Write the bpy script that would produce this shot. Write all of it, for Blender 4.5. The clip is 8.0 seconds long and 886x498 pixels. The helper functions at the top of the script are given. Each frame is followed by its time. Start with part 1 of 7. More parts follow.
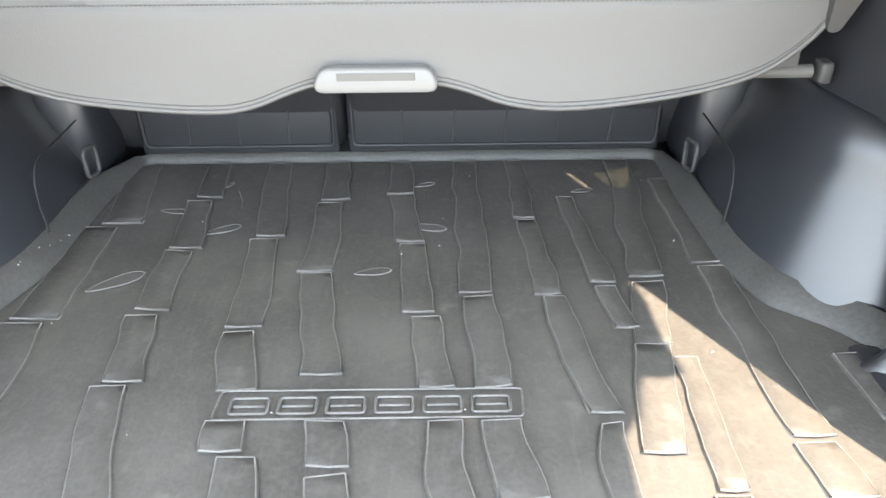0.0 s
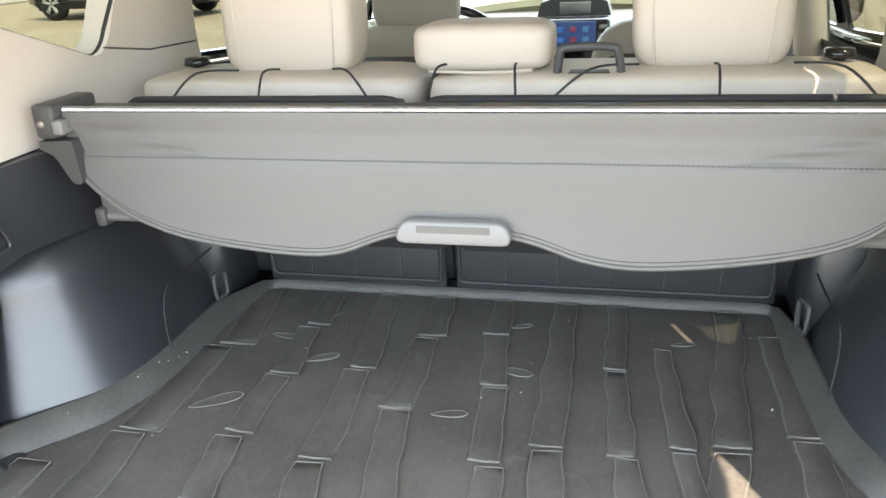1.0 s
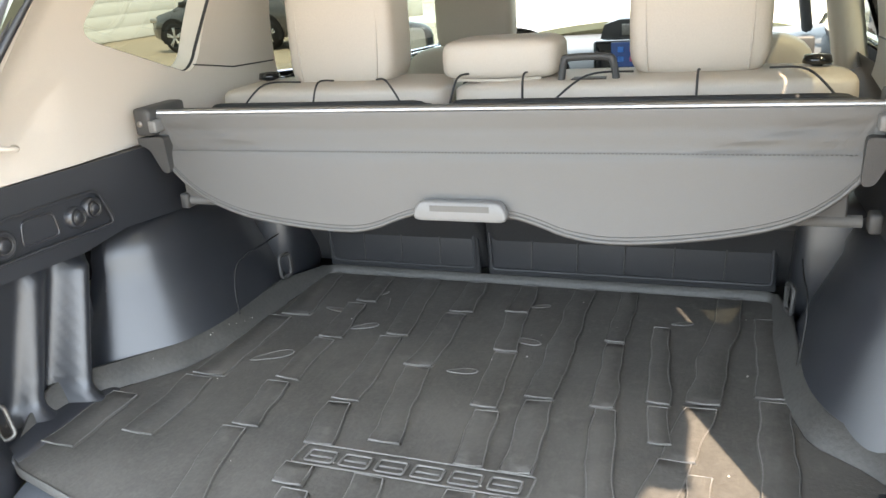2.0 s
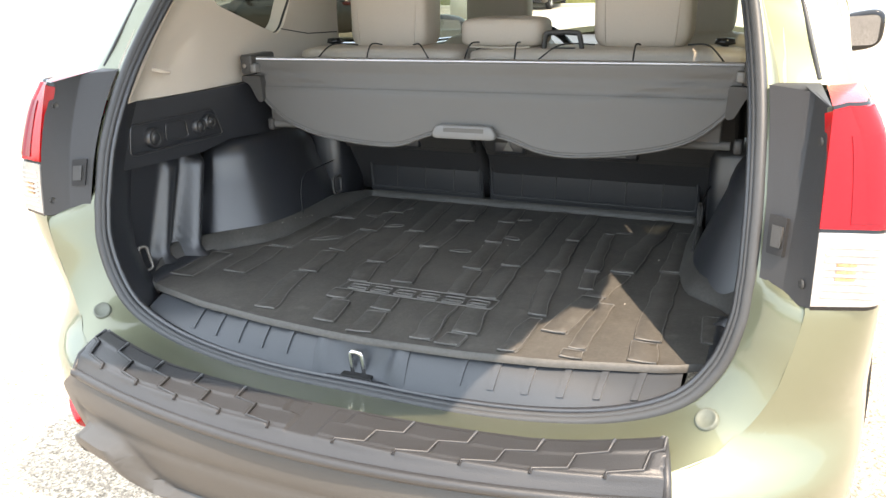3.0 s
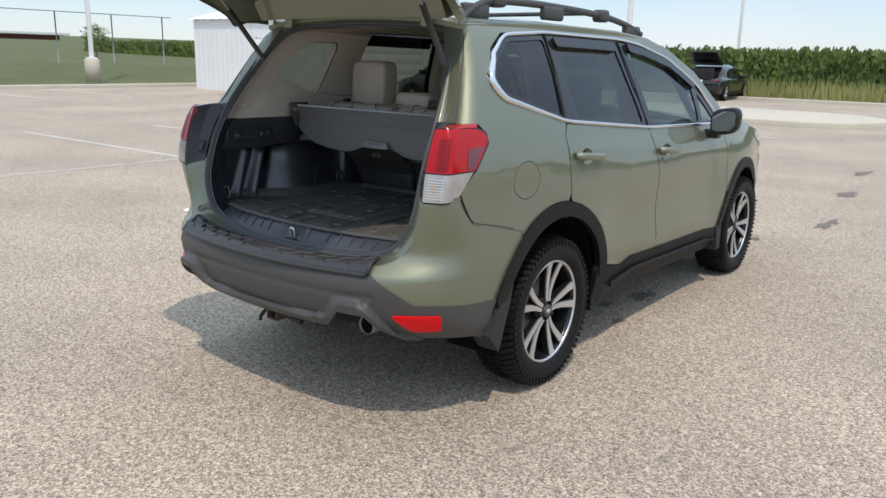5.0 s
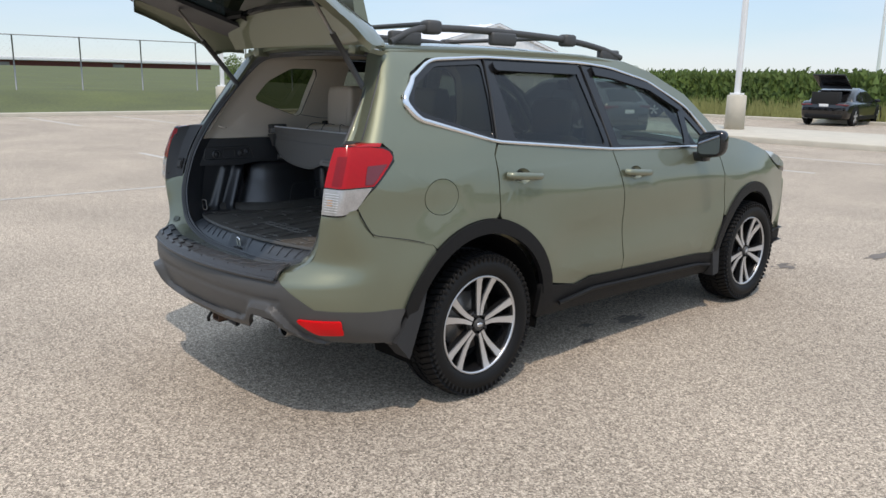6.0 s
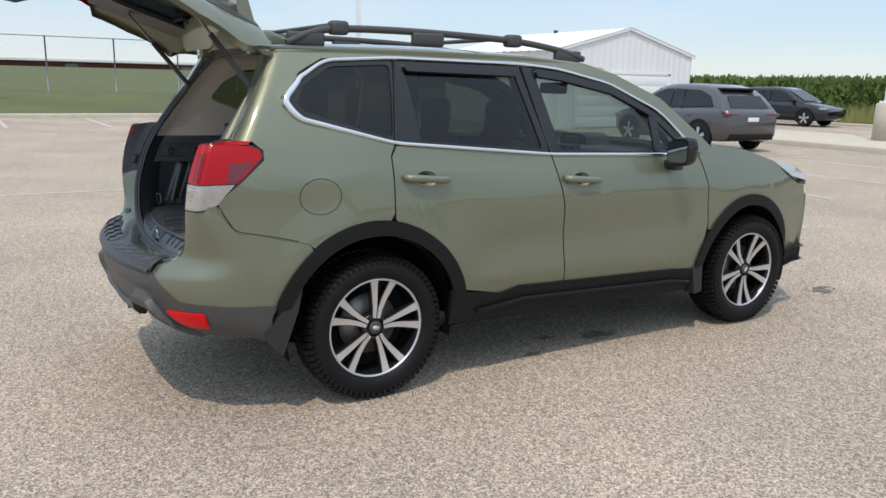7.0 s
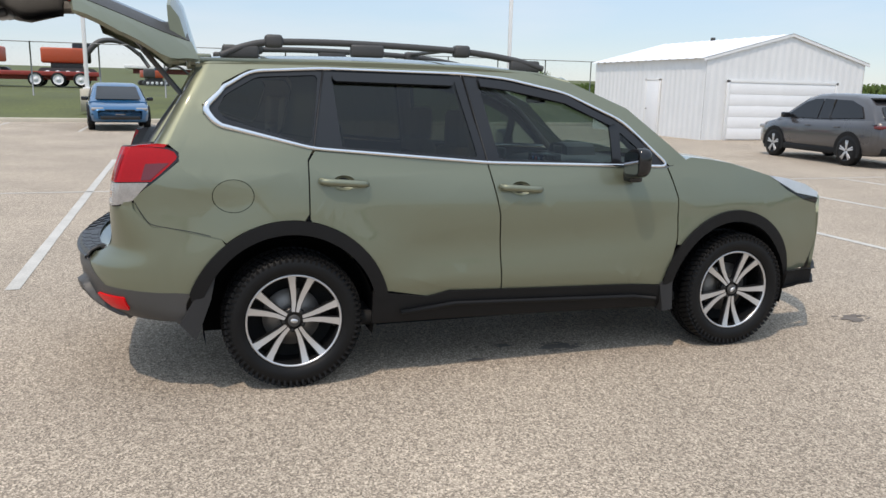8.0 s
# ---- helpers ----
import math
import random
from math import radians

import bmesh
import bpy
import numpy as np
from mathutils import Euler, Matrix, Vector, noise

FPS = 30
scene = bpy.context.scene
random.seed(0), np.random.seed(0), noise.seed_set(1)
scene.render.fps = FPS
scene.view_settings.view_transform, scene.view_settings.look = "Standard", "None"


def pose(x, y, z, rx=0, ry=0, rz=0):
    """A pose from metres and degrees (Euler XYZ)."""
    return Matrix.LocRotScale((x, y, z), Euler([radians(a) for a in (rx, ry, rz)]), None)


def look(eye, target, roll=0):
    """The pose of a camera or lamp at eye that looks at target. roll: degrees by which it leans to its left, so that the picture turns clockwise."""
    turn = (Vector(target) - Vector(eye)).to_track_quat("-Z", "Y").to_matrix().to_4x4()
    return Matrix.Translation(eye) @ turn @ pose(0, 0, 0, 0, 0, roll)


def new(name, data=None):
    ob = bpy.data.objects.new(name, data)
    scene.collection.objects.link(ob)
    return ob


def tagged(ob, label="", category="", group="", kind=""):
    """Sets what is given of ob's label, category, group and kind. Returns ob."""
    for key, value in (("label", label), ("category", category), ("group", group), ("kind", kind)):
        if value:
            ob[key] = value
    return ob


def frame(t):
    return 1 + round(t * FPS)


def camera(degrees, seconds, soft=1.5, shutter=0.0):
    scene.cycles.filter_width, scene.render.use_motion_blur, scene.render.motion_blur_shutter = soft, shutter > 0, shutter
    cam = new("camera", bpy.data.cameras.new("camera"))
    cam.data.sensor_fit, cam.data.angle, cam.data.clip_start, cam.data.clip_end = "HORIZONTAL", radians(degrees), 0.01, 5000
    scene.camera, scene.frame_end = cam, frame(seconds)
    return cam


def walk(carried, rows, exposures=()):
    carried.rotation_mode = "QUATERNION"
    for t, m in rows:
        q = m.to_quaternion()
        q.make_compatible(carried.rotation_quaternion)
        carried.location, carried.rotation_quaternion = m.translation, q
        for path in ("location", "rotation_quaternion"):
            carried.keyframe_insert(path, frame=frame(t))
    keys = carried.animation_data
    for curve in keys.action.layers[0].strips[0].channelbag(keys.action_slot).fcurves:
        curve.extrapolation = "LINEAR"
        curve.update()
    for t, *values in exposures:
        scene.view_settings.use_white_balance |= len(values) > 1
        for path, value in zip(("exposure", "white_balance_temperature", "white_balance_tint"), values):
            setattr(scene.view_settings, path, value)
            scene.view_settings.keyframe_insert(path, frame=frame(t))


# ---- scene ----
# ---- camera ----
cam = camera(59.2, 8.0)
PATH = [
    (0, (0.086, -0.255, 1.391), (0.089, 1.463, 0.366), -0.6),
    (0.5, (0.178, -0.242, 1.452), (-0.051, 1.552, 0.597), -1.8),
    (1, (0.221, -0.241, 1.443), (-0.217, 1.558, 0.687), -2.9),
    (1.2, (0.224, -0.264, 1.449), (-0.29, 1.528, 0.725), -3.4),
    (2.3, (0.458, -0.532, 1.433), (-0.252, 1.211, 0.756), -4.3),
    (2.5, (0.461, -0.644, 1.437), (-0.247, 1.098, 0.756), -3.5),
    (3, (0.685, -0.953, 1.412), (-0.085, 0.77, 0.751), -1.9),
    (3.5, (1.048, -1.325, 1.409), (0.165, 0.361, 0.792), -0.7),
    (4, (1.49, -1.632, 1.428), (0.51, 0.016, 0.858), 0.3),
    (4.5, (2.008, -1.91, 1.472), (0.933, -0.305, 0.955), 0.9),
    (4.7, (2.223, -2.037, 1.486), (1.104, -0.456, 0.987), 1.2),
    (5.8, (3.228, -1.76, 1.463), (1.842, -0.381, 1.04), 1.0),
    (6, (3.333, -1.562, 1.491), (1.896, -0.235, 1.069), 0.9),
    (6.5, (3.716, -1.107, 1.499), (2.159, 0.076, 1.078), 1.0),
    (7, (4.005, -0.583, 1.489), (2.336, 0.439, 1.074), 1.2),
    (7.5, (4.344, -0.044, 1.493), (2.573, 0.792, 1.088), 1.2),
    (8, (4.653, 0.482, 1.517), (2.799, 1.114, 1.115), 1.3),
]
EXPOSURES = [(0, 3.77, 8400, 15), (1.2, 3.38, 8500, 15), (2.3, 3.10, 8500, 16), (2.5, 3.02, 8500, 16), (3.0, 2.28, 8600, 16), (3.5, 1.15, 7950, 15), (4.0, 0.60, 7550, 14), (4.5, 0.40, 7250, 14), (6.0, 0.24, 7250, 15), (8.0, 0.22, 7450, 15)]
walk(cam, [(t, look(eye, target, roll)) for t, eye, target, roll in PATH], EXPOSURES)

# ---- light: afternoon sun from behind and to the right of the car, hazy blue sky ----
SUN = Vector((0.40, -0.39, 1.0)).normalized()
world = bpy.data.worlds.new("sky")
scene.world = world
world.use_nodes = True
wn, wl = world.node_tree.nodes, world.node_tree.links
bg = wn["Background"]
sky = wn.new("ShaderNodeTexSky")
sky.sky_type = "NISHITA"
sky.sun_disc = False
sky.sun_elevation = math.asin(SUN.z)
sky.sun_rotation = math.atan2(SUN.x, SUN.y)
sky.air_density, sky.dust_density, sky.ozone_density = 1.0, 0.25, 4.0
# thin clouds low over the horizon
wtc = wn.new("ShaderNodeTexCoord")
wmap = wn.new("ShaderNodeMapping")
wmap.inputs["Scale"].default_value = (1.2, 1.2, 7.0)
wno = wn.new("ShaderNodeTexNoise")
wno.inputs["Scale"].default_value, wno.inputs["Detail"].default_value = 2.2, 7.0
wramp = wn.new("ShaderNodeValToRGB")
wramp.color_ramp.elements[0].position, wramp.color_ramp.elements[1].position = 0.46, 0.76
wmix = wn.new("ShaderNodeMixRGB")
wmix.inputs["Color2"].default_value = (2.4, 2.7, 3.15, 1)
wmul = wn.new("ShaderNodeMath")
wmul.operation = "MULTIPLY"
wmul.inputs[1].default_value = 0.40
wl.new(wtc.outputs["Generated"], wmap.inputs["Vector"])
wl.new(wmap.outputs["Vector"], wno.inputs["Vector"])
wl.new(wno.outputs["Fac"], wramp.inputs["Fac"])
wl.new(wramp.outputs["Color"], wmul.inputs[0])
wl.new(wmul.outputs["Value"], wmix.inputs["Fac"])
# even summer haze over the whole sky
veil = wn.new("ShaderNodeMixRGB")
veil.inputs["Fac"].default_value = 0.78
wsep, wgrad = wn.new("ShaderNodeSeparateXYZ"), wn.new("ShaderNodeValToRGB")
wgrad.color_ramp.elements[0].position, wgrad.color_ramp.elements[0].color = 0.06, (0.188, 0.283, 0.408, 1)
wgrad.color_ramp.elements[1].position, wgrad.color_ramp.elements[1].color = 0.75, (0.60, 0.79, 1.0, 1)
wscale = wn.new("ShaderNodeVectorMath")
wscale.operation = "SCALE"
wscale.inputs["Scale"].default_value = 4.6
wl.new(wtc.outputs["Generated"], wsep.inputs["Vector"])
wl.new(wsep.outputs["Z"], wgrad.inputs["Fac"])
wl.new(wgrad.outputs["Color"], wscale.inputs[0])
wl.new(wscale.outputs["Vector"], veil.inputs["Color2"])
wl.new(sky.outputs["Color"], veil.inputs["Color1"])
wl.new(veil.outputs["Color"], wmix.inputs["Color1"])
wl.new(wmix.outputs["Color"], bg.inputs["Color"])
bg.inputs["Strength"].default_value = 0.285
sun = new("sun", bpy.data.lights.new("sun", "SUN"))
sun.data.energy, sun.data.angle, sun.data.color = 1.88, radians(0.53), (1.0, 0.95, 0.88)
sun.matrix_world = look(SUN * 50, (0, 0, 0))

# ---- materials ----
def material(name, base, rough=0.5, metal=0.0, vary=0.12, scale=6.0, fine=120.0, bump=0.0, coat=0.0, spec=0.5, rough_vary=0.1):
    """Principled material with colour and gloss varied at two scales, and fine relief."""
    m = bpy.data.materials.new(name)
    m.use_nodes = True
    n, l = m.node_tree.nodes, m.node_tree.links
    p = n["Principled BSDF"]
    tc = n.new("ShaderNodeTexCoord")
    big, small = n.new("ShaderNodeTexNoise"), n.new("ShaderNodeTexNoise")
    big.inputs["Scale"].default_value, big.inputs["Detail"].default_value = scale, 5
    small.inputs["Scale"].default_value, small.inputs["Detail"].default_value = fine, 3
    l.new(tc.outputs["Object"], big.inputs["Vector"])
    l.new(tc.outputs["Object"], small.inputs["Vector"])
    add = n.new("ShaderNodeMath")
    add.operation = "ADD"
    l.new(big.outputs["Fac"], add.inputs[0])
    l.new(small.outputs["Fac"], add.inputs[1])
    ramp = n.new("ShaderNodeMapRange")
    ramp.inputs["From Min"].default_value, ramp.inputs["From Max"].default_value = 0.6, 1.4
    l.new(add.outputs["Value"], ramp.inputs["Value"])
    mix = n.new("ShaderNodeMixRGB")
    mix.inputs["Color1"].default_value = (*[c * (1 - vary) for c in base], 1)
    mix.inputs["Color2"].default_value = (*[min(1, c * (1 + vary)) for c in base], 1)
    l.new(ramp.outputs["Result"], mix.inputs["Fac"])
    l.new(mix.outputs["Color"], p.inputs["Base Color"])
    rr = n.new("ShaderNodeMapRange")
    rr.inputs["To Min"].default_value, rr.inputs["To Max"].default_value = max(0.02, rough * (1 - rough_vary)), min(1, rough * (1 + rough_vary))
    l.new(big.outputs["Fac"], rr.inputs["Value"])
    l.new(rr.outputs["Result"], p.inputs["Roughness"])
    p.inputs["Metallic"].default_value = metal
    p.inputs["Coat Weight"].default_value = coat
    p.inputs["Coat Roughness"].default_value = 0.04
    p.inputs["Specular IOR Level"].default_value = spec
    if bump:
        b = n.new("ShaderNodeBump")
        b.inputs["Strength"].default_value, b.inputs["Distance"].default_value = bump, 0.002
        l.new(small.outputs["Fac"], b.inputs["Height"])
        l.new(b.outputs["Normal"], p.inputs["Normal"])
    return m


def glass(name, tint, rough=0.0):
    """Thin pane: mostly clear, tinted, with a mirror-like sheen towards grazing angles."""
    m = bpy.data.materials.new(name)
    m.use_nodes = True
    n, l = m.node_tree.nodes, m.node_tree.links
    n.remove(n["Principled BSDF"])
    t, g, mx, lw = n.new("ShaderNodeBsdfTransparent"), n.new("ShaderNodeBsdfGlossy"), n.new("ShaderNodeMixShader"), n.new("ShaderNodeLayerWeight")
    lw.inputs["Blend"].default_value = 0.5
    pw, f = n.new("ShaderNodeMath"), n.new("ShaderNodeMath")
    pw.operation, f.operation = "POWER", "MULTIPLY_ADD"
    pw.inputs[1].default_value, f.inputs[1].default_value, f.inputs[2].default_value = 4.0, 0.92, 0.045
    l.new(lw.outputs["Facing"], pw.inputs[0])
    l.new(pw.outputs["Value"], f.inputs[0])
    t.inputs["Color"].default_value = (*tint, 1)
    g.inputs["Roughness"].default_value = rough
    l.new(f.outputs["Value"], mx.inputs["Fac"])
    l.new(t.outputs["BSDF"], mx.inputs[1])
    l.new(g.outputs["BSDF"], mx.inputs[2])
    l.new(mx.outputs["Shader"], n["Material Output"].inputs["Surface"])
    return m


PAINT = material("green metallic paint", (0.196, 0.210, 0.145), 0.52, 0.74, 0.03, 1.5, 900, coat=1.0, rough_vary=0.05)
GREYPL = material("dark grey moulded plastic", (0.052, 0.051, 0.050), 0.52, 0, 0.1, 5, 500, 0.25)
BLACKPL = material("black grained trim plastic", (0.023, 0.025, 0.030), 0.37, 0, 0.12, 5, 700, 0.2, spec=1.0)
BUMPPL = material("weathered bumper plastic", (0.059, 0.057, 0.055), 0.5, 0, 0.10, 4, 500, 0.2)
AMBER = material("amber reflector behind the lens", (0.50, 0.27, 0.14), 0.3, 0.2, 0.4, 60, 300, 0.4)
PADPL = material("charcoal step pad plastic", (0.036, 0.036, 0.038), 0.40, 0, 0.12, 6, 500, 0.25)
PLUG = material("greenish grey plug", (0.12, 0.13, 0.105), 0.5)
CLAD = material("black moulded cladding", (0.0085, 0.0085, 0.009), 0.55, 0, 0.12, 5, 500, 0.25, spec=0.22)
GLOSSBLK = material("gloss black", (0.012, 0.012, 0.013), 0.12, 0, 0.05, 4, 200)
RUBBER = material("black rubber", (0.02, 0.02, 0.021), 0.7, 0, 0.15, 8, 300, 0.2)
TYRE = material("tyre rubber", (0.007, 0.007, 0.0073), 0.55, 0, 0.25, 9, 200, 0.25, spec=0.22)
SEAL = material("weatherstrip rubber", (0.055, 0.057, 0.06), 0.5, 0, 0.1, 8, 300, 0.1)
CHROME = material("bright metal trim", (0.75, 0.75, 0.76), 0.14, 1.0, 0.03, 5, 200)
MIRROR = material("mirror glass", (0.30, 0.31, 0.33), 0.02, 1.0, 0.01, 5, 200, rough_vary=0)
ALLOY = material("machined alloy", (0.64, 0.64, 0.65), 0.36, 0.85, 0.05, 6, 400)
DARKALLOY = material("gloss dark alloy", (0.015, 0.015, 0.016), 0.25, 0.3, 0.1, 6, 300)
STEEL = material("dusty steel", (0.28, 0.26, 0.24), 0.5, 0.8, 0.25, 14, 200, 0.2)
RUST = material("rusty steel", (0.09, 0.05, 0.032), 0.8, 0.2, 0.4, 30, 300, 0.5)
WELLBLK = material("soot-black wheel well", (0.004, 0.004, 0.004), 0.9, 0, 0.3, 6, 80, 0.2, spec=0.1)
DARKIN = material("dark underbody", (0.007, 0.007, 0.007), 0.8, 0, 0.3, 6, 80, 0.2)
BEIGE = material("beige headliner trim", (0.60, 0.54, 0.47), 0.7, 0, 0.04, 4, 600, 0.15)
LEATHER = material("beige leather", (0.47, 0.41, 0.345), 0.5, 0, 0.05, 5, 350, 0.2)
COVER = material("grey cargo cover vinyl", (0.106, 0.104, 0.100), 0.5, 0, 0.05, 3, 700, 0.2)
CARPET = material("black seat-back carpet", (0.03, 0.03, 0.032), 0.9, 0, 0.25, 7, 400, 0.6)
REDLENS = material("red lamp lens", (0.40, 0.003, 0.006), 0.12, 0, 0.08, 5, 60, coat=0.08, spec=0.3)
MIDRED = material("shaded red lamp lens", (0.22, 0.002, 0.005), 0.12, 0, 0.08, 5, 60, coat=0.08, spec=0.3)
DARKRED = material("dark red lamp lens", (0.13, 0.002, 0.004), 0.10, 0, 0.08, 5, 60, coat=0.8)
CLEARLENS = material("clear lamp lens", (0.38, 0.365, 0.355), 0.16, 0.35, 0.2, 30, 160, 0.03, coat=0.6)
LENSRIB = material("clear lens rib", (0.60, 0.585, 0.575), 0.14, 0.3, 0.08, 30, 160, 0.02, coat=0.6)
HEADLENS = material("headlamp lens", (0.55, 0.56, 0.57), 0.10, 0.4, 0.10, 12, 160, 0.03, coat=0.8)
REFLECT = material("red reflector", (0.74, 0.004, 0.008), 0.3, 0, 0.1, 10, 400, 0.3, coat=0.05, spec=0.25)
WHITEP = material("white painted metal", (0.78, 0.78, 0.77), 0.5, 0, 0.05, 2, 60)
CONCRETE = material("kerb concrete", (0.50, 0.455, 0.375), 0.9, 0, 0.15, 3, 90, 0.4)
PLATEW = material("white plate insert", (0.75, 0.75, 0.75), 0.4, 0, 0.03, 5, 90)
INK = material("black print", (0.02, 0.02, 0.02), 0.5, 0, 0.05, 5, 90)
PRIVACY = glass("privacy glass", (0.125, 0.135, 0.105))
GATEGLASS = glass("dark gate glass", (0.012, 0.014, 0.013))
LIGHTGLASS = glass("green tinted glass", (0.30, 0.37, 0.33))
CLEAR = glass("clear windscreen", (0.85, 0.90, 0.87))


def ground_material():
    """Light brown aggregate asphalt: stones of mixed greys and tans, patches, wear."""
    m = material("aggregate pavement", (0.3, 0.27, 0.23), 0.9)
    n, l = m.node_tree.nodes, m.node_tree.links
    p = n["Principled BSDF"]
    geo = n.new("ShaderNodeNewGeometry")
    vo = n.new("ShaderNodeTexVoronoi")
    vo.inputs["Scale"].default_value = 125
    l.new(geo.outputs["Position"], vo.inputs["Vector"])
    r = n.new("ShaderNodeValToRGB")
    r.color_ramp.elements[0].color, r.color_ramp.elements[1].color = (0.075, 0.062, 0.048, 1), (0.76, 0.645, 0.510, 1)
    e = r.color_ramp.elements.new(0.5)
    e.color = (0.352, 0.286, 0.221, 1)
    sep = n.new("ShaderNodeSeparateColor")
    l.new(vo.outputs["Color"], sep.inputs["Color"])
    grit, gsep, gmix = n.new("ShaderNodeTexVoronoi"), n.new("ShaderNodeSeparateColor"), n.new("ShaderNodeMath")
    grit.inputs["Scale"].default_value = 270
    gmix.operation = "MULTIPLY_ADD"
    half = n.new("ShaderNodeMath")
    half.operation = "MULTIPLY"
    half.inputs[1].default_value, gmix.inputs[1].default_value = 0.62, 0.38
    l.new(geo.outputs["Position"], grit.inputs["Vector"])
    l.new(grit.outputs["Color"], gsep.inputs["Color"])
    l.new(sep.outputs["Red"], half.inputs[0])
    l.new(gsep.outputs["Green"], gmix.inputs[0])
    l.new(half.outputs["Value"], gmix.inputs[2])
    l.new(gmix.outputs["Value"], r.inputs["Fac"])
    no = n.new("ShaderNodeTexNoise")
    no.inputs["Scale"].default_value, no.inputs["Detail"].default_value = 0.5, 8
    l.new(geo.outputs["Position"], no.inputs["Vector"])
    mid = n.new("ShaderNodeTexNoise")
    mid.inputs["Scale"].default_value, mid.inputs["Detail"].default_value = 38.0, 4
    l.new(geo.outputs["Position"], mid.inputs["Vector"])
    mr2 = n.new("ShaderNodeMapRange")
    mr2.inputs["From Min"].default_value, mr2.inputs["From Max"].default_value = 0.3, 0.7
    mr2.inputs["To Min"].default_value, mr2.inputs["To Max"].default_value = 0.86, 1.14
    l.new(mid.outputs["Fac"], mr2.inputs["Value"])
    mr = n.new("ShaderNodeMapRange")
    mr.inputs["From Min"].default_value, mr.inputs["From Max"].default_value = 0.3, 0.7
    mr.inputs["To Min"].default_value, mr.inputs["To Max"].default_value = 0.86, 1.14
    l.new(no.outputs["Fac"], mr.inputs["Value"])
    mm = n.new("ShaderNodeMath")
    mm.operation = "MULTIPLY"
    l.new(mr.outputs["Result"], mm.inputs[0])
    l.new(mr2.outputs["Result"], mm.inputs[1])
    mu = n.new("ShaderNodeVectorMath")
    mu.operation = "SCALE"
    l.new(r.outputs["Color"], mu.inputs[0])
    l.new(mm.outputs["Value"], mu.inputs["Scale"])
    l.new(mu.outputs["Vector"], p.inputs["Base Color"])
    b = n.new("ShaderNodeBump")
    b.inputs["Strength"].default_value, b.inputs["Distance"].default_value = 0.5, 0.004
    l.new(vo.outputs["Distance"], b.inputs["Height"])
    l.new(b.outputs["Normal"], p.inputs["Normal"])
    return m


PAVE = ground_material()
LINEP = material("worn white road paint", (0.50, 0.48, 0.44), 0.8, 0, 0.25, 3, 60, 0.3)
GRASS = material("mown grass", (0.088, 0.100, 0.028), 0.9, 0, 0.40, 0.3, 9, 0.8)
DRYGRASS = material("dry roadside grass", (0.27, 0.27, 0.095), 0.9, 0, 0.35, 0.3, 9, 0.8)
CORNLEAF = material("corn leaves", (0.120, 0.178, 0.043), 0.6, 0, 0.5, 0.6, 5, 0.2)
STAIN = material("oil stain", (0.165, 0.14, 0.12), 0.8, 0, 0.3, 5, 60, 0.2)

# ---- building helpers ----
def empty(name, m=Matrix.Identity(4)):
    ob = new(name)
    ob.empty_display_size = 0.1
    ob.matrix_basis = m
    return ob


def part(name, bm, mat, parent=None, label="", smooth=True, split=50):
    me = bpy.data.meshes.new(name)
    if smooth:
        bmesh.ops.split_edges(bm, edges=[e for e in bm.edges if len(e.link_faces) == 2 and e.calc_face_angle(0) > radians(split)])
    bm.to_mesh(me)
    bm.free()
    if smooth:
        me.polygons.foreach_set("use_smooth", [True] * len(me.polygons))
    me.materials.append(mat)
    ob = new(name, me)
    if parent:
        ob.parent = parent
    if label:
        tagged(ob, label)
    return ob


def box(bm, x0, x1, y0, y1, z0, z1, bevel=0.0, m=None, seg=2):
    made = bmesh.ops.create_cube(bm, size=1)["verts"]
    c, s = ((x0 + x1) / 2, (y0 + y1) / 2, (z0 + z1) / 2), (abs(x1 - x0), abs(y1 - y0), abs(z1 - z0))
    for v in made:
        v.co = Vector((v.co.x * s[0] + c[0], v.co.y * s[1] + c[1], v.co.z * s[2] + c[2]))
    if bevel:
        edges = list({e for v in made for e in v.link_edges})
        r = bmesh.ops.bevel(bm, geom=edges, offset=min(bevel, 0.49 * min(s)), segments=seg, profile=0.5, affect="EDGES")
        made = list({v for f in r["faces"] for v in f.verts} | {v for v in made if v.is_valid})
    if m:
        for v in made:
            v.co = m @ v.co
    return made


def boxed(name, dims, mat, parent=None, bevel=0.005, label="", m=None):
    bm = bmesh.new()
    box(bm, *dims, bevel, m)
    return part(name, bm, mat, parent, label)


def spline(table, x):
    """Smooth curve through a short table of (x, value)."""
    xs, n = [p[0] for p in table], len(table)
    if x <= xs[0]:
        return table[0][1]
    if x >= xs[-1]:
        return table[-1][1]
    i = max(k for k in range(n - 1) if xs[k] <= x)
    def slope(k):
        if k == 0 or k == n - 1:
            a, b = (0, 1) if k == 0 else (n - 2, n - 1)
            return (table[b][1] - table[a][1]) / (xs[b] - xs[a])
        return (table[k + 1][1] - table[k - 1][1]) / (xs[k + 1] - xs[k - 1])
    h = xs[i + 1] - xs[i]
    t = (x - xs[i]) / h
    a, b = table[i][1], table[i + 1][1]
    return (2 * t**3 - 3 * t**2 + 1) * a + (t**3 - 2 * t**2 + t) * h * slope(i) + (-2 * t**3 + 3 * t**2) * b + (t**3 - t**2) * h * slope(i + 1)


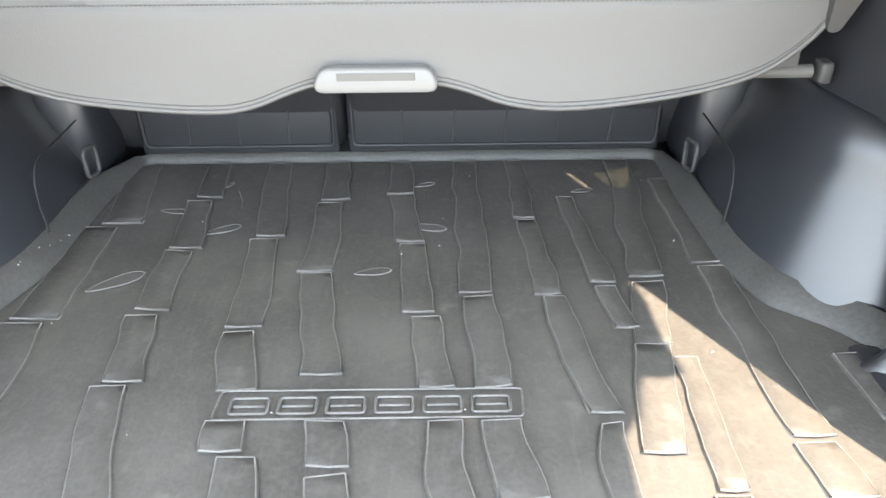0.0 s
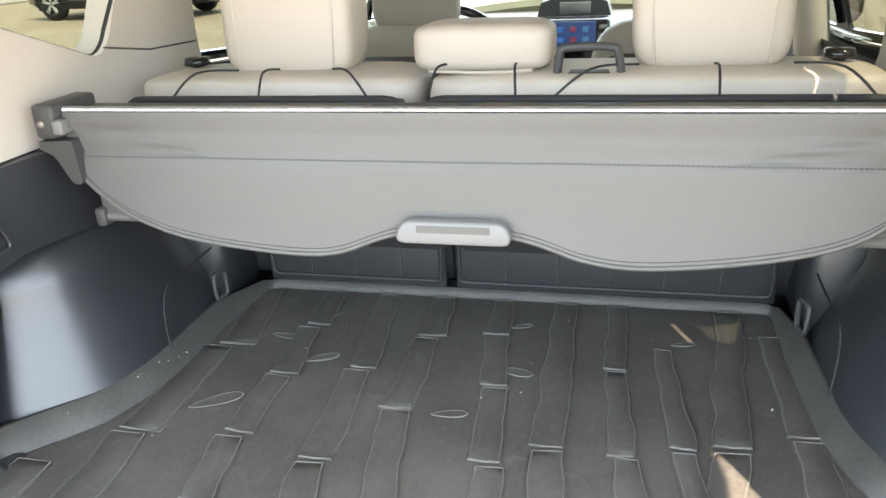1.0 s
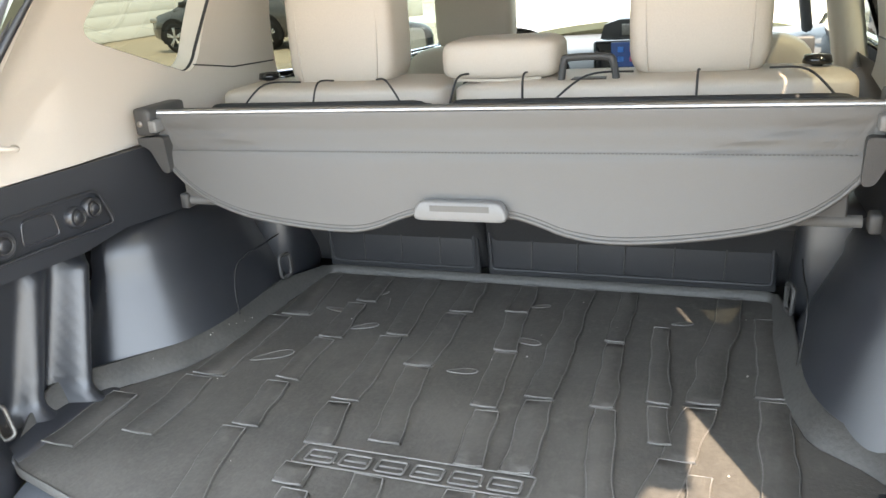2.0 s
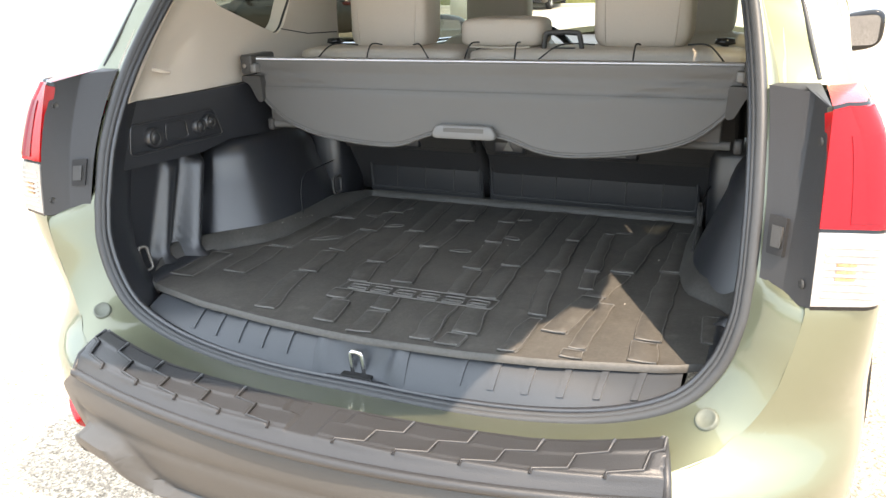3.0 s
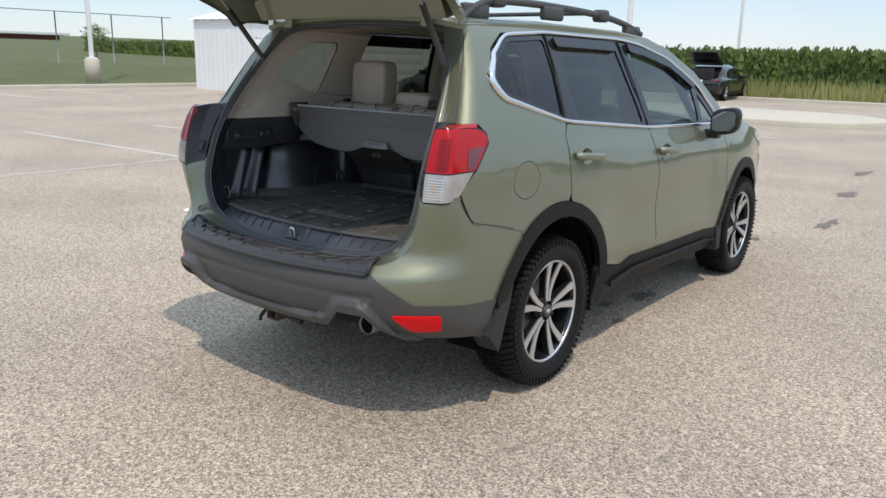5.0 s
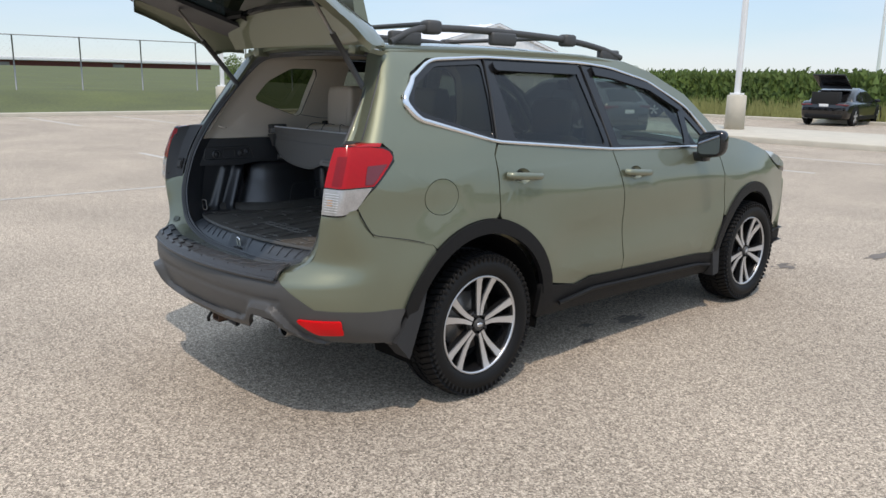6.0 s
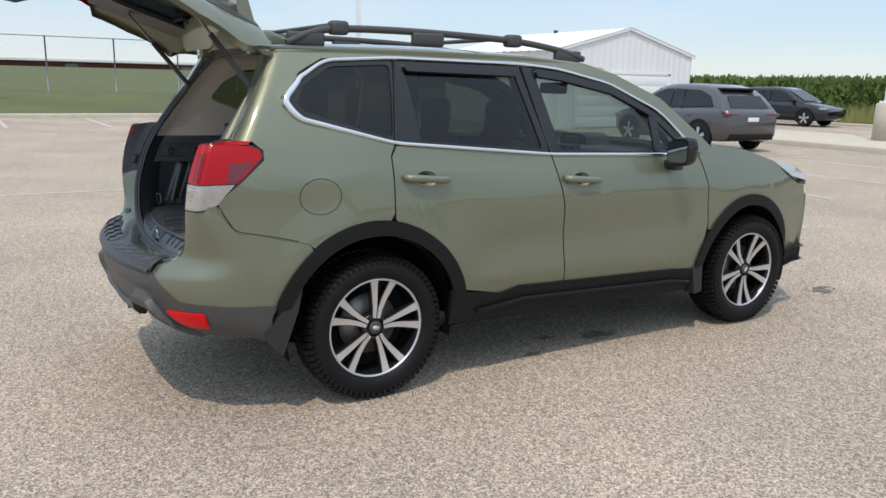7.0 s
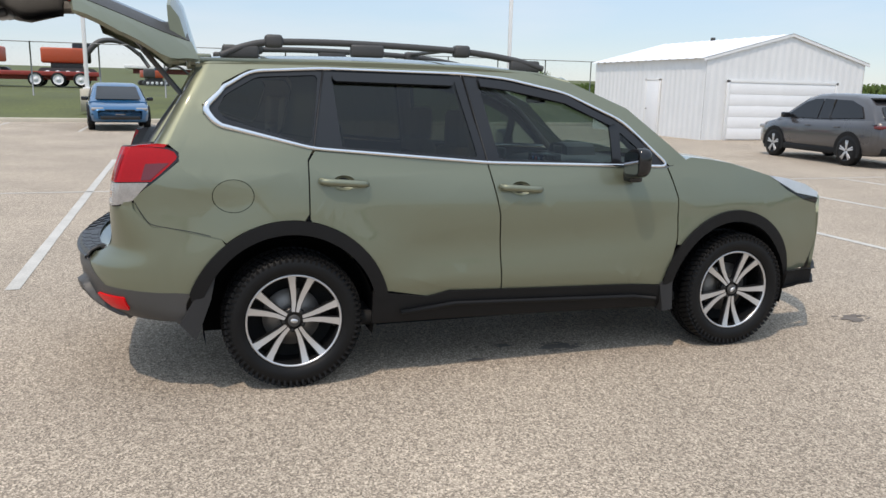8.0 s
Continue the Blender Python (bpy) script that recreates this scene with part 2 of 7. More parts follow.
def rounded(points, r, n=5):
    """A closed outline with its corners rounded by about r."""
    out, k = [], len(points)
    for i in range(k):
        p, a, b = (Vector(points[j % k]) for j in (i, i - 1, i + 1))
        da, db = a - p, b - p
        ra, rb = min(r, da.length * 0.45), min(r, db.length * 0.45)
        s, e = p + da.normalized() * ra, p + db.normalized() * rb
        for j in range(n + 1):
            t = j / n
            out.append(tuple((1 - t) ** 2 * s + 2 * t * (1 - t) * p + t**2 * e))
    return out


def sheet(outline, holes, place, step, thick=0.0, inward=None, flip=False):
    """A panel: the flat outline (u, v) less its holes, cut into a grid and laid on the surface place(u, v).
    Its rims are turned in by thick, along inward(u, v) or against the surface's normal."""
    bm = bmesh.new()
    edges = []
    for loop in (outline, *holes):
        vs = [bm.verts.new((p[0], p[1], 0)) for p in loop]
        edges += [bm.edges.new((vs[i], vs[(i + 1) % len(vs)])) for i in range(len(vs))]
    bmesh.ops.triangle_fill(bm, use_beauty=True, use_dissolve=False, edges=edges, normal=(0, 0, 1))
    us, vs_ = [v.co.x for v in bm.verts], [v.co.y for v in bm.verts]
    for lo, hi, ax in ((min(us), max(us), 0), (min(vs_), max(vs_), 1)):
        k = max(1, math.ceil((hi - lo) / step))
        for i in range(1, k):
            c = lo + (hi - lo) * i / k
            co, no = ((c, 0, 0), (1, 0, 0)) if ax == 0 else ((0, c, 0), (0, 1, 0))
            bmesh.ops.bisect_plane(bm, geom=bm.verts[:] + bm.edges[:] + bm.faces[:], plane_co=co, plane_no=no, dist=1e-5)
    bmesh.ops.recalc_face_normals(bm, faces=bm.faces[:])
    rim = [e for e in bm.edges if e.is_boundary]
    flat = {v: (v.co.x, v.co.y) for v in bm.verts}
    if bm.faces and bm.faces[:][0].normal.z < 0:
        bmesh.ops.reverse_faces(bm, faces=bm.faces[:])
    def normal(u, v):
        d = 1e-3
        n = (Vector(place(u + d, v)) - Vector(place(u - d, v))).cross(Vector(place(u, v + d)) - Vector(place(u, v - d)))
        return n.normalized() if n.length > 1e-12 else Vector((0, 0, 1))
    sign = -1 if flip else 1
    for v, (a, b) in flat.items():
        v.co = place(a, b)
    if flip:
        bmesh.ops.reverse_faces(bm, faces=bm.faces[:])
    if thick:
        r = bmesh.ops.extrude_edge_only(bm, edges=rim)
        old = {}
        for e in rim:
            for v in e.verts:
                old[v] = flat[v]
        for v in [g for g in r["geom"] if isinstance(g, bmesh.types.BMVert)]:
            src = min((w for e in v.link_edges for w in e.verts if w in old), key=lambda w: (w.co - v.co).length)
            a, b = old[src]
            v.co = src.co - sign * normal(a, b) * thick
    return bm


def tube(bm, pts, r, seg=8, closed=False, flat=1.0):
    """A round bar along pts; r is one radius or a function of 0..1."""
    pts = [Vector(p) for p in pts]
    n, rings, s = len(pts), [], None
    for i, p in enumerate(pts):
        a, b = pts[(i - 1) % n if closed else max(i - 1, 0)], pts[(i + 1) % n if closed else min(i + 1, n - 1)]
        t = (b - a).normalized()
        if s is None:
            s = t.cross(Vector((0, 0, 1)) if abs(t.z) < 0.95 else Vector((1, 0, 0)))
        s = (s - t * s.dot(t)).normalized()
        w = s.cross(t)
        rad = r(i / max(1, n - 1)) if callable(r) else r
        rings.append([bm.verts.new(p + rad * (math.cos(2 * math.pi * k / seg) * s + flat * math.sin(2 * math.pi * k / seg) * w)) for k in range(seg)])
    for i in range(n if closed else n - 1):
        j, o = (i + 1) % n, 0
        if i == n - 1:
            o = min(range(seg), key=lambda q: (rings[0][q].co - rings[i][0].co).length)
        for k in range(seg):
            bm.faces.new((rings[i][k], rings[i][(k + 1) % seg], rings[j][(k + 1 + o) % seg], rings[j][(k + o) % seg]))
    if not closed:
        bm.faces.new(rings[0])
        bm.faces.new(rings[-1][::-1])
    return bm


def tubed(name, pts, r, mat, parent=None, label="", closed=False, seg=8, flat=1.0):
    return part(name, tube(bmesh.new(), pts, r, seg, closed, flat), mat, parent, label, split=75)


def curve(pts, n=8, closed=False):
    """Points on a smooth line through pts."""
    pts, out, k = [Vector(p) for p in pts], [], len(pts)
    for i in range(k if closed else k - 1):
        p0, p1, p2, p3 = (pts[(i + j) % k] if closed else pts[min(max(i + j, 0), k - 1)] for j in (-1, 0, 1, 2))
        for j in range(n):
            t = j / n
            out.append(0.5 * (2 * p1 + (p2 - p0) * t + (2 * p0 - 5 * p1 + 4 * p2 - p3) * t**2 + (3 * p1 - p0 - 3 * p2 + p3) * t**3))
    if not closed:
        out.append(pts[-1])
    return out


def lathe(bm, prof, seg, m=Matrix.Identity(4), close=True):
    """A turned body about the x axis from (x, radius) pairs."""
    rings = [[bm.verts.new(m @ Vector((x, r * math.cos(2 * math.pi * k / seg), r * math.sin(2 * math.pi * k / seg)))) for k in range(seg)] for x, r in prof]
    for a, b in zip(rings, rings[1:]):
        for k in range(seg):
            bm.faces.new((a[k], a[(k + 1) % seg], b[(k + 1) % seg], b[k]))
    if close:
        bm.faces.new(rings[0][::-1])
        bm.faces.new(rings[-1])
    return bm


def extruded(bm, outline, lift, depth, bevel=0.0):
    """A solid: the outline placed by lift(a, b, d) at depth 0 and depth."""
    lo = [bm.verts.new(lift(a, b, 0)) for a, b in outline]
    hi = [bm.verts.new(lift(a, b, depth)) for a, b in outline]
    n = len(lo)
    fs = [bm.faces.new(lo[::-1]), bm.faces.new(hi)]
    fs += [bm.faces.new((lo[i], lo[(i + 1) % n], hi[(i + 1) % n], hi[i])) for i in range(n)]
    bmesh.ops.recalc_face_normals(bm, faces=fs)
    if bevel:
        rim = [e for e in fs[1].edges]
        bmesh.ops.bevel(bm, geom=rim, offset=bevel, segments=2, profile=0.5, affect="EDGES")
    return bm


def mirror(bm):
    for v in bm.verts:
        v.co.x = -v.co.x
    bmesh.ops.reverse_faces(bm, faces=bm.faces[:])
    return bm

# ---- the car: body surfaces ----
car = tagged(empty("car"), "green compact estate car with its liftgate raised, parked on the lot", "car")

SECTION = [(0.18, 0.72), (0.28, 0.80), (0.36, 0.828), (0.5, 0.85), (0.65, 0.863), (0.8, 0.858), (0.92, 0.85), (1.0, 0.84), (1.06, 0.822), (1.1, 0.806),
           (1.15, 0.79), (1.22, 0.768), (1.38, 0.70), (1.5, 0.648), (1.6, 0.602), (1.68, 0.54)]
REAR_Y = [(0.55, 0.13), (0.75, 0.14), (0.95, 0.15), (1.05, 0.19), (1.22, 0.36), (1.4, 0.47), (1.6, 0.58), (1.68, 0.62)]
REAR_R = [(0.6, 0.16), (0.95, 0.16), (1.1, 0.11), (1.22, 0.065), (1.6, 0.055)]
BUMPER_Y = [(0.30, 0.26), (0.38, 0.12), (0.42, 0.06), (0.48, 0.0), (0.55, -0.025), (0.62, -0.035), (0.66, -0.026), (0.69, 0.006), (0.72, 0.046), (0.76, 0.086), (0.85, 0.122), (0.96, 0.15)]


def side_x(y, z):
    x = spline(SECTION, z)
    if y > 3.1:
        x -= 0.085 * (y - 3.1) ** 2.0
    if y < 0.9:
        x -= 0.006 * min(1, (0.9 - y) / 0.5)
    # the haunch over the rear wheel stands out as far as the tail lamp
    haunch = max(0, min(1, (2.0 - y) / 1.2))
    x += 0.033 * haunch * haunch * (3 - 2 * haunch) * max(0, min(1, (z - 0.96) / 0.12)) * max(0, min(1, (1.64 - z) / 0.22))
    # crease from the tail lamp over the handles, hollow doors under it, a kick above the sill
    run = max(0, min(1, (y - 0.55) / 0.5))
    door = max(0, min(1, (y - 1.35) / 0.45)) * max(0, min(1, (3.3 - y) / 0.5))
    door = door * door * (3 - 2 * door)
    x += 0.007 * math.exp(-((z - 0.93 + 0.02 * (y - 2.0)) / 0.045) ** 2) * run
    x -= 0.021 * math.exp(-((z - 0.69 - 0.02 * (y - 2.0)) / 0.105) ** 2) * door
    x += 0.012 * math.exp(-((z - 0.505 + 0.03 * (y - 2.4)) / 0.038) ** 2) * door
    # swelling over the wheels
    for cy, cz in ((0.985, 0.365), (3.625, 0.355)):
        x += 0.013 * math.exp(-((math.hypot(y - cy, z - cz) - 0.50) / 0.12) ** 2) * (1 if z > 0.3 else 0)
    return x


def shell(u, z, off=0.0):
    """The body's skin. u < 0: the rear face, 0 to 0.3: the rear corner, then along the side; from 0.7 on, u is y."""
    yr, r = spline(REAR_Y, z), spline(REAR_R, z)
    ys = yr + r
    a = side_x(ys, z) - r
    if u < 0:
        return (a * (u + 0.6) / 0.6, yr - off, z)
    if u < 0.3:
        t = u / 0.3 * math.pi / 2
        return (a + (r + off) * math.sin(t), yr + r - (r + off) * math.cos(t), z)
    y = ys + (u - 0.3) / 0.4 * (0.7 - ys) if u < 0.7 else u
    return (side_x(y, z) + off, y, z)


def ux(x, z):
    yr, r = spline(REAR_Y, z), spline(REAR_R, z)
    a = side_x(yr + r, z) - r
    return (-0.6 + 0.6 * x / a if x <= a else 0.3 * math.asin(min(1, (x - a) / r)) / (math.pi / 2), z)


def uy(y, z):
    yr, r = spline(REAR_Y, z), spline(REAR_R, z)
    ys = yr + r
    if y < ys:
        return (0.3 * math.acos(max(0, 1 - (y - yr) / r)) / (math.pi / 2), z)
    return (0.3 + 0.4 * (y - ys) / (0.7 - ys) if y < 0.7 else y, z)


def bend(z):
    """How square the bumper's corner is at that height, and how deep."""
    t = min(1, max(0, (z - 0.64) / 0.31))
    return 2.6 + 3.6 * t * t, 0.45 - 0.25 * t


def bumper(u, z, off=0.0):
    """The bumper's skin: u 0 to 1 round the tail in a soft oval, past 1 along the side."""
    BN, BD = bend(z)
    yb = spline(BUMPER_Y, z)
    w = side_x(yb + BD, z)
    if u <= 1:
        t = max(-1, u) * math.pi / 2
        s, c = math.sin(abs(t)), math.cos(t)
        x, y = (w + off) * s ** (2 / BN), yb - off + (BD + off) * (1 - c ** (2 / BN))
        return (math.copysign(x, u), y, z)
    y = yb + BD + (u - 1)
    return (side_x(y, z) + off, y, z)


def bx(x, z):
    BN, BD = bend(z)
    w = side_x(spline(BUMPER_Y, z) + BD, z)
    return (math.copysign(math.asin(min(1, (abs(x) / w)) ** (BN / 2)) * 2 / math.pi, x), z)


def by(y, z):
    BN, BD = bend(z)
    yb = spline(BUMPER_Y, z)
    if y >= yb + BD:
        return (1 + y - yb - BD, z)
    c = (1 - (y - yb) / BD) ** (BN / 2)
    return (math.acos(min(1, max(0, c))) * 2 / math.pi, z)


def both(name, make, mat, parent, label=""):
    """The part on the right and its mirror image on the left."""
    right = part(name, make(), mat, parent, label, split=45)
    left = part(name, mirror(make()), mat, parent, label, split=45)
    return right, left


def loft_rows(rows):
    bm = bmesh.new()
    vs = [[bm.verts.new(p) for p in r] for r in rows]
    for a, b in zip(vs, vs[1:]):
        for i in range(len(a) - 1):
            bm.faces.new((a[i], a[i + 1], b[i + 1], b[i]))
    return bm


def panel(pts, off=0.0, step=0.06, thick=0.014, holes=()):
    return sheet(pts, holes, lambda u, z: shell(u, z, off), step, thick)


def arc(cy, cz, r, a0, a1, n=24):
    return [(cy + r * math.cos(radians(a0 + (a1 - a0) * i / n)), cz + r * math.sin(radians(a0 + (a1 - a0) * i / n))) for i in range(n + 1)]


REAR_ARCH, FRONT_ARCH = (0.985, 0.365), (3.625, 0.355)
# window line: outer edge of the bright trim
DLO = [(0.655, 1.335), (1.115, 1.215), (2.047, 1.138), (3.16, 1.108), (2.884, 1.36), (2.547, 1.508), (2.2, 1.578), (1.954, 1.598), (1.19, 1.604), (0.835, 1.583), (0.70, 1.50), (0.605, 1.41)]
DLO_SMOOTH = rounded([uy(*p) for p in DLO], 0.06)

fuel = [(0.72 + 0.098 * math.cos(t * math.pi / 16), 0.995 + 0.08 * math.sin(t * math.pi / 16)) for t in range(32)]
quarter = [ux(0.50, 1.60), ux(0.575, 1.45), ux(0.615, 1.34), ux(0.662, 1.238), ux(0.745, 1.238), uy(0.44, 1.236), uy(0.482, 1.20), uy(0.482, 1.160), uy(0.36, 1.060), uy(0.275, 0.988), uy(0.35, 0.862), uy(0.506, 0.83), uy(0.660, 0.792)]
quarter += [p for p in arc(*REAR_ARCH, 0.508, 127, 82)]
quarter += [(1.077, 0.90), (1.079, 1.16), (1.108, 1.212)]
quarter += [uy(0.66, 1.327), uy(0.60, 1.375), uy(0.597, 1.42), uy(0.69, 1.51), uy(0.825, 1.59), (1.19, 1.612), (1.954, 1.606), (2.2, 1.586), (2.547, 1.516), (2.884, 1.37), (3.165, 1.112), (3.30, 1.13), (2.93, 1.43), (2.60, 1.565), (2.30, 1.62), (1.2, 1.632), uy(0.62, 1.632)]
both("side_body", lambda: panel(quarter, 0, 0.07, 0.016, [[uy(*p) for p in fuel]]), PAINT, car, "green metallic rear quarter panel and roof pillar")
both("bumper_seam", lambda: tube(bmesh.new(), curve([Vector(shell(*uy(y, z), 0.0)) for y, z in ((0.282, 0.972), (0.300, 0.935), (0.326, 0.893), (0.352, 0.870), (0.42, 0.853), (0.52, 0.832), (0.61, 0.808))], 5), 0.0020, 6), RUBBER, car)
both("quarter_return", lambda: panel([uy(0.272, 0.995), uy(0.345, 0.868), uy(0.506, 0.836), uy(0.668, 0.797), uy(0.64, 0.74), uy(0.48, 0.775), uy(0.32, 0.805), uy(0.245, 0.96)], -0.007, 0.05, 0), PAINT, car)
both("fuel_door", lambda: panel([uy(0.72 + (y - 0.72) * 0.965, 0.995 + (z - 0.995) * 0.965) for y, z in fuel], 0, 0.05), PAINT, car)

rear_door = [(1.118, 1.203), (1.086, 1.155), (1.084, 0.875)] + arc(*REAR_ARCH, 0.508, 78, 14) + [(1.70, 0.44), (1.82, 0.468), (2.115, 0.452), (2.094, 0.865), (2.034, 1.13)]
front_door = [(2.042, 1.13), (2.102, 0.865), (2.123, 0.452), (2.95, 0.432), (3.155, 0.42), (3.207, 0.70), (3.203, 0.93), (3.145, 1.098)]
fender = [(3.155, 1.102), (3.211, 0.93), (3.215, 0.70), (3.21, 0.66)] + arc(*FRONT_ARCH, 0.49, 142, 8, 20) + [(4.12, 0.43), (4.30, 0.44), (4.36, 0.62), (4.345, 0.78), (4.32, 0.855), (4.20, 0.885), (4.05, 0.952), (3.93, 1.035), (3.62, 1.118), (3.45, 1.145), (3.32, 1.158)]


def cup_line(y0, z0):
    return [(y0 + 0.112 + 0.060 * math.cos(t), z0 - 0.004 + 0.038 * math.sin(t)) for t in [i * math.pi / 12 for i in range(24)]]


HANDLES = (1.142, 1.052), (2.105, 1.006)
doors = both("rear_door", lambda: panel(rear_door, 0, holes=[cup_line(*HANDLES[0])]), PAINT, car), both("front_door", lambda: panel(front_door, 0, holes=[cup_line(*HANDLES[1])]), PAINT, car)
both("front_fender", lambda: panel(fender, 0), PAINT, car)
for ob in both("headlamp", lambda: panel([(3.90, 1.044), (3.99, 0.998), (4.14, 0.930), (4.33, 0.895), (4.34, 0.925), (4.22, 0.980), (4.05, 1.022)], 0.003, 0.03), HEADLENS, car, "clear headlamp with dark lower part"):
    b = panel([(3.985, 0.992), (4.05, 0.957), (4.20, 0.890), (4.33, 0.860), (4.34, 0.890), (4.14, 0.925)], 0.002, 0.03)
    part("lamp_base", b if ob.data.vertices[0].co.x > 0 else mirror(b), GLOSSBLK, ob, "dark lower half of the headlamp")

# glasshouse: black frame, panes, bright trim, rain visors
Q_GLASS = rounded([uy(0.665, 1.395), uy(0.70, 1.355), (1.105, 1.236), (1.165, 1.572), (0.86, 1.555), uy(0.72, 1.475)], 0.03)
R_GLASS = rounded([(1.255, 1.222), (1.985, 1.165), (1.895, 1.568), (1.235, 1.578)], 0.02)
F_GLASS = rounded([(2.105, 1.158), (2.795, 1.132), (2.80, 1.36), (2.55, 1.482), (2.20, 1.552), (2.03, 1.567)], 0.03)
V_GLASS = rounded([(2.85, 1.135), (3.06, 1.128), (2.86, 1.30)], 0.015)
both("window_frame", lambda: panel(DLO_SMOOTH, -0.004, 0.09, 0.012, [Q_GLASS, R_GLASS, F_GLASS, V_GLASS]), GLOSSBLK, car, "black window frame")
for pts, mat, nm in ((Q_GLASS, PRIVACY, "quarter_window"), (R_GLASS, PRIVACY, "rear_door_window"), (F_GLASS, LIGHTGLASS, "front_door_window"), (V_GLASS, LIGHTGLASS, "vent_window")):
    for ob in both(nm, lambda: panel(pts, -0.010, 0.09, 0), mat, car, "dark privacy glass" if mat is PRIVACY else "lightly tinted glass"):
        ob.visible_shadow = mat is PRIVACY


def trim_line(pts, off, r, flat):
    bm = bmesh.new()
    line = [shell(*p, off) for p in pts]
    return tube(bm, line, lambda t: r + 0.009 * math.exp(-((line[min(len(line) - 1, round(t * (len(line) - 1)))][1] - 0.60) / 0.10) ** 2), 10, True, flat)


both("chrome_trim", lambda: trim_line(DLO_SMOOTH, 0.002, 0.0095, 1.0), CHROME, car, "bright window surround")
both("door_frame_seam", lambda: tube(bmesh.new(), [shell(u, z, 0.003) for u, z in ((1.113, 1.215), (1.15, 1.40), (1.195, 1.60))], 0.004, 10), RUBBER, car)
both("door_frame_seam", lambda: tube(bmesh.new(), [shell(u, z, 0.003) for u, z in ((2.04, 1.135), (1.99, 1.37), (1.945, 1.598))], 0.004, 10), RUBBER, car)
both("rain_visor", lambda: panel(rounded([(1.24, 1.545), (1.89, 1.535), (1.885, 1.58), (1.235, 1.588)], 0.02), 0.016, 0.08, 0.02), GLOSSBLK, car, "smoked rain visor")
both("rain_visor", lambda: panel([(2.04, 1.535), (2.20, 1.518), (2.53, 1.455), (2.80, 1.335), (2.84, 1.35), (2.55, 1.495), (2.20, 1.562), (2.03, 1.578)], 0.016, 0.08, 0.02), GLOSSBLK, car, "smoked rain visor")

# tail lamps: wedges that stand out from the body, square to the rear
LAMP_Y = [(0.95, 0.163), (1.06, 0.178), (1.15, 0.204), (1.235, 0.236)]


def lamp_start(z):
    return spline(LAMP_Y, z) + 0.046


def lamp_skin(u, z, off=0.0):
    """u -1 to 0: the rear face, 0 to 1: the rounded corner, past 1: metres along the side."""
    yi = spline(LAMP_Y, z)
    xo = spline([(0.95, 0.836), (1.05, 0.836), (1.15, 0.824), (1.20, 0.811), (1.235, 0.792)], z)
    if u < 0:
        return (0.744 + (xo - 0.032 - 0.744) * (u + 1), yi + 0.014 * (u + 1) - off, z)
    if u < 1:
        t = u * math.pi / 2
        return (xo - 0.032 + (0.032 + off) * math.sin(t), yi + 0.046 - (0.032 + off) * math.cos(t), z)
    y = yi + 0.046 + u - 1
    t = min(1, max(0, (y - yi - 0.046) / (0.47 - yi - 0.046)))
    return (xo + (side_x(0.47, z) + 0.004 - xo) * t * t * (3 - 2 * t) + off, y, z)


def ly(y, z):
    return (1 + y - lamp_start(z), z)


def lamp_piece(pts, off=0.0, thick=0.02):
    return lambda: sheet(pts, [], lambda u, z: lamp_skin(u, z, off), 0.035, thick)


LAMP_RED = [(-1, 1.069), (0, 1.069), (1, 1.069), ly(0.355, 1.069), ly(0.394, 1.10), ly(0.434, 1.135), ly(0.469, 1.168), ly(0.474, 1.182), ly(0.462, 1.202), ly(0.435, 1.214), ly(0.37, 1.223), (1, 1.226), (0, 1.226), (-1, 1.222)]
LAMP_EDGE = [(-1, 0.953), (0, 0.955), (1, 0.958), ly(0.248, 0.964), ly(0.287, 0.978), ly(0.318, 1.016), ly(0.366, 1.062), ly(0.405, 1.094), ly(0.445, 1.130), ly(0.481, 1.165), ly(0.484, 1.185), ly(0.470, 1.209), ly(0.44, 1.221), ly(0.37, 1.229), (1, 1.231), (0, 1.231), (-1, 1.228)]
LAMP_CLEAR = [(-1, 1.064), (0, 1.064), (1, 1.064), ly(0.346, 1.064), ly(0.305, 1.02), ly(0.276, 0.985), ly(0.24, 0.972), (1, 0.965), (0, 0.962), (-1, 0.960)]
lamps = both("tail_lamp", lamp_piece(LAMP_RED), REDLENS, car, "red tail lamp")
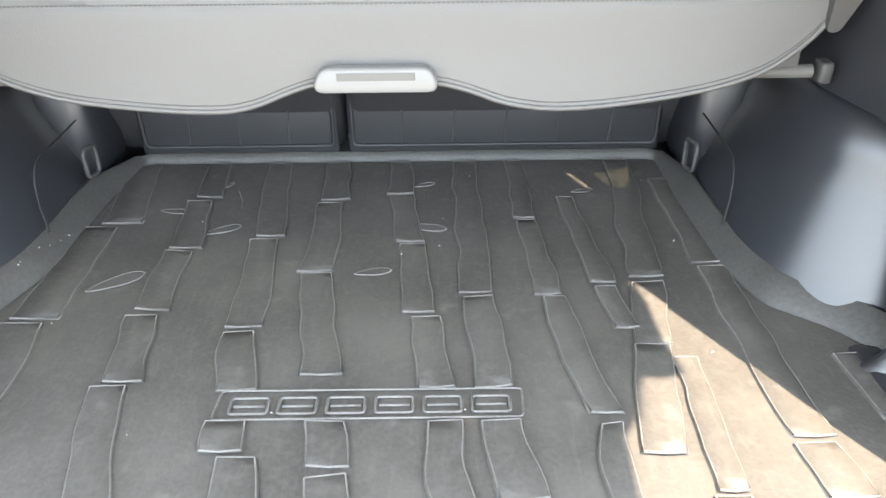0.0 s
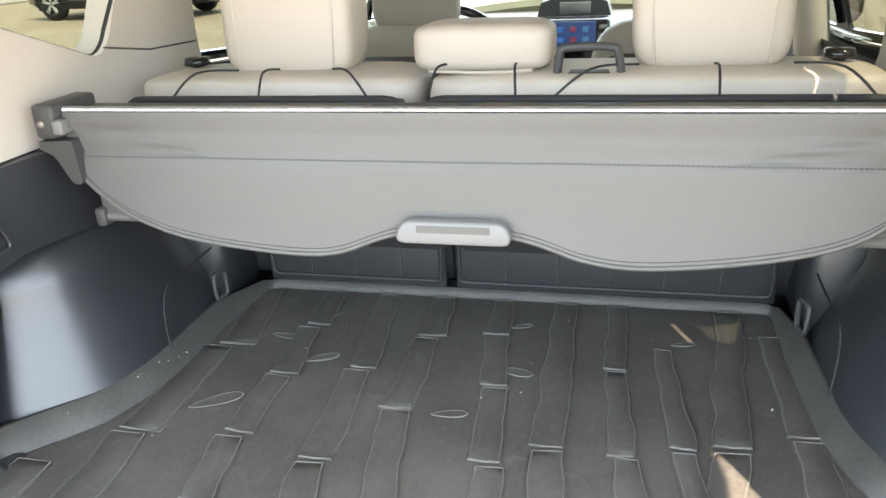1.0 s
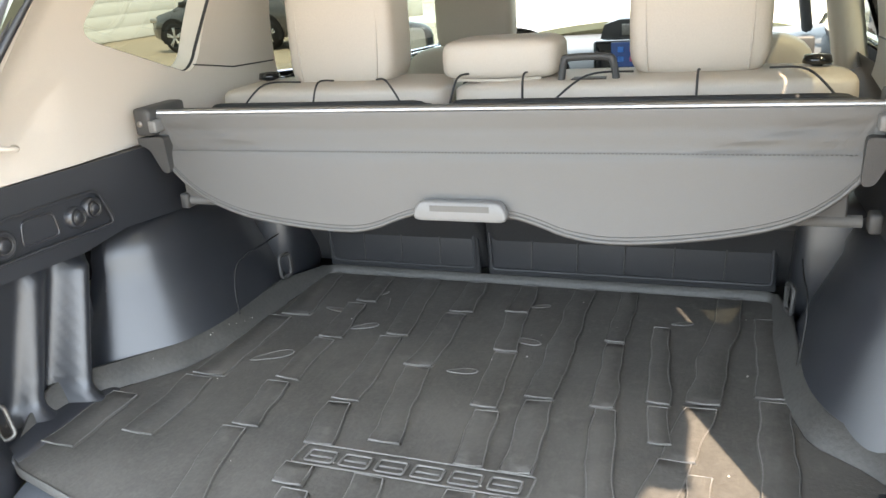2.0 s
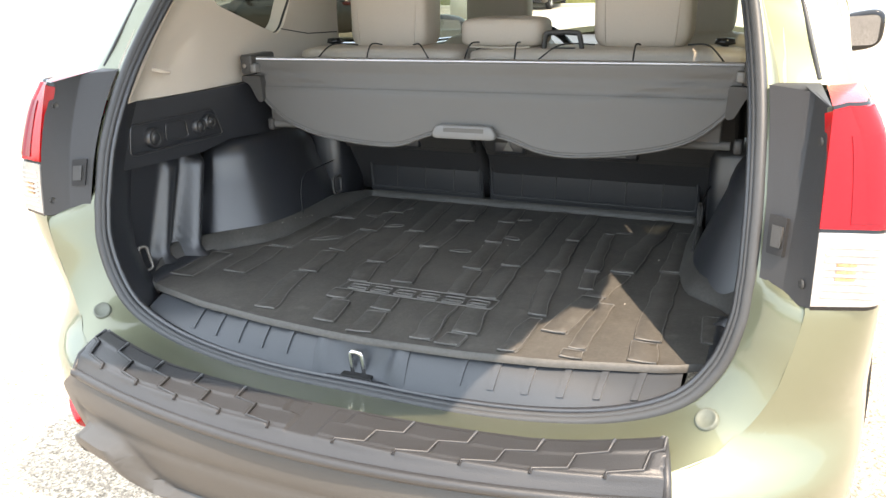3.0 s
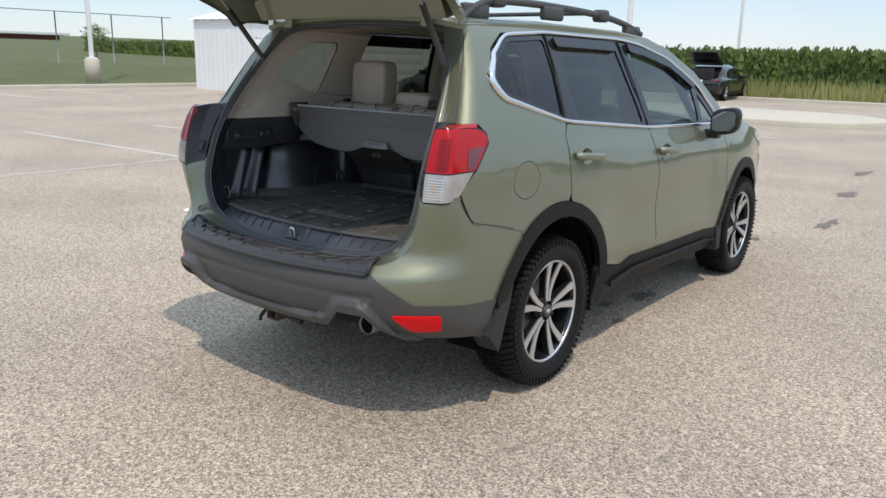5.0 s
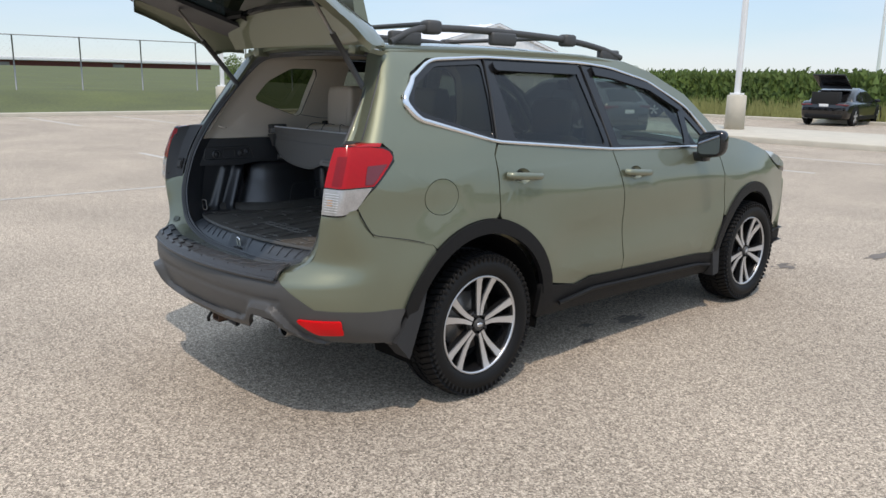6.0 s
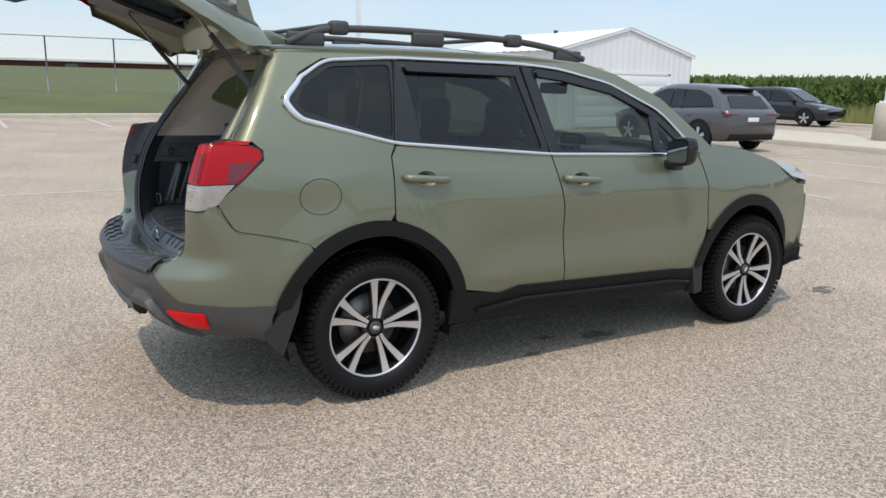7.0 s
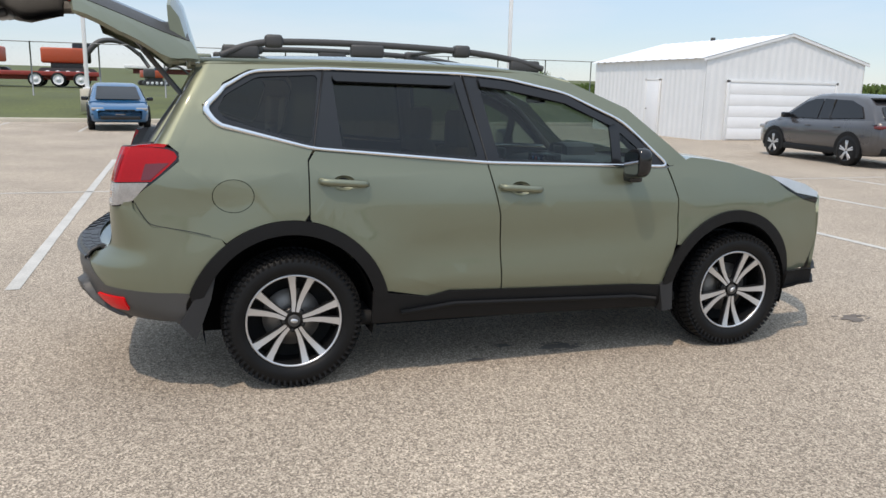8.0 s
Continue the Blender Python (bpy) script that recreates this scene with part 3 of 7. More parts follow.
for s_, lamp in zip((1, -1), lamps):
    def bit(name, pts, off, thick, mat, label=""):
        b = lamp_piece(pts, off, thick)()
        return part(name, b if s_ > 0 else mirror(b), mat, lamp, label)
    bit("signal_lens", LAMP_CLEAR, 0.0, 0.02, CLEARLENS, "clear turn signal lens")
    # darker chambers behind the lens, on the side and on the rear face
    bit("lamp_chamber", rounded([ly(0.335, 1.150), ly(0.440, 1.153), ly(0.352, 1.076), ly(0.312, 1.076)], 0.006), 0.0016, 0.003, DARKRED)
    bit("lamp_chamber", rounded([(-0.35, 1.076), (0.55, 1.076), (0.65, 1.192), (-0.30, 1.190)], 0.01), 0.0016, 0.003, MIDRED)
    bit("lamp_edge", LAMP_EDGE, -0.004, 0.014, GLOSSBLK, "black edge round the lens")
    for k_, zr in enumerate((0.976, 0.986, 0.996, 1.006, 1.016, 1.026, 1.036, 1.046)):
        bit("lens_rib", [(-0.8, zr - 0.0016), (0.4, zr - 0.0016), (0.4, zr + 0.0016), (-0.8, zr + 0.0016)], 0.002, 0.003, LENSRIB, "clear moulded rib")
        if 1 < k_ < 5:
            bit("bulb_glow", [(-0.55, zr + 0.003), (-0.15, zr + 0.003), (-0.15, zr + 0.0065), (-0.55, zr + 0.0065)], 0.0025, 0.003, AMBER, "amber bulb seen through the lens")
    # glossy shoulder of the lamp, back to the pillar
    def shoulder(k, t):
        u = (-1, 0, 0.5, 1, ly(0.30, 1.225)[0], ly(0.36, 1.225)[0], ly(0.42, 1.222)[0])[k]
        z = 1.222 if k in (0, 6) else 1.226
        a = Vector(lamp_skin(u, z))
        b = Vector(shell(*uy((0.375, 0.380, 0.386, 0.394, 0.405, 0.42, 0.44)[k], 1.238), -0.003))
        return a.lerp(b, t) + Vector((0, 0, 0.002 * math.sin(math.pi * t)))
    b = loft_rows([[shoulder(k, t) for k in range(7)] for t in (0, 0.15, 0.4, 0.7, 1.0)])
    part("lamp_shoulder", b if s_ > 0 else mirror(b), REDLENS, lamp)

# roof, windscreen, bonnet, nose
ROOF_Z = [(0.5, 1.655), (1.3, 1.684), (2.0, 1.674), (2.45, 1.640), (2.8, 1.580)]


def roof(x, y):
    return (x, y, spline(ROOF_Z, y) - 0.046 * (abs(x) / 0.6) ** 2.6)


part("roof", sheet([(-0.595, 0.58), (0.595, 0.58), (0.595, 2.35), (0.57, 2.6), (0.3, 2.72), (0, 2.76), (-0.3, 2.72), (-0.57, 2.6), (-0.595, 2.35)], [], roof, 0.09, 0.02), PAINT, car, "green roof")
both("roof_ditch", lambda: tube(bmesh.new(), [(side_x(y, 1.625) - 0.012, y, z) for y, z in ((0.60, 1.628), (1.2, 1.637), (2.0, 1.63), (2.4, 1.605), (2.6, 1.565))], 0.014, 12), PAINT, car)


def screen(x, s):
    z = 1.60 - 0.5 * s
    w = (side_x(2.4, z) - 0.035) / 0.7
    return (x * w, 2.75 + 0.75 * s - 0.20 * (x / 0.7) ** 2 - 0.02 * math.sin(s * math.pi), z + 0.02 * math.sin(s * math.pi))


part("windscreen", sheet([(-0.7, 0), (0.7, 0), (0.7, 1), (-0.7, 1)], [], screen, 0.12), CLEAR, car, "clear windscreen").visible_shadow = False


def bonnet(x, y):
    return (x, y, spline([(3.35, 1.15), (3.6, 1.135), (4.0, 1.085), (4.3, 0.985), (4.45, 0.90)], y) - 0.075 * (x / 0.7) ** 2)


part("bonnet", sheet([(-0.74, 3.36), (0.74, 3.36), (0.70, 3.9), (0.66, 4.1), (0.5, 4.32), (0.0, 4.44), (-0.5, 4.32), (-0.66, 4.1), (-0.70, 3.9)], [], bonnet, 0.09, 0.03), PAINT, car, "green bonnet")


both("bonnet_seam", lambda: tube(bmesh.new(), [Vector(bonnet(x, y)) + Vector((0, 0, 0.002)) for x, y in ((0.735, 3.42), (0.72, 3.65), (0.70, 3.9), (0.665, 4.09))], 0.0045, 8), RUBBER, car)


def nose(x, z):
    return (x, 4.66 - 0.34 * (abs(x) / 0.74) ** 2.8 - 0.9 * max(0, z - 0.72) ** 2 - 0.25 * max(0, 0.70 - z) ** 2, z)


part("front_bumper", sheet([(-0.712, 0.42), (0.712, 0.42), (0.712, 0.80), (0.6, 0.88), (0, 0.93), (-0.6, 0.88), (-0.712, 0.80)], [], nose, 0.08, 0.02), PAINT, car, "green front bumper")


def front_skirt(u, z):
    """The skirt under the nose, turning back along the sides to the wheel arches."""
    y = nose(min(0.70, abs(u)), 0.42)[1]
    if abs(u) <= 0.70:
        return (u, y + 0.008, z)
    y -= abs(u) - 0.70
    return (math.copysign(side_x(min(y, 4.22), 0.42) + 0.004 - 0.06 * max(0, 0.40 - z), u), y, z)


part("front_skirt", sheet([(-0.98, 0.325), (-0.72, 0.345), (0.72, 0.345), (0.98, 0.325), (0.95, 0.436), (-0.95, 0.436)], [], front_skirt, 0.04, 0.03), CLAD, car, "black plastic front skirt")

# rear bumper
green_b = [bx(0.0, 0.665), bx(0.585, 0.665), bx(0.645, 0.625), bx(0.735, 0.562), by(0.24, 0.553), by(0.512, 0.528), by(0.552, 0.615), by(0.602, 0.686), by(0.675, 0.760), by(0.662, 0.788), by(0.506, 0.826), by(0.35, 0.858), by(0.268, 0.98), bx(0.75, 0.958), bx(0.738, 0.955), bx(0.732, 0.90), bx(0.716, 0.825), bx(0.685, 0.765), bx(0.64, 0.722), bx(0.585, 0.703), bx(0.40, 0.699), bx(0, 0.698)]
both("bumper_cover", lambda: sheet(green_b, [], bumper, 0.011, 0.012), PAINT, car, "green upper rear bumper")
LEDGE = [(0.0, 0.462), (0.2, 0.466), (0.35, 0.476), (0.395, 0.496), (0.435, 0.550), (0.465, 0.560), (0.555, 0.556), (0.592, 0.525), (0.64, 0.445), (0.70, 0.40), (0.9, 0.38)]


def skirt_relief(u, z):
    """The lower skirt steps out under a ledge that climbs over the exhaust."""
    x = abs(bumper(u, z)[0])
    steep = abs(spline(LEDGE, x + 0.01) - spline(LEDGE, x - 0.01)) / 0.02
    t = max(0, min(1, (spline(LEDGE, x) - z) / (0.015 * (1 + 1.1 * steep)) + 0.5))
    return 0.003 + (0.036 - 0.018 * max(0, min(1, (x - 0.58) / 0.14))) * t * t * (3 - 2 * t) - 0.006 * math.exp(-((z - 0.585) / 0.012) ** 2) * (x < 0.6)


black_b = [bx(0.0, 0.678), bx(0.585, 0.678), bx(0.648, 0.634), bx(0.735, 0.566), by(0.24, 0.557), by(0.512, 0.532), by(0.50, 0.385), by(0.26, 0.405), bx(0.72, 0.405), bx(0.645, 0.395), bx(0.60, 0.452), bx(0.562, 0.515), bx(0.455, 0.520), bx(0.41, 0.470), bx(0.36, 0.43), bx(0.0, 0.415)]
both("bumper_skirt", lambda: sheet(black_b, [], lambda u, z: bumper(u, z, skirt_relief(u, z)), 0.0105, 0.03), BUMPPL, car, "dark grey plastic lower rear bumper")
both("rear_reflector", lambda: sheet(rounded([bx(0.655, 0.518), by(0.215, 0.518), by(0.240, 0.452), bx(0.705, 0.448)], 0.018, 3), [], lambda u, z: bumper(u, z, 0.014), 0.04, 0.02), REFLECT, car, "red rear reflector")
# step pad with raised chevrons
def pad(x, t, h=0.0):
    """The bumper's flat top: t 0 at the outer lip to 1 at the tailgate."""
    yo, yi = -0.045 + 0.245 * x * x, 0.058 + 0.205 * x * x
    return (x, yo + (yi - yo) * t, 0.697 + 0.008 * t - 0.16 * max(0, 0.16 - t) ** 1.2 + 0.024 * min(1, max(0, (abs(x) - 0.36) / 0.2)) ** 1.5 * min(1, t * 1.4 + 0.1) + h)


def pad_relief(x, t):
    """Raised plates that overlap like shingles; their edges step sideways twice."""
    if abs(x) < 0.03 or abs(x) > 0.575 or t < 0.10 or t > 0.94:
        return 0.0
    k1, k2 = min(1, max(0, (t - 0.20) / 0.05)), min(1, max(0, (t - 0.56) / 0.05))
    q = ((abs(x) - 0.050 * k1 - 0.046 * k2 + 0.046 - 0.014 * t) / 0.108) % 1.0
    rise = min(1, q / 0.035) * (1 - 0.85 * max(0, (q - 0.10) / 0.90))
    return 0.0045 * rise * min(1, (t - 0.10) / 0.03) * min(1, (0.94 - t) / 0.03)


rows_ = []
for i_ in range(49):
    t_ = -0.04 + 1.04 * i_ / 48
    rows_.append([pad(x_, t_, 0.004 + pad_relief(x_, t_)) for x_ in [(-0.585 + 0.02 * max(0, t_)) + (1.17 - 0.04 * max(0, t_)) * k / 300 for k in range(301)]])
pad_ob = part("step_pad", loft_rows(rows_), PADPL, car, "grey plastic bumper step pad with raised overlapping plates", split=28)
# rounded ridge along each plate's stepped edge
for s in (1, -1):
    for n_ in range(1, 6):
        line = []
        for t_, side_step in ((0.11, 0.0), (0.20, 0.0), (0.245, 0.050), (0.56, 0.050), (0.605, 0.096), (0.92, 0.096)):
            line.append(Vector(pad(s * min(0.57, 0.108 * n_ - 0.046 + side_step + 0.014 * t_), t_, 0.0080)))
        part("pad_ridge", tube(bmesh.new(), line, 0.0030, 6), PADPL, pad_ob)
part("pad_rim", tube(bmesh.new(), [pad(x_, -0.03, 0.0) for x_ in [-0.585 + 1.17 * k / 40 for k in range(41)]], 0.010, 8), PADPL, pad_ob)
for s in (1, -1):
    part("pad_end", tube(bmesh.new(), [pad(s * (0.585 - 0.02 * t_), t_, 0.0) for t_ in (0, 0.2, 0.4, 0.6, 0.8, 1.0)], 0.007, 8), PADPL, pad_ob)
# wheel arches, sills, mud flaps, wells
both("arch_flare", lambda: panel(arc(*REAR_ARCH, 0.506, 9, 161, 40) + [(0.53, 0.44)] + arc(*REAR_ARCH, 0.438, 168, 10, 40), 0.014, 0.05, 0.03), CLAD, car, "dark grey plastic wheel arch flare")
both("arch_flare", lambda: panel(arc(*FRONT_ARCH, 0.492, 7, 172, 40) + arc(*FRONT_ARCH, 0.424, 172, 7, 40), 0.014, 0.05, 0.03), CLAD, car, "dark grey plastic wheel arch flare")
both("sill_cladding", lambda: panel([(1.40, 0.49), (1.47, 0.475), (1.70, 0.440), (1.82, 0.464), (2.96, 0.430), (3.14, 0.415), (3.15, 0.275), (1.40, 0.31)], 0.010, 0.05, 0.03), CLAD, car, "dark grey plastic sill cladding")
both("sill_step", lambda: tube(bmesh.new(), [shell(u, z, 0.022) for u, z in ((1.55, 0.365), (1.85, 0.395), (2.95, 0.36), (3.1, 0.34))], 0.012, 12), CLAD, car)
both("mud_flap", lambda: extruded(bmesh.new(), [(0.625, 0.62), (0.60, 0.50), (0.525, 0.30), (0.452, 0.385), (0.52, 0.50), (0.585, 0.63)], lambda a, b, d: (0.872 - d, a, b), 0.10, 0), RUBBER, car, "black mud flap")
both("mud_flap", lambda: extruded(bmesh.new(), [(3.20, 0.50), (3.215, 0.27), (3.15, 0.26), (3.12, 0.42)], lambda a, b, d: (0.865 - d, a, b), 0.08, 0), RUBBER, car, "black mud flap")


def well(cy, cz, r):
    bm = bmesh.new()
    pts = arc(cy, cz, r, -15, 195, 24)
    out, inn = [bm.verts.new((0.835, a, b)) for a, b in pts], [bm.verts.new((0.57, a, b)) for a, b in pts]
    for i in range(len(pts) - 1):
        bm.faces.new((out[i], out[i + 1], inn[i + 1], inn[i]))
    bm.faces.new(inn)
    return bm


both("wheel_well", lambda: well(*REAR_ARCH, 0.43), WELLBLK, car, "dark wheel well")
both("wheel_well", lambda: well(*FRONT_ARCH, 0.418), WELLBLK, car, "dark wheel well")
both("inner_side", lambda: panel([uy(0.60, 0.86), (1.0, 0.90), (1.40, 0.70), (1.46, 0.32), (3.1, 0.30), (3.2, 0.72), (3.62, 0.90), (3.62, 1.05), (3.15, 1.09), (2.04, 1.12), (1.1, 1.19), uy(0.66, 1.30)], -0.018, 0.12, 0), DARKIN, car)
part("underbody", sheet([(-0.74, 1.45), (0.74, 1.45), (0.74, 3.2), (-0.74, 3.2)], [], lambda x, y: (x, y, 0.27), 0.4, 0), DARKIN, car)
boxed("rear_underbody", (-0.52, 0.52, 0.22, 1.5, 0.36, 0.60), DARKIN, car, 0.05)
boxed("front_underbody", (-0.52, 0.52, 3.15, 4.3, 0.28, 0.85), DARKIN, car, 0.05)
boxed("floor_pan", (-0.78, 0.78, 1.2, 3.3, 0.28, 0.36), DARKIN, car, 0.03)

# exhaust, hitch receiver
bm = lathe(bmesh.new(), [(0.008, 0.034), (0.0, 0.0355), (0.0, 0.0375), (0.006, 0.039), (0.16, 0.038)], 28, pose(0.505, 0.115, 0.437, 0, 0, 90), False)
ex = part("exhaust_tip", bm, STEEL, car, "steel exhaust tip, black inside")
part("exhaust_bore", lathe(bmesh.new(), [(0.006, 0.0345), (0.10, 0.034), (0.101, 0.0001)], 24, pose(0.505, 0.115, 0.437, 0, 0, 90), False), DARKIN, ex)
bm = bmesh.new()
for x0, x1, z0, z1 in ((-0.032, -0.024, 0.36, 0.424), (0.024, 0.032, 0.36, 0.424), (-0.032, 0.032, 0.416, 0.424), (-0.032, 0.032, 0.36, 0.368)):
    box(bm, x0, x1, 0.055, 0.30, z0, z1, 0.002)
hr = part("hitch_receiver", bm, RUST, car, "rusty square hitch receiver")
boxed("hitch_bar", (-0.40, 0.40, 0.20, 0.25, 0.385, 0.435), DARKIN, hr, 0.01)
tubed("safety_chain", curve([(-0.04, 0.06, 0.40), (-0.06, 0.05, 0.37), (-0.075, 0.055, 0.345)], 5), 0.008, DARKIN, hr)
tubed("trailer_plug", [(0.05, 0.09, 0.395), (0.11, 0.08, 0.385), (0.16, 0.085, 0.38)], 0.014, RUBBER, hr)

# door handles, mirrors, rails
for (y0, z0), dr in zip(HANDLES, doors):
    for s, ob in zip((1, -1), dr):
        X = side_x(y0 + 0.1, z0)
        bm = sheet(cup_line(y0, z0), [], lambda u, v: (side_x(u, v) - 0.002 + 0.026 * (min(1, math.hypot((u - y0 - 0.112) / 0.060, (v - z0 + 0.004) / 0.038)) ** 2.5 - 1), u, v), 0.012)
        part("handle_cup", bm if s > 0 else mirror(bm), PAINT, ob)
        bm = tube(bmesh.new(), curve([(X + 0.006, y0, z0 + 0.008), (X + 0.030, y0 + 0.02, z0 + 0.007), (X + 0.036, y0 + 0.11, z0), (X + 0.030, y0 + 0.20, z0 - 0.007), (X + 0.006, y0 + 0.225, z0 - 0.009)], 5), 0.0185, 10, False, 1.0)
        part("door_handle", bm if s > 0 else mirror(bm), PAINT, ob, "body-coloured door handle")
for s in (1, -1):
    bm = bmesh.new()
    vs = bmesh.ops.create_uvsphere(bm, u_segments=20, v_segments=14, radius=1)["verts"]
    for v in vs:
        q = [math.copysign(abs(c) ** 0.6, c) for c in v.co]
        v.co = Vector((0.935 + 0.090 * q[0], 2.865 + max(-0.036, 0.052 * q[1]), 1.140 + 0.082 * q[2] + 0.015 * q[0]))
    mir = part("door_mirror", bm if s > 0 else mirror(bm), GLOSSBLK, car, "dark door mirror housing")
    bm = sheet(rounded([(0.862, 1.078), (1.002, 1.085), (1.004, 1.206), (0.864, 1.198)], 0.03), [], lambda x, z: (x, 2.825 - 0.004 * (z - 1.145) / 0.07, z), 0.1)
    part("mirror_glass", bm if s > 0 else mirror(bm), MIRROR, mir, "mirror glass")
    bm = bmesh.new()
    box(bm, 0.79, 0.90, 2.85, 2.93, 1.03, 1.085, 0.012)
    part("mirror_foot", bm if s > 0 else mirror(bm), GLOSSBLK, mir)
    rail = part("roof_rail", (lambda b: b if s > 0 else mirror(b))(tube(bmesh.new(), curve([(0.515, 0.70, 1.655), (0.502, 0.82, 1.705), (0.492, 0.98, 1.732), (0.488, 1.4, 1.738), (0.492, 1.95, 1.722), (0.50, 2.28, 1.685), (0.508, 2.47, 1.640)], 8), 0.0145, 8, False, 1.2)), GREYPL, car, "black roof rail")
    for y, z in ((0.80, 1.675), (1.45, 1.70), (2.36, 1.648)):
        bm = bmesh.new()
        box(bm, 0.475, 0.515, y - 0.09, y + 0.09, z - 0.03, z + 0.035, 0.012)
        part("rail_foot", bm if s > 0 else mirror(bm), GREYPL, rail)
    for y, z in ((0.965, 1.748), (1.98, 1.732)):
        bm = bmesh.new()
        box(bm, 0.455, 0.525, y - 0.045, y + 0.045, z - 0.045, z + 0.02, 0.016)
        part("crossbar_clamp", bm if s > 0 else mirror(bm), GREYPL, rail)
for y, z in ((0.965, 1.752), (1.98, 1.735)):
    tubed("crossbar", [(x, y, z) for x in (-0.47, -0.2, 0.2, 0.47)], 0.017, GREYPL, car, "black roof crossbar", flat=0.7)
bm = bmesh.new()
extruded(bm, [(0.72, 1.67), (0.745, 1.735), (0.80, 1.735), (0.93, 1.685), (0.95, 1.675)], lambda a, b, d: (-0.02 + d, a, b), 0.04, 0.008)
part("aerial_fin", bm, PAINT, car, "green shark-fin aerial")

# wheels
RIMR, TYR = 0.243, 0.350


def wheel(name, x, y, side):
    """One wheel, its outer face towards +x."""
    m = pose(x, y, TYR, 0, 0, 0 if side > 0 else 180)
    tyre = part("wheel", lathe(bmesh.new(), [(-0.19, 0.24), (-0.205, 0.27), (-0.20, 0.315), (-0.185, 0.337), (-0.10, 0.343), (0.005, 0.337), (0.022, 0.315), (0.028, 0.285), (0.020, 0.255), (0.004, RIMR)], 72, close=False), TYRE, car, "alloy wheel with black all-terrain tyre")
    tyre.matrix_basis = m
    bm = bmesh.new()
    n = 66
    for k in range(n):
        a = 2 * math.pi * k / n
        for row, (xc, wd, tw) in enumerate(((-0.163, 0.052, -0.35), (-0.118, 0.036, 0.4), (-0.062, 0.036, -0.4), (-0.012, 0.058, 0.35))):
            mm = Matrix.Rotation(a + (0.5 * 2 * math.pi / n if row % 2 else 0), 4, "X") @ Matrix.Translation((xc, 0, 0.3405)) @ Matrix.Rotation(tw, 4, "Z") @ Matrix.Rotation(0.22 if row == 3 else (-0.22 if row == 0 else 0), 4, "Y")
            box(bm, -wd / 2, wd / 2, -0.0115, 0.0115, -0.006, 0.0095, 0, mm)
        # shoulder ribs on the outer wall
        mm = Matrix.Rotation(a, 4, "X") @ Matrix.Translation((0.020, 0, 0.3195)) @ Matrix.Rotation(0.25, 4, "Y")
        box(bm, -0.004, 0.006, -0.006, 0.006, -0.014, 0.014, 0, mm)
    part("tread", bm, TYRE, tyre, "block tread", smooth=False)
    part("rim", lathe(bmesh.new(), [(-0.17, 0.232), (-0.02, 0.225), (0.0, 0.232), (0.006, RIMR - 0.002), (0.002, RIMR + 0.001)], 64, close=False), DARKALLOY, tyre, "gloss dark rim barrel")
    part("rim_edge", lathe(bmesh.new(), [(0.002, 0.231), (0.0085, 0.234), (0.0085, 0.2425), (0.002, RIMR)], 64, close=False), ALLOY, tyre, "machined rim edge")
    part("brake_disc", lathe(bmesh.new(), [(-0.10, 0.15), (-0.09, 0.15), (-0.09, 0.05)], 40, close=True), STEEL, tyre)
    part("wheel_back", lathe(bmesh.new(), [(-0.155, 0.235), (-0.15, 0.001)], 40, close=False), DARKIN, tyre)
    for k in range(10):
        # pairs run side by side from the hub, then splay towards the rim
        a, lean = radians(72 * (k // 2)), 1 if k % 2 else -1
        for wide, dep, mat, nm in ((1.0, 0.0, ALLOY, "spoke"), (1.35, -0.006, DARKALLOY, "spoke_back")):
            bm = bmesh.new()
            lo, hi = [], []
            for r, w, xo, c in ((0.045, 0.0080, -0.010, 0.0105), (0.09, 0.0105, -0.014, 0.0145), (0.14, 0.0135, -0.012, 0.0250), (0.20, 0.0165, -0.004, 0.0420), (0.236, 0.0215, 0.005, 0.0535)):
                for lst, d in ((hi, 0.0), (lo, -0.03)):
                    for sg in (-1, 1):
                        lst.append(bm.verts.new((xo + d + dep, lean * c + sg * w * wide, r)))
            for i in range(4):
                for L_, fl in ((hi, 1), (lo, 0)):
                    q = (L_[2 * i], L_[2 * i + 1], L_[2 * i + 3], L_[2 * i + 2])
                    bm.faces.new(q)
                for j in (0, 1):
                    bm.faces.new((hi[2 * i + j], hi[2 * i + 2 + j], lo[2 * i + 2 + j], lo[2 * i + j]))
            bmesh.ops.recalc_face_normals(bm, faces=bm.faces[:])
            for v in bm.verts:
                v.co = Matrix.Rotation(a, 3, "X") @ v.co
            part(nm, bm, mat, tyre)
    part("hub", lathe(bmesh.new(), [(-0.06, 0.066), (-0.026, 0.064), (-0.022, 0.056), (-0.022, 0.034)], 40), DARKALLOY, tyre)
    part("hub_cap", lathe(bmesh.new(), [(-0.014, 0.031), (-0.003, 0.030), (0.0, 0.025), (0.0, 0.0001)], 32, close=False), GREYPL, tyre, "dark hub cap with a small bright oval")
    part("cap_badge", lathe(bmesh.new(), [(0.0, 0.014), (0.002, 0.013), (0.002, 0.0001)], 24, Matrix.Diagonal((1, 1.35, 0.8, 1)), False), ALLOY, tyre)
    for k in range(5):
        a = radians(72 * k + 36)
        part("lug_nut", lathe(bmesh.new(), [(-0.02, 0.010), (-0.006, 0.0095), (-0.004, 0.006), (-0.004, 0.0001)], 6, Matrix.Translation((0, 0.052 * math.sin(a), 0.052 * math.cos(a))), False), DARKIN, tyre)
    tyre.rotation_euler.x = 0.0
    return tyre


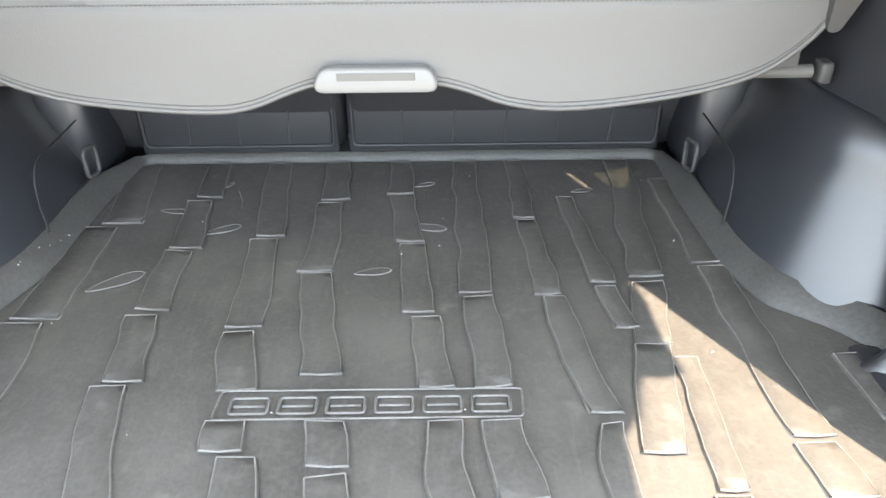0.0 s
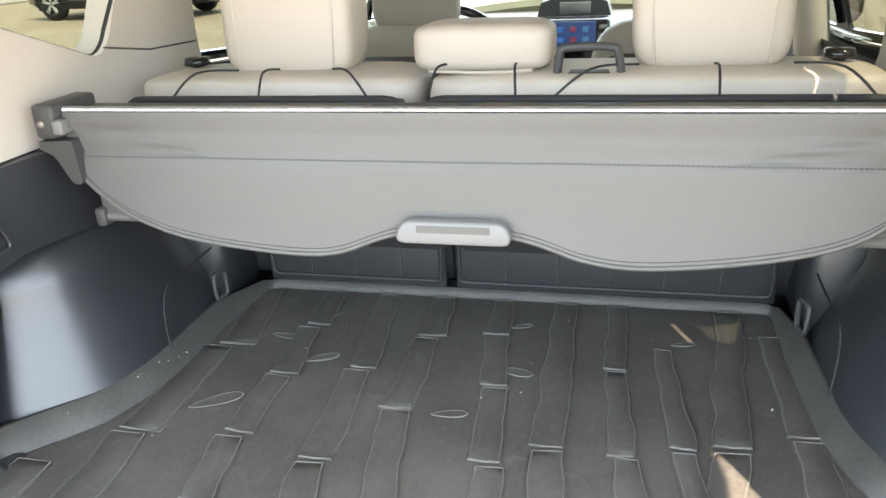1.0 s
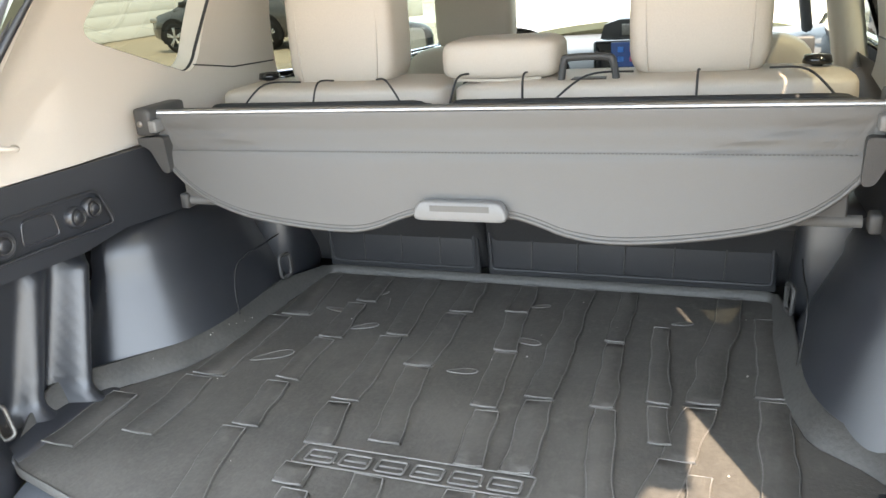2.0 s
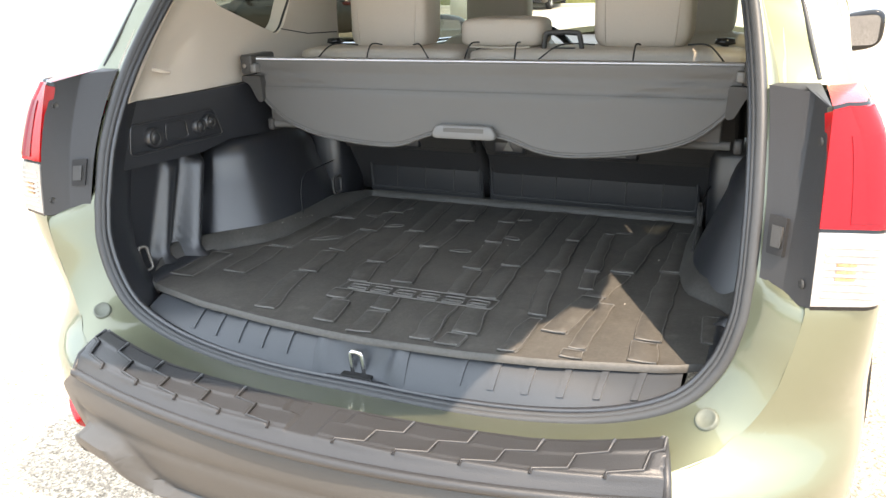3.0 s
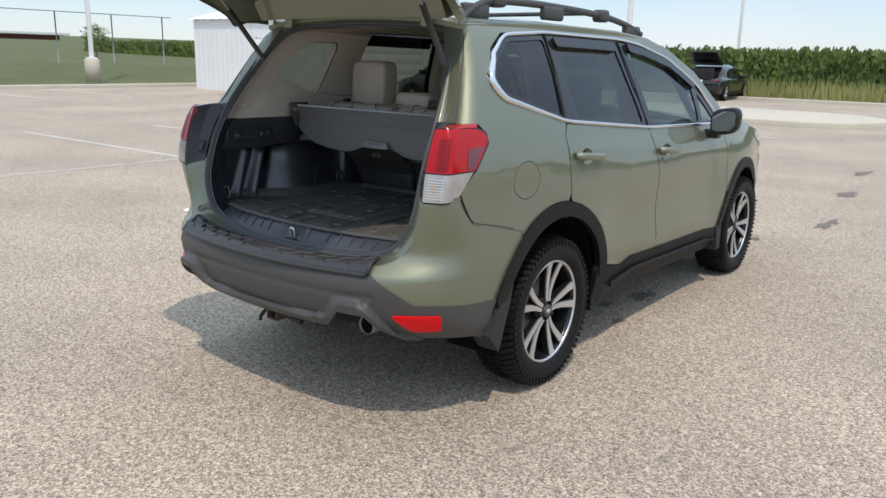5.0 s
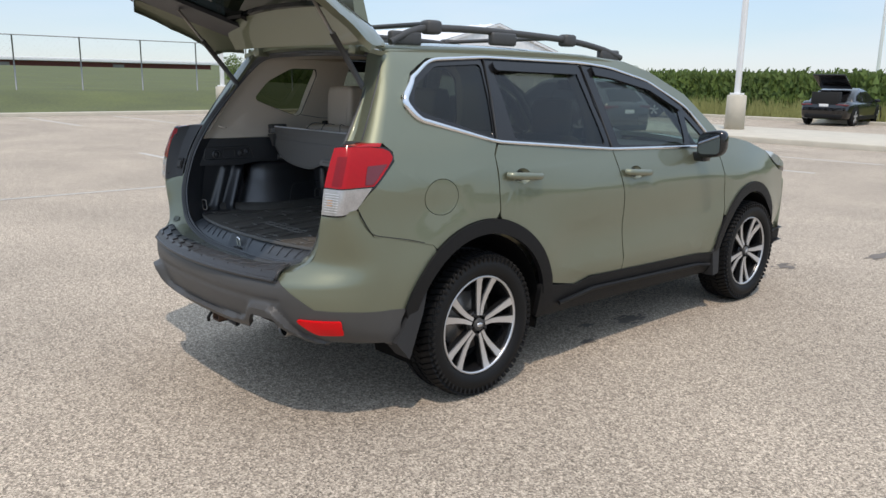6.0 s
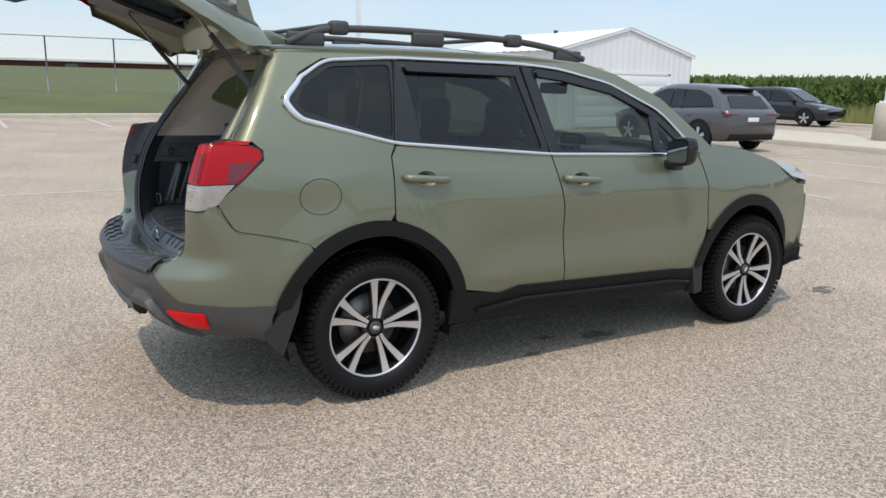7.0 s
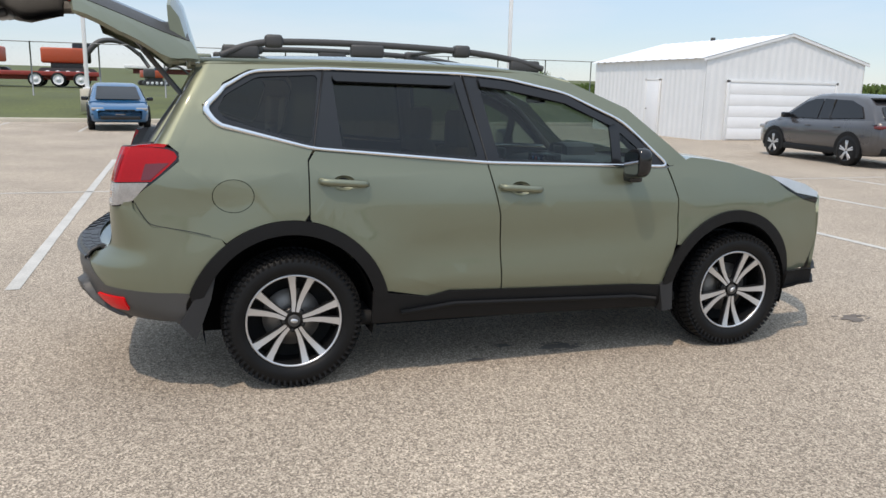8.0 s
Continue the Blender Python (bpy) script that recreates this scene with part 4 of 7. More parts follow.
for y, turn in ((1.0, -10), (3.67, 40)):
    for s in (1, -1):
        w = wheel("wheel", s * 0.828, y, s)
        w.matrix_basis = pose(s * 0.828, y, TYR, 0, 0, 0 if s > 0 else 180) @ Matrix.Rotation(radians(turn), 4, "X")

# ---- liftgate, raised: built shut about its hinge line, then swung up ----
HINGE, SWING = Vector((0, 0.60, 1.655)), 76.0
GATE_Y = [(0.70, 0.13), (0.76, 0.075), (0.85, 0.05), (0.98, 0.04), (1.08, 0.05), (1.15, 0.085), (1.22, 0.15), (1.35, 0.245), (1.55, 0.385), (1.66, 0.46)]
GATE_W = [(0.70, 0.64), (0.82, 0.74), (0.95, 0.80), (1.10, 0.80), (1.2, 0.81), (1.35, 0.765), (1.5, 0.70), (1.66, 0.63)]


def gate(x, z, off=0.0):
    w, n, d = spline(GATE_W, z), 3.0, 0.30
    t = min(0.995, abs(x) / w)
    y = spline(GATE_Y, z) + d * (1 - (1 - t**n) ** (1 / n))
    return Vector((x, y - off, z)) - HINGE


def gate_sheet(pts, off=0.0, step=0.06, thick=0.02, holes=()):
    return sheet(pts, holes, lambda x, z: gate(x, z, off), step, thick)


LOWER = [(-0.56, 0.765), (-0.3, 0.735), (0, 0.728), (0.3, 0.735), (0.56, 0.765), (0.66, 0.82), (0.725, 0.93), (0.742, 0.99), (0.46, 1.045), (0.40, 1.05), (0.43, 1.10), (0.70, 1.14), (0.76, 1.19), (0.60, 1.20), (-0.60, 1.20), (-0.735, 1.19), (-0.70, 1.14), (-0.43, 1.10), (-0.40, 1.05), (-0.46, 1.045), (-0.715, 0.99), (-0.70, 0.93), (-0.645, 0.82)]
PLATE_BAY = rounded([(-0.30, 0.90), (0.30, 0.90), (0.33, 1.06), (-0.33, 1.06)], 0.04)
liftgate = part("liftgate", gate_sheet(LOWER, 0, 0.06, 0.03, [PLATE_BAY]), PAINT, car, "raised green metallic liftgate")
liftgate.matrix_basis = Matrix.Translation(HINGE) @ Matrix.Rotation(radians(-SWING), 4, "X")
part("plate_bay", gate_sheet(PLATE_BAY, -0.025, 0.08, -0.025), PAINT, liftgate)
part("bay_lip", tube(bmesh.new(), [gate(x, 1.05, 0.004) for x in (-0.32, -0.1, 0.1, 0.32)], 0.016, 8), GREYPL, liftgate)
plate = part("plate_insert", gate_sheet(rounded([(-0.155, 0.905), (0.155, 0.905), (0.155, 1.025), (-0.155, 1.025)], 0.012, 2), 0.004, 0.1, 0.012), PLATEW, liftgate, "white dealer plate insert with dark bars of print")
for x0, x1, z0, z1 in ((-0.155, 0.155, 0.905, 0.912), (-0.155, 0.155, 1.018, 1.025), (-0.155, -0.148, 0.905, 1.025), (0.148, 0.155, 0.905, 1.025), (-0.10, 0.10, 0.95, 0.985), (-0.11, 0.11, 0.920, 0.938), (-0.06, 0.06, 0.995, 1.004)):
    part("print_bar", gate_sheet([(x0, z0), (x1, z0), (x1, z1), (x0, z1)], 0.007, 0.1, 0.002), INK, liftgate)
for k in range(8):
    x = 0.40 + k * 0.029
    part("badge_bar", gate_sheet([(x, 0.925), (x + 0.021, 0.925), (x + 0.021, 0.947), (x, 0.947)], 0.005, 0.1, 0.004), CHROME, liftgate)
for k in range(4):
    x = -0.62 + k * 0.04
    part("badge_bar", gate_sheet([(x, 0.925), (x + 0.03, 0.925), (x + 0.03, 0.945), (x, 0.945)], 0.005, 0.1, 0.004), CHROME, liftgate)
oval = [(0.052 * math.cos(i * math.pi / 14), 1.115 + 0.030 * math.sin(i * math.pi / 14)) for i in range(28)]
part("oval_emblem", gate_sheet(oval, 0.008, 0.03, 0.006), material("dark blue enamel", (0.01, 0.03, 0.12), 0.15), liftgate, "oval blue emblem with a bright rim")
part("emblem_rim", tube(bmesh.new(), [gate(x, z, 0.009) for x, z in oval], 0.004, 6, True), CHROME, liftgate)
both("gate_lamp", lambda: gate_sheet([(0.44, 1.155), (0.44, 1.105), (0.60, 1.10), (0.64, 1.075), (0.75, 1.065), (0.765, 1.10), (0.775, 1.19), (0.60, 1.18)], 0.006, 0.05, 0.02), REDLENS, liftgate, "red inner tail lamp on the gate")
both("gate_lamp_clear", lambda: gate_sheet([(0.42, 1.095), (0.395, 1.045), (0.46, 1.034), (0.744, 0.978), (0.75, 1.06), (0.64, 1.07), (0.59, 1.094)], 0.005, 0.05, 0.02), CLEARLENS, liftgate, "clear reversing lamp on the gate")
GG = [(-0.64, 1.185), (0.64, 1.185), (0.615, 1.30), (0.535, 1.55), (0.44, 1.59), (-0.44, 1.59), (-0.535, 1.55), (-0.615, 1.30)]
part("gate_window", gate_sheet(GG, -0.008, 0.09, 0), GATEGLASS, liftgate, "dark rear window")
both("gate_side", lambda: gate_sheet([(0.742, 1.195), (0.80, 1.185), (0.758, 1.34), (0.69, 1.52), (0.62, 1.645), (0.56, 1.635), (0.617, 1.52), (0.687, 1.34)], 0.0, 0.05, 0.03), PAINT, liftgate)
both("gate_pillar", lambda: gate_sheet([(0.605, 1.21), (0.74, 1.20), (0.69, 1.34), (0.62, 1.52), (0.565, 1.63), (0.40, 1.63), (0.40, 1.565), (0.505, 1.535), (0.59, 1.30)], 0.004, 0.05, 0.03), GREYPL, liftgate, "grey plastic window pillar")
part("gate_header", gate_sheet([(-0.40, 1.565), (0.40, 1.565), (0.40, 1.63), (-0.40, 1.63)], 0.002, 0.1, 0.02), GLOSSBLK, liftgate)
# spoiler: a wedge over the window
bm = bmesh.new()
prof = [(0.0, 0.0), (-0.26, -0.005), (-0.345, -0.03), (-0.35, -0.045), (-0.25, -0.06), (-0.10, -0.07), (0.0, -0.05)]
rings = []
for i in range(13):
    x = -0.565 + 1.13 * i / 12
    k = 1 - 0.28 * (abs(x) / 0.565) ** 3
    rings.append([bm.verts.new((x, a * k, b + 0.012 - 0.05 * (abs(x) / 0.565) ** 2.4)) for a, b in prof])
for r0, r1 in zip(rings, rings[1:]):
    for j in range(len(prof)):
        bm.faces.new((r0[j], r0[(j + 1) % len(prof)], r1[(j + 1) % len(prof)], r1[j]))
bm.faces.new(rings[0])
bm.faces.new(rings[-1][::-1])
bmesh.ops.recalc_face_normals(bm, faces=bm.faces[:])
sp = part("spoiler", bm, PAINT, liftgate, "green roof spoiler")
boxed("stop_lamp", (-0.16, 0.16, -0.352, -0.33, -0.044, -0.030), REDLENS, sp, 0.004)
# inner trim, wiper, latch
part("gate_trim", sheet([(x * 0.93, 0.76 + (z - 0.728) * 0.93) for x, z in LOWER if abs(x) < 0.72], [], lambda x, z: gate(x, z, -0.055), 0.08, -0.03, flip=True), BLACKPL, liftgate, "black plastic inner gate trim")
both("gate_trim_frame", lambda: gate_sheet([(0.56, 1.17), (0.72, 1.17), (0.66, 1.36), (0.57, 1.60), (0.46, 1.58), (0.55, 1.30)], -0.05, 0.06, -0.02), BLACKPL, liftgate)
part("gate_edge", tube(bmesh.new(), [gate(x, z, -0.035) for x, z in ((-0.70, 0.97), (-0.64, 0.825), (-0.55, 0.775), (-0.3, 0.748), (0, 0.74), (0.3, 0.748), (0.55, 0.775), (0.64, 0.825), (0.70, 0.97))], 0.022, 8), GREYPL, liftgate)
boxed("latch_cover", (-0.09, 0.09, -0.43, -0.385, -0.90, -0.83), BLACKPL, liftgate, 0.012)
boxed("pull_handle", (-0.28, -0.16, -0.44, -0.40, -0.895, -0.85), GREYPL, liftgate, 0.012)
wip = tubed("wiper", [gate(0.02, 1.205, 0.03), gate(-0.12, 1.24, 0.035), gate(-0.33, 1.25, 0.03)], 0.012, RUBBER, liftgate, "black rear wiper")
part("wiper_pivot", lathe(bmesh.new(), [(-0.02, 0.03), (0.02, 0.025), (0.03, 0.0001)], 20, Matrix.Translation(gate(0.0, 1.20, 0.02)) @ pose(0, 0, 0, 0, 0, -90), False), RUBBER, wip)
# gas struts and hinges
for s in (1, -1):
    top = liftgate.matrix_basis @ gate(s * 0.60, 1.33, -0.06)
    foot = Vector((s * 0.560, 0.515, 1.455))
    st = tubed("gate_strut", [foot, foot.lerp(top, 0.6)], 0.013, GREYPL, car, "black gate strut")
    tubed("strut_rod", [foot.lerp(top, 0.6), top], 0.007, STEEL, st)
    boxed("gate_hinge", (s * 0.42 - 0.025, s * 0.42 + 0.025, 0.55, 0.66, 1.60, 1.665), PAINT, car, 0.01)

# ---- the lot and its surroundings ----
def ground_z(x, y):
    """The lot is level; past the kerb the grass climbs a low bank, then runs on almost level."""
    if x > -28:
        return 0.0
    t = min(1, (-28 - x) / 11)
    return 0.12 + 0.68 * t * t * (3 - 2 * t) + 0.016 * max(0, -39 - x)


bm = bmesh.new()
gx = [-2500, -1200, -600, -300, -150, -90, -60, -48, -42, -39, -37, -35, -33, -31, -29, -28.01, -27.9, -10, 20, 80, 300, 1200, 2500]
gy = [-2500, -900, -300, -100, -40, 0, 33, 80, 300, 900, 2500]
grid = [[bm.verts.new((x, y, ground_z(x, y) - 0.03)) for x in gx] for y in gy]
for a, b in zip(grid, grid[1:]):
    for i in range(len(gx) - 1):
        bm.faces.new((a[i], a[i + 1], b[i + 1], b[i]))
tagged(part("ground", bm, GRASS), "grassy ground with a low green bank", "ground", kind="structure")
bm = bmesh.new()
box(bm, -27.6, 60, -60, 33.0, -0.4, 0.0)
tagged(part("pavement", bm, PAVE, smooth=False), "light brown aggregate parking lot pavement", "pavement", kind="structure")
bm = bmesh.new()
box(bm, -27.9, -27.55, -60, 33.0, -0.2, 0.14, 0.03)
tagged(part("kerb", bm, CONCRETE), "pale concrete kerb along the grass", "kerb", kind="structure")
bm = bmesh.new()
box(bm, -27.9, 60, 33.0, 33.3, -0.2, 0.13, 0.03)
tagged(part("kerb", bm, CONCRETE), "pale concrete kerb by the corn field", "kerb", kind="structure")


def paint_line(x0, y0, x1, y1, w=0.10):
    d = Vector((x1 - x0, y1 - y0, 0))
    n = Vector((-d.y, d.x, 0)).normalized() * w / 2
    bm = bmesh.new()
    k = max(2, int(d.length / 0.5))
    rows = []
    for i in range(k + 1):
        p = Vector((x0, y0, 0.004)) + d * i / k
        j = 1 + 0.12 * noise.noise(p * 3.1)
        rows.append((bm.verts.new(p + n * j), bm.verts.new(p - n * j)))
    for a, b in zip(rows, rows[1:]):
        bm.faces.new((a[0], a[1], b[1], b[0]))
    tagged(part("road_marking", bm, LINEP, smooth=False), "worn white parking line on the pavement", "road marking", kind="structure")


paint_line(-7.15, -9.0, -7.15, 16.4, 0.065)
for y, x0, x1 in ((-0.72, -12.1, -1.6), (4.5, -12.1, -7.1), (7.0, -12.0, -10.4), (7.35, -3.0, -1.2), (9.9, -7.1, -2.5), (12.5, -7.1, -2.3), (15.2, -7.1, -2.1), (-3.4, -12.1, -1.6), (-6.1, -12.1, -1.6)):
    paint_line(x0, y, x1, y)
for y in (-8.0, -5.2, -2.4, 0.4, 3.2, 6.4, 9.4, 12.2):
    paint_line(-26.9, y, -21.5, y + 0.05)


def blot(x, y, rx, ry, seed):
    """A broken stain: ragged flecks spread over an oval."""
    rnd = random.Random(seed)
    bm = bmesh.new()
    for k in range(26):
        a, q = rnd.uniform(0, 6.28), rnd.uniform(0, 1) ** 0.7
        cx, cy, r = x + rx * q * math.cos(a), y + ry * q * math.sin(a), (0.04 + 0.16 * (1 - q)) * rnd.uniform(0.5, 1.2)
        ring = []
        for i in range(11):
            t = i * 2 * math.pi / 11
            w = 1 + 0.8 * noise.noise(Vector((seed + k * 3.1, 1.6 * math.cos(t), 1.6 * math.sin(t))))
            ring.append(bm.verts.new((cx + r * rx * 2.2 * w * math.cos(t), cy + r * ry * 2.2 * w * math.sin(t), 0.002 + 0.00012 * k)))
        bm.faces.new(ring)
    tagged(part("stain", bm, STAIN, smooth=False), "dark broken oil stain on the pavement", "stain", kind="structure")


for i, (x, y, rx, ry) in enumerate(((0.60, 2.62, 0.08, 0.16), (0.50, 2.30, 0.04, 0.08), (0.57, 4.92, 0.10, 0.15), (0.70, 2.05, 0.04, 0.07), (0.95, 6.1, 0.09, 0.35), (0.7, 8.2, 0.12, 0.4), (0.45, 10.5, 0.14, 0.5))):
    blot(x, y, rx, ry, i + 3)
bm = lathe(bmesh.new(), [(0.0, 0.085), (0.006, 0.085), (0.012, 0.07), (0.013, 0.0001)], 24, pose(-3.85, 2.3, 0.004, 0, -90, 0), False)
tagged(part("pavement_marker", bm, WHITEP), "small round white marker disc on the pavement", "marker")

# kerbed island with the light pole
bm = bmesh.new()
extruded(bm, rounded([(-14.0, 19.2), (-1.6, 18.6), (-0.6, 21.3), (-2.0, 23.4), (-14.0, 24.2)], 1.4), lambda a, b, d: (a, b, d), 0.15, 0.03)
tagged(part("island", bm, CONCRETE), "pale concrete traffic island", "kerb", kind="structure")


def light_pole(x, y, z, h=9.0, base=1.05):
    pole = tagged(empty("light_pole", pose(x, y, z)), "white steel light pole on a round concrete base", "light pole", "lot light poles")
    part("base", lathe(bmesh.new(), [(0.0, 0.30), (base - 0.03, 0.29), (base, 0.26)], 24, pose(0, 0, 0, 0, -90, 0)), CONCRETE, pole, "pale concrete base")
    bm = bmesh.new()
    box(bm, -0.075, 0.075, -0.075, 0.075, base, h, 0.02)
    part("shaft", bm, WHITEP, pole)
    boxed("base_plate", (-0.16, 0.16, -0.16, 0.16, base, base + 0.06), WHITEP, pole, 0.01)
    boxed("lamp_head", (-0.2, 0.2, -0.45, 0.45, h, h + 0.12), WHITEP, pole, 0.03)
    return pole


light_pole(-8.7, 21.9, 0.15, 9.5)
light_pole(-28.7, 14.8, 0.2, 9.0, 0.9)
light_pole(-30.5, -2.9, 0.3, 9.5, 0.9)
light_pole(-13.0, 46.0, 0.0, 9.5)


def fence():
    f = tagged(empty("chain_link_fence", pose(-38.5, 0, 0.72)), "tall grey chain-link fence with steel posts", "fence")
    galv = material("galvanised steel", (0.22, 0.23, 0.24), 0.5, 0.7)
    for k in range(-14, 9):
        tubed("post", [(0, k * 3.05, -0.1), (0, k * 3.05, 2.62)], 0.036, galv, f, seg=6)
    tubed("top_rail", [(0, -43, 2.60), (0, 25, 2.60)], 0.026, galv, f, seg=6)
    bm = bmesh.new()
    for k in range(-430, 250, 3):
        for s in (1, -1):
            p, q = Vector((0, k * 0.1, 0.02)), Vector((0, k * 0.1 + s * 2.55, 2.58))
            a = [bm.verts.new(v) for v in (p, p + Vector((0, 0.002, 0)), q + Vector((0, 0.002, 0)), q)]
            bm.faces.new(a)
    tagged(part("mesh_wire", bm, galv, f, smooth=False), kind="stuff")


fence()


def white_building():
    b = tagged(empty("shed", pose(-18.0, 17.4, 0)), "white corrugated metal shed with a shallow gable roof", "building")
    rib = material("white ribbed cladding", (0.74, 0.75, 0.75), 0.45, 0, 0.05, 1.5, 30)
    roofm = material("white metal roof", (0.80, 0.81, 0.82), 0.4, 0, 0.05, 1.5, 30)
    W, D, E, R = 6.8, 7.4, 2.75, 3.62

    def ribbed(x0, y0, x1, y1, top):
        bm = bmesh.new()
        d = Vector((x1 - x0, y1 - y0, 0))
        n = Vector((d.y, -d.x, 0)).normalized()
        L_, k = d.length, int(d.length / 0.075)
        lo, hi = [], []
        for i in range(k + 1):
            p = Vector((x0, y0, 0)) + d * i / k
            off = 0.012 if i % 4 in (0, 1) else 0.0
            lo.append(bm.verts.new(p + n * off))
            hi.append(bm.verts.new(p + n * off + Vector((0, 0, top(i / k)))))
        for i in range(k):
            bm.faces.new((lo[i], lo[i + 1], hi[i + 1], hi[i]))
        return bm
    part("side_wall", ribbed(-D, 0, 0, 0, lambda t: E), rib, b, smooth=False)
    part("back_wall", ribbed(0, W, -D, W, lambda t: E), rib, b, smooth=False)
    part("gable_wall", ribbed(0, 0, 0, W, lambda t: E + (R - E) * (1 - abs(2 * t - 1))), rib, b, smooth=False)
    part("gable_wall", ribbed(-D, W, -D, 0, lambda t: E + (R - E) * (1 - abs(2 * t - 1))), rib, b, smooth=False)
    for s in (0, 1):
        bm = bmesh.new()
        ya, yb = (-0.15, W / 2) if s == 0 else (W + 0.15, W / 2)
        k = 60
        rows = []
        for i in range(k + 1):
            x = -D - 0.10 + (D + 0.19) * i / k
            o = 0.025 if i % 4 in (0,) else 0
            rows.append((bm.verts.new((x, ya, E - 0.03 + o)), bm.verts.new((x, yb, R + 0.02 + o))))
        for p, q in zip(rows, rows[1:]):
            bm.faces.new((p[0], q[0], q[1], p[1]))
        part("roof", bm, roofm, b, smooth=False)
    for ya, yb in ((-0.16, W / 2), (W + 0.16, W / 2)):
        bm = extruded(bmesh.new(), [(ya, E - 0.12), (yb, R - 0.06), (yb, R + 0.03), (ya, E - 0.03)], lambda a, b, d: (0.03 + d, a, b), 0.05)
        part("fascia", bm, rib, b, smooth=False)
    door = boxed("garage_door", (0.03, 0.07, 0.95, 5.5, 0.02, 1.95), roofm, b, 0.004, "white sectional overhead door")
    for k in range(5):
        boxed("door_section", (0.07, 0.085, 0.97, 5.48, 0.03 + k * 0.384, 0.405 + k * 0.384), roofm, door, 0.004)
    for d in ((0.03, 0.10, 0.85, 0.95, 0, 2.03), (0.03, 0.10, 5.5, 5.6, 0, 2.03), (0.03, 0.10, 0.85, 5.6, 1.95, 2.05)):
        boxed("door_casing", d, rib, b, 0.004)
    pd = boxed("side_door", (-3.4, -2.6, -0.075, -0.035, 0.02, 2.0), roofm, b, 0.004, "white steel side door")
    boxed("side_door_knob", (-3.33, -3.29, -0.12, -0.075, 0.95, 0.99), STEEL, pd, 0.008)
    for d in ((-3.48, -3.4, -0.085, -0.03, 0, 2.06), (-2.6, -2.52, -0.085, -0.03, 0, 2.06), (-3.48, -2.52, -0.085, -0.03, 2.0, 2.08)):
        boxed("door_casing", d, WHITEP, b, 0.004)
    boxed("roof_vent", (-4.36, -4.24, W / 2 - 0.08, W / 2 + 0.08, R - 0.02, R + 0.13), GREYPL, b, 0.02)


white_building()


def corn():
    rnd = random.Random(4)
    bm = bmesh.new()
    rows = [(36.6 + 0.76 * r, 3000 if r < 3 else 1000) for r in range(7)]
    for y0, n in rows:
        for _ in range(n):
            x, y, h = rnd.uniform(-70, 45), y0 + rnd.uniform(-0.12, 0.12), rnd.uniform(1.75, 2.15)
            lean = rnd.uniform(-0.08, 0.08)
            w = 0.018
            a = [bm.verts.new(p) for p in ((x - w, y, 0), (x + w, y, 0), (x + lean, y, h))]
            bm.faces.new(a)
            for k in range(8):
                z, t, ln = h * (0.22 + 0.095 * k + rnd.uniform(0, 0.06)), rnd.uniform(0, 6.28), rnd.uniform(0.30, 0.60)
                dx, dy = math.cos(t), math.sin(t)
                px, wd = x + lean * z / h, rnd.uniform(0.012, 0.024)
                p = [Vector((px, y, z)), Vector((px + dx * ln * 0.28, y + dy * ln * 0.28, z + rnd.uniform(0.22, 0.42))), Vector((px + dx * ln * 0.62, y + dy * ln * 0.62, z + rnd.uniform(0.0, 0.45)))]
                s = Vector((-dy, dx, 0)) * wd
                q = [bm.verts.new(v) for v in (p[0] - s * 0.6, p[0] + s * 0.6, p[1] + s, p[2], p[1] - s)]
                bm.faces.new(q)
    tagged(part("corn_field", bm, CORNLEAF, smooth=False), "tall green corn rows at the edge of the lot", "corn", kind="stuff")
    bm = bmesh.new()
    box(bm, -120, 160, 41.5, 260, 0, 1.65)
    for v in bm.verts:
        v.co.z += 0.3 * noise.noise(v.co)
    tagged(part("corn_field_beyond", bm, CORNLEAF, smooth=False), "corn field running to the horizon", "corn", kind="stuff")
    bm = bmesh.new()
    for _ in range(15000):
        x, y, h, t = rnd.uniform(-60, 45), rnd.uniform(33.5, 36.4), rnd.uniform(0.3, 1.05), rnd.uniform(-0.3, 0.3)
        w = 0.03
        bm.faces.new([bm.verts.new(p) for p in ((x - w, y, 0), (x + w, y, 0), (x + t * h, y + rnd.uniform(-0.1, 0.1), h))])
    tagged(part("tall_grass", bm, DRYGRASS, smooth=False), "dry yellow-green roadside grass before the corn", "grass", kind="stuff")


corn()


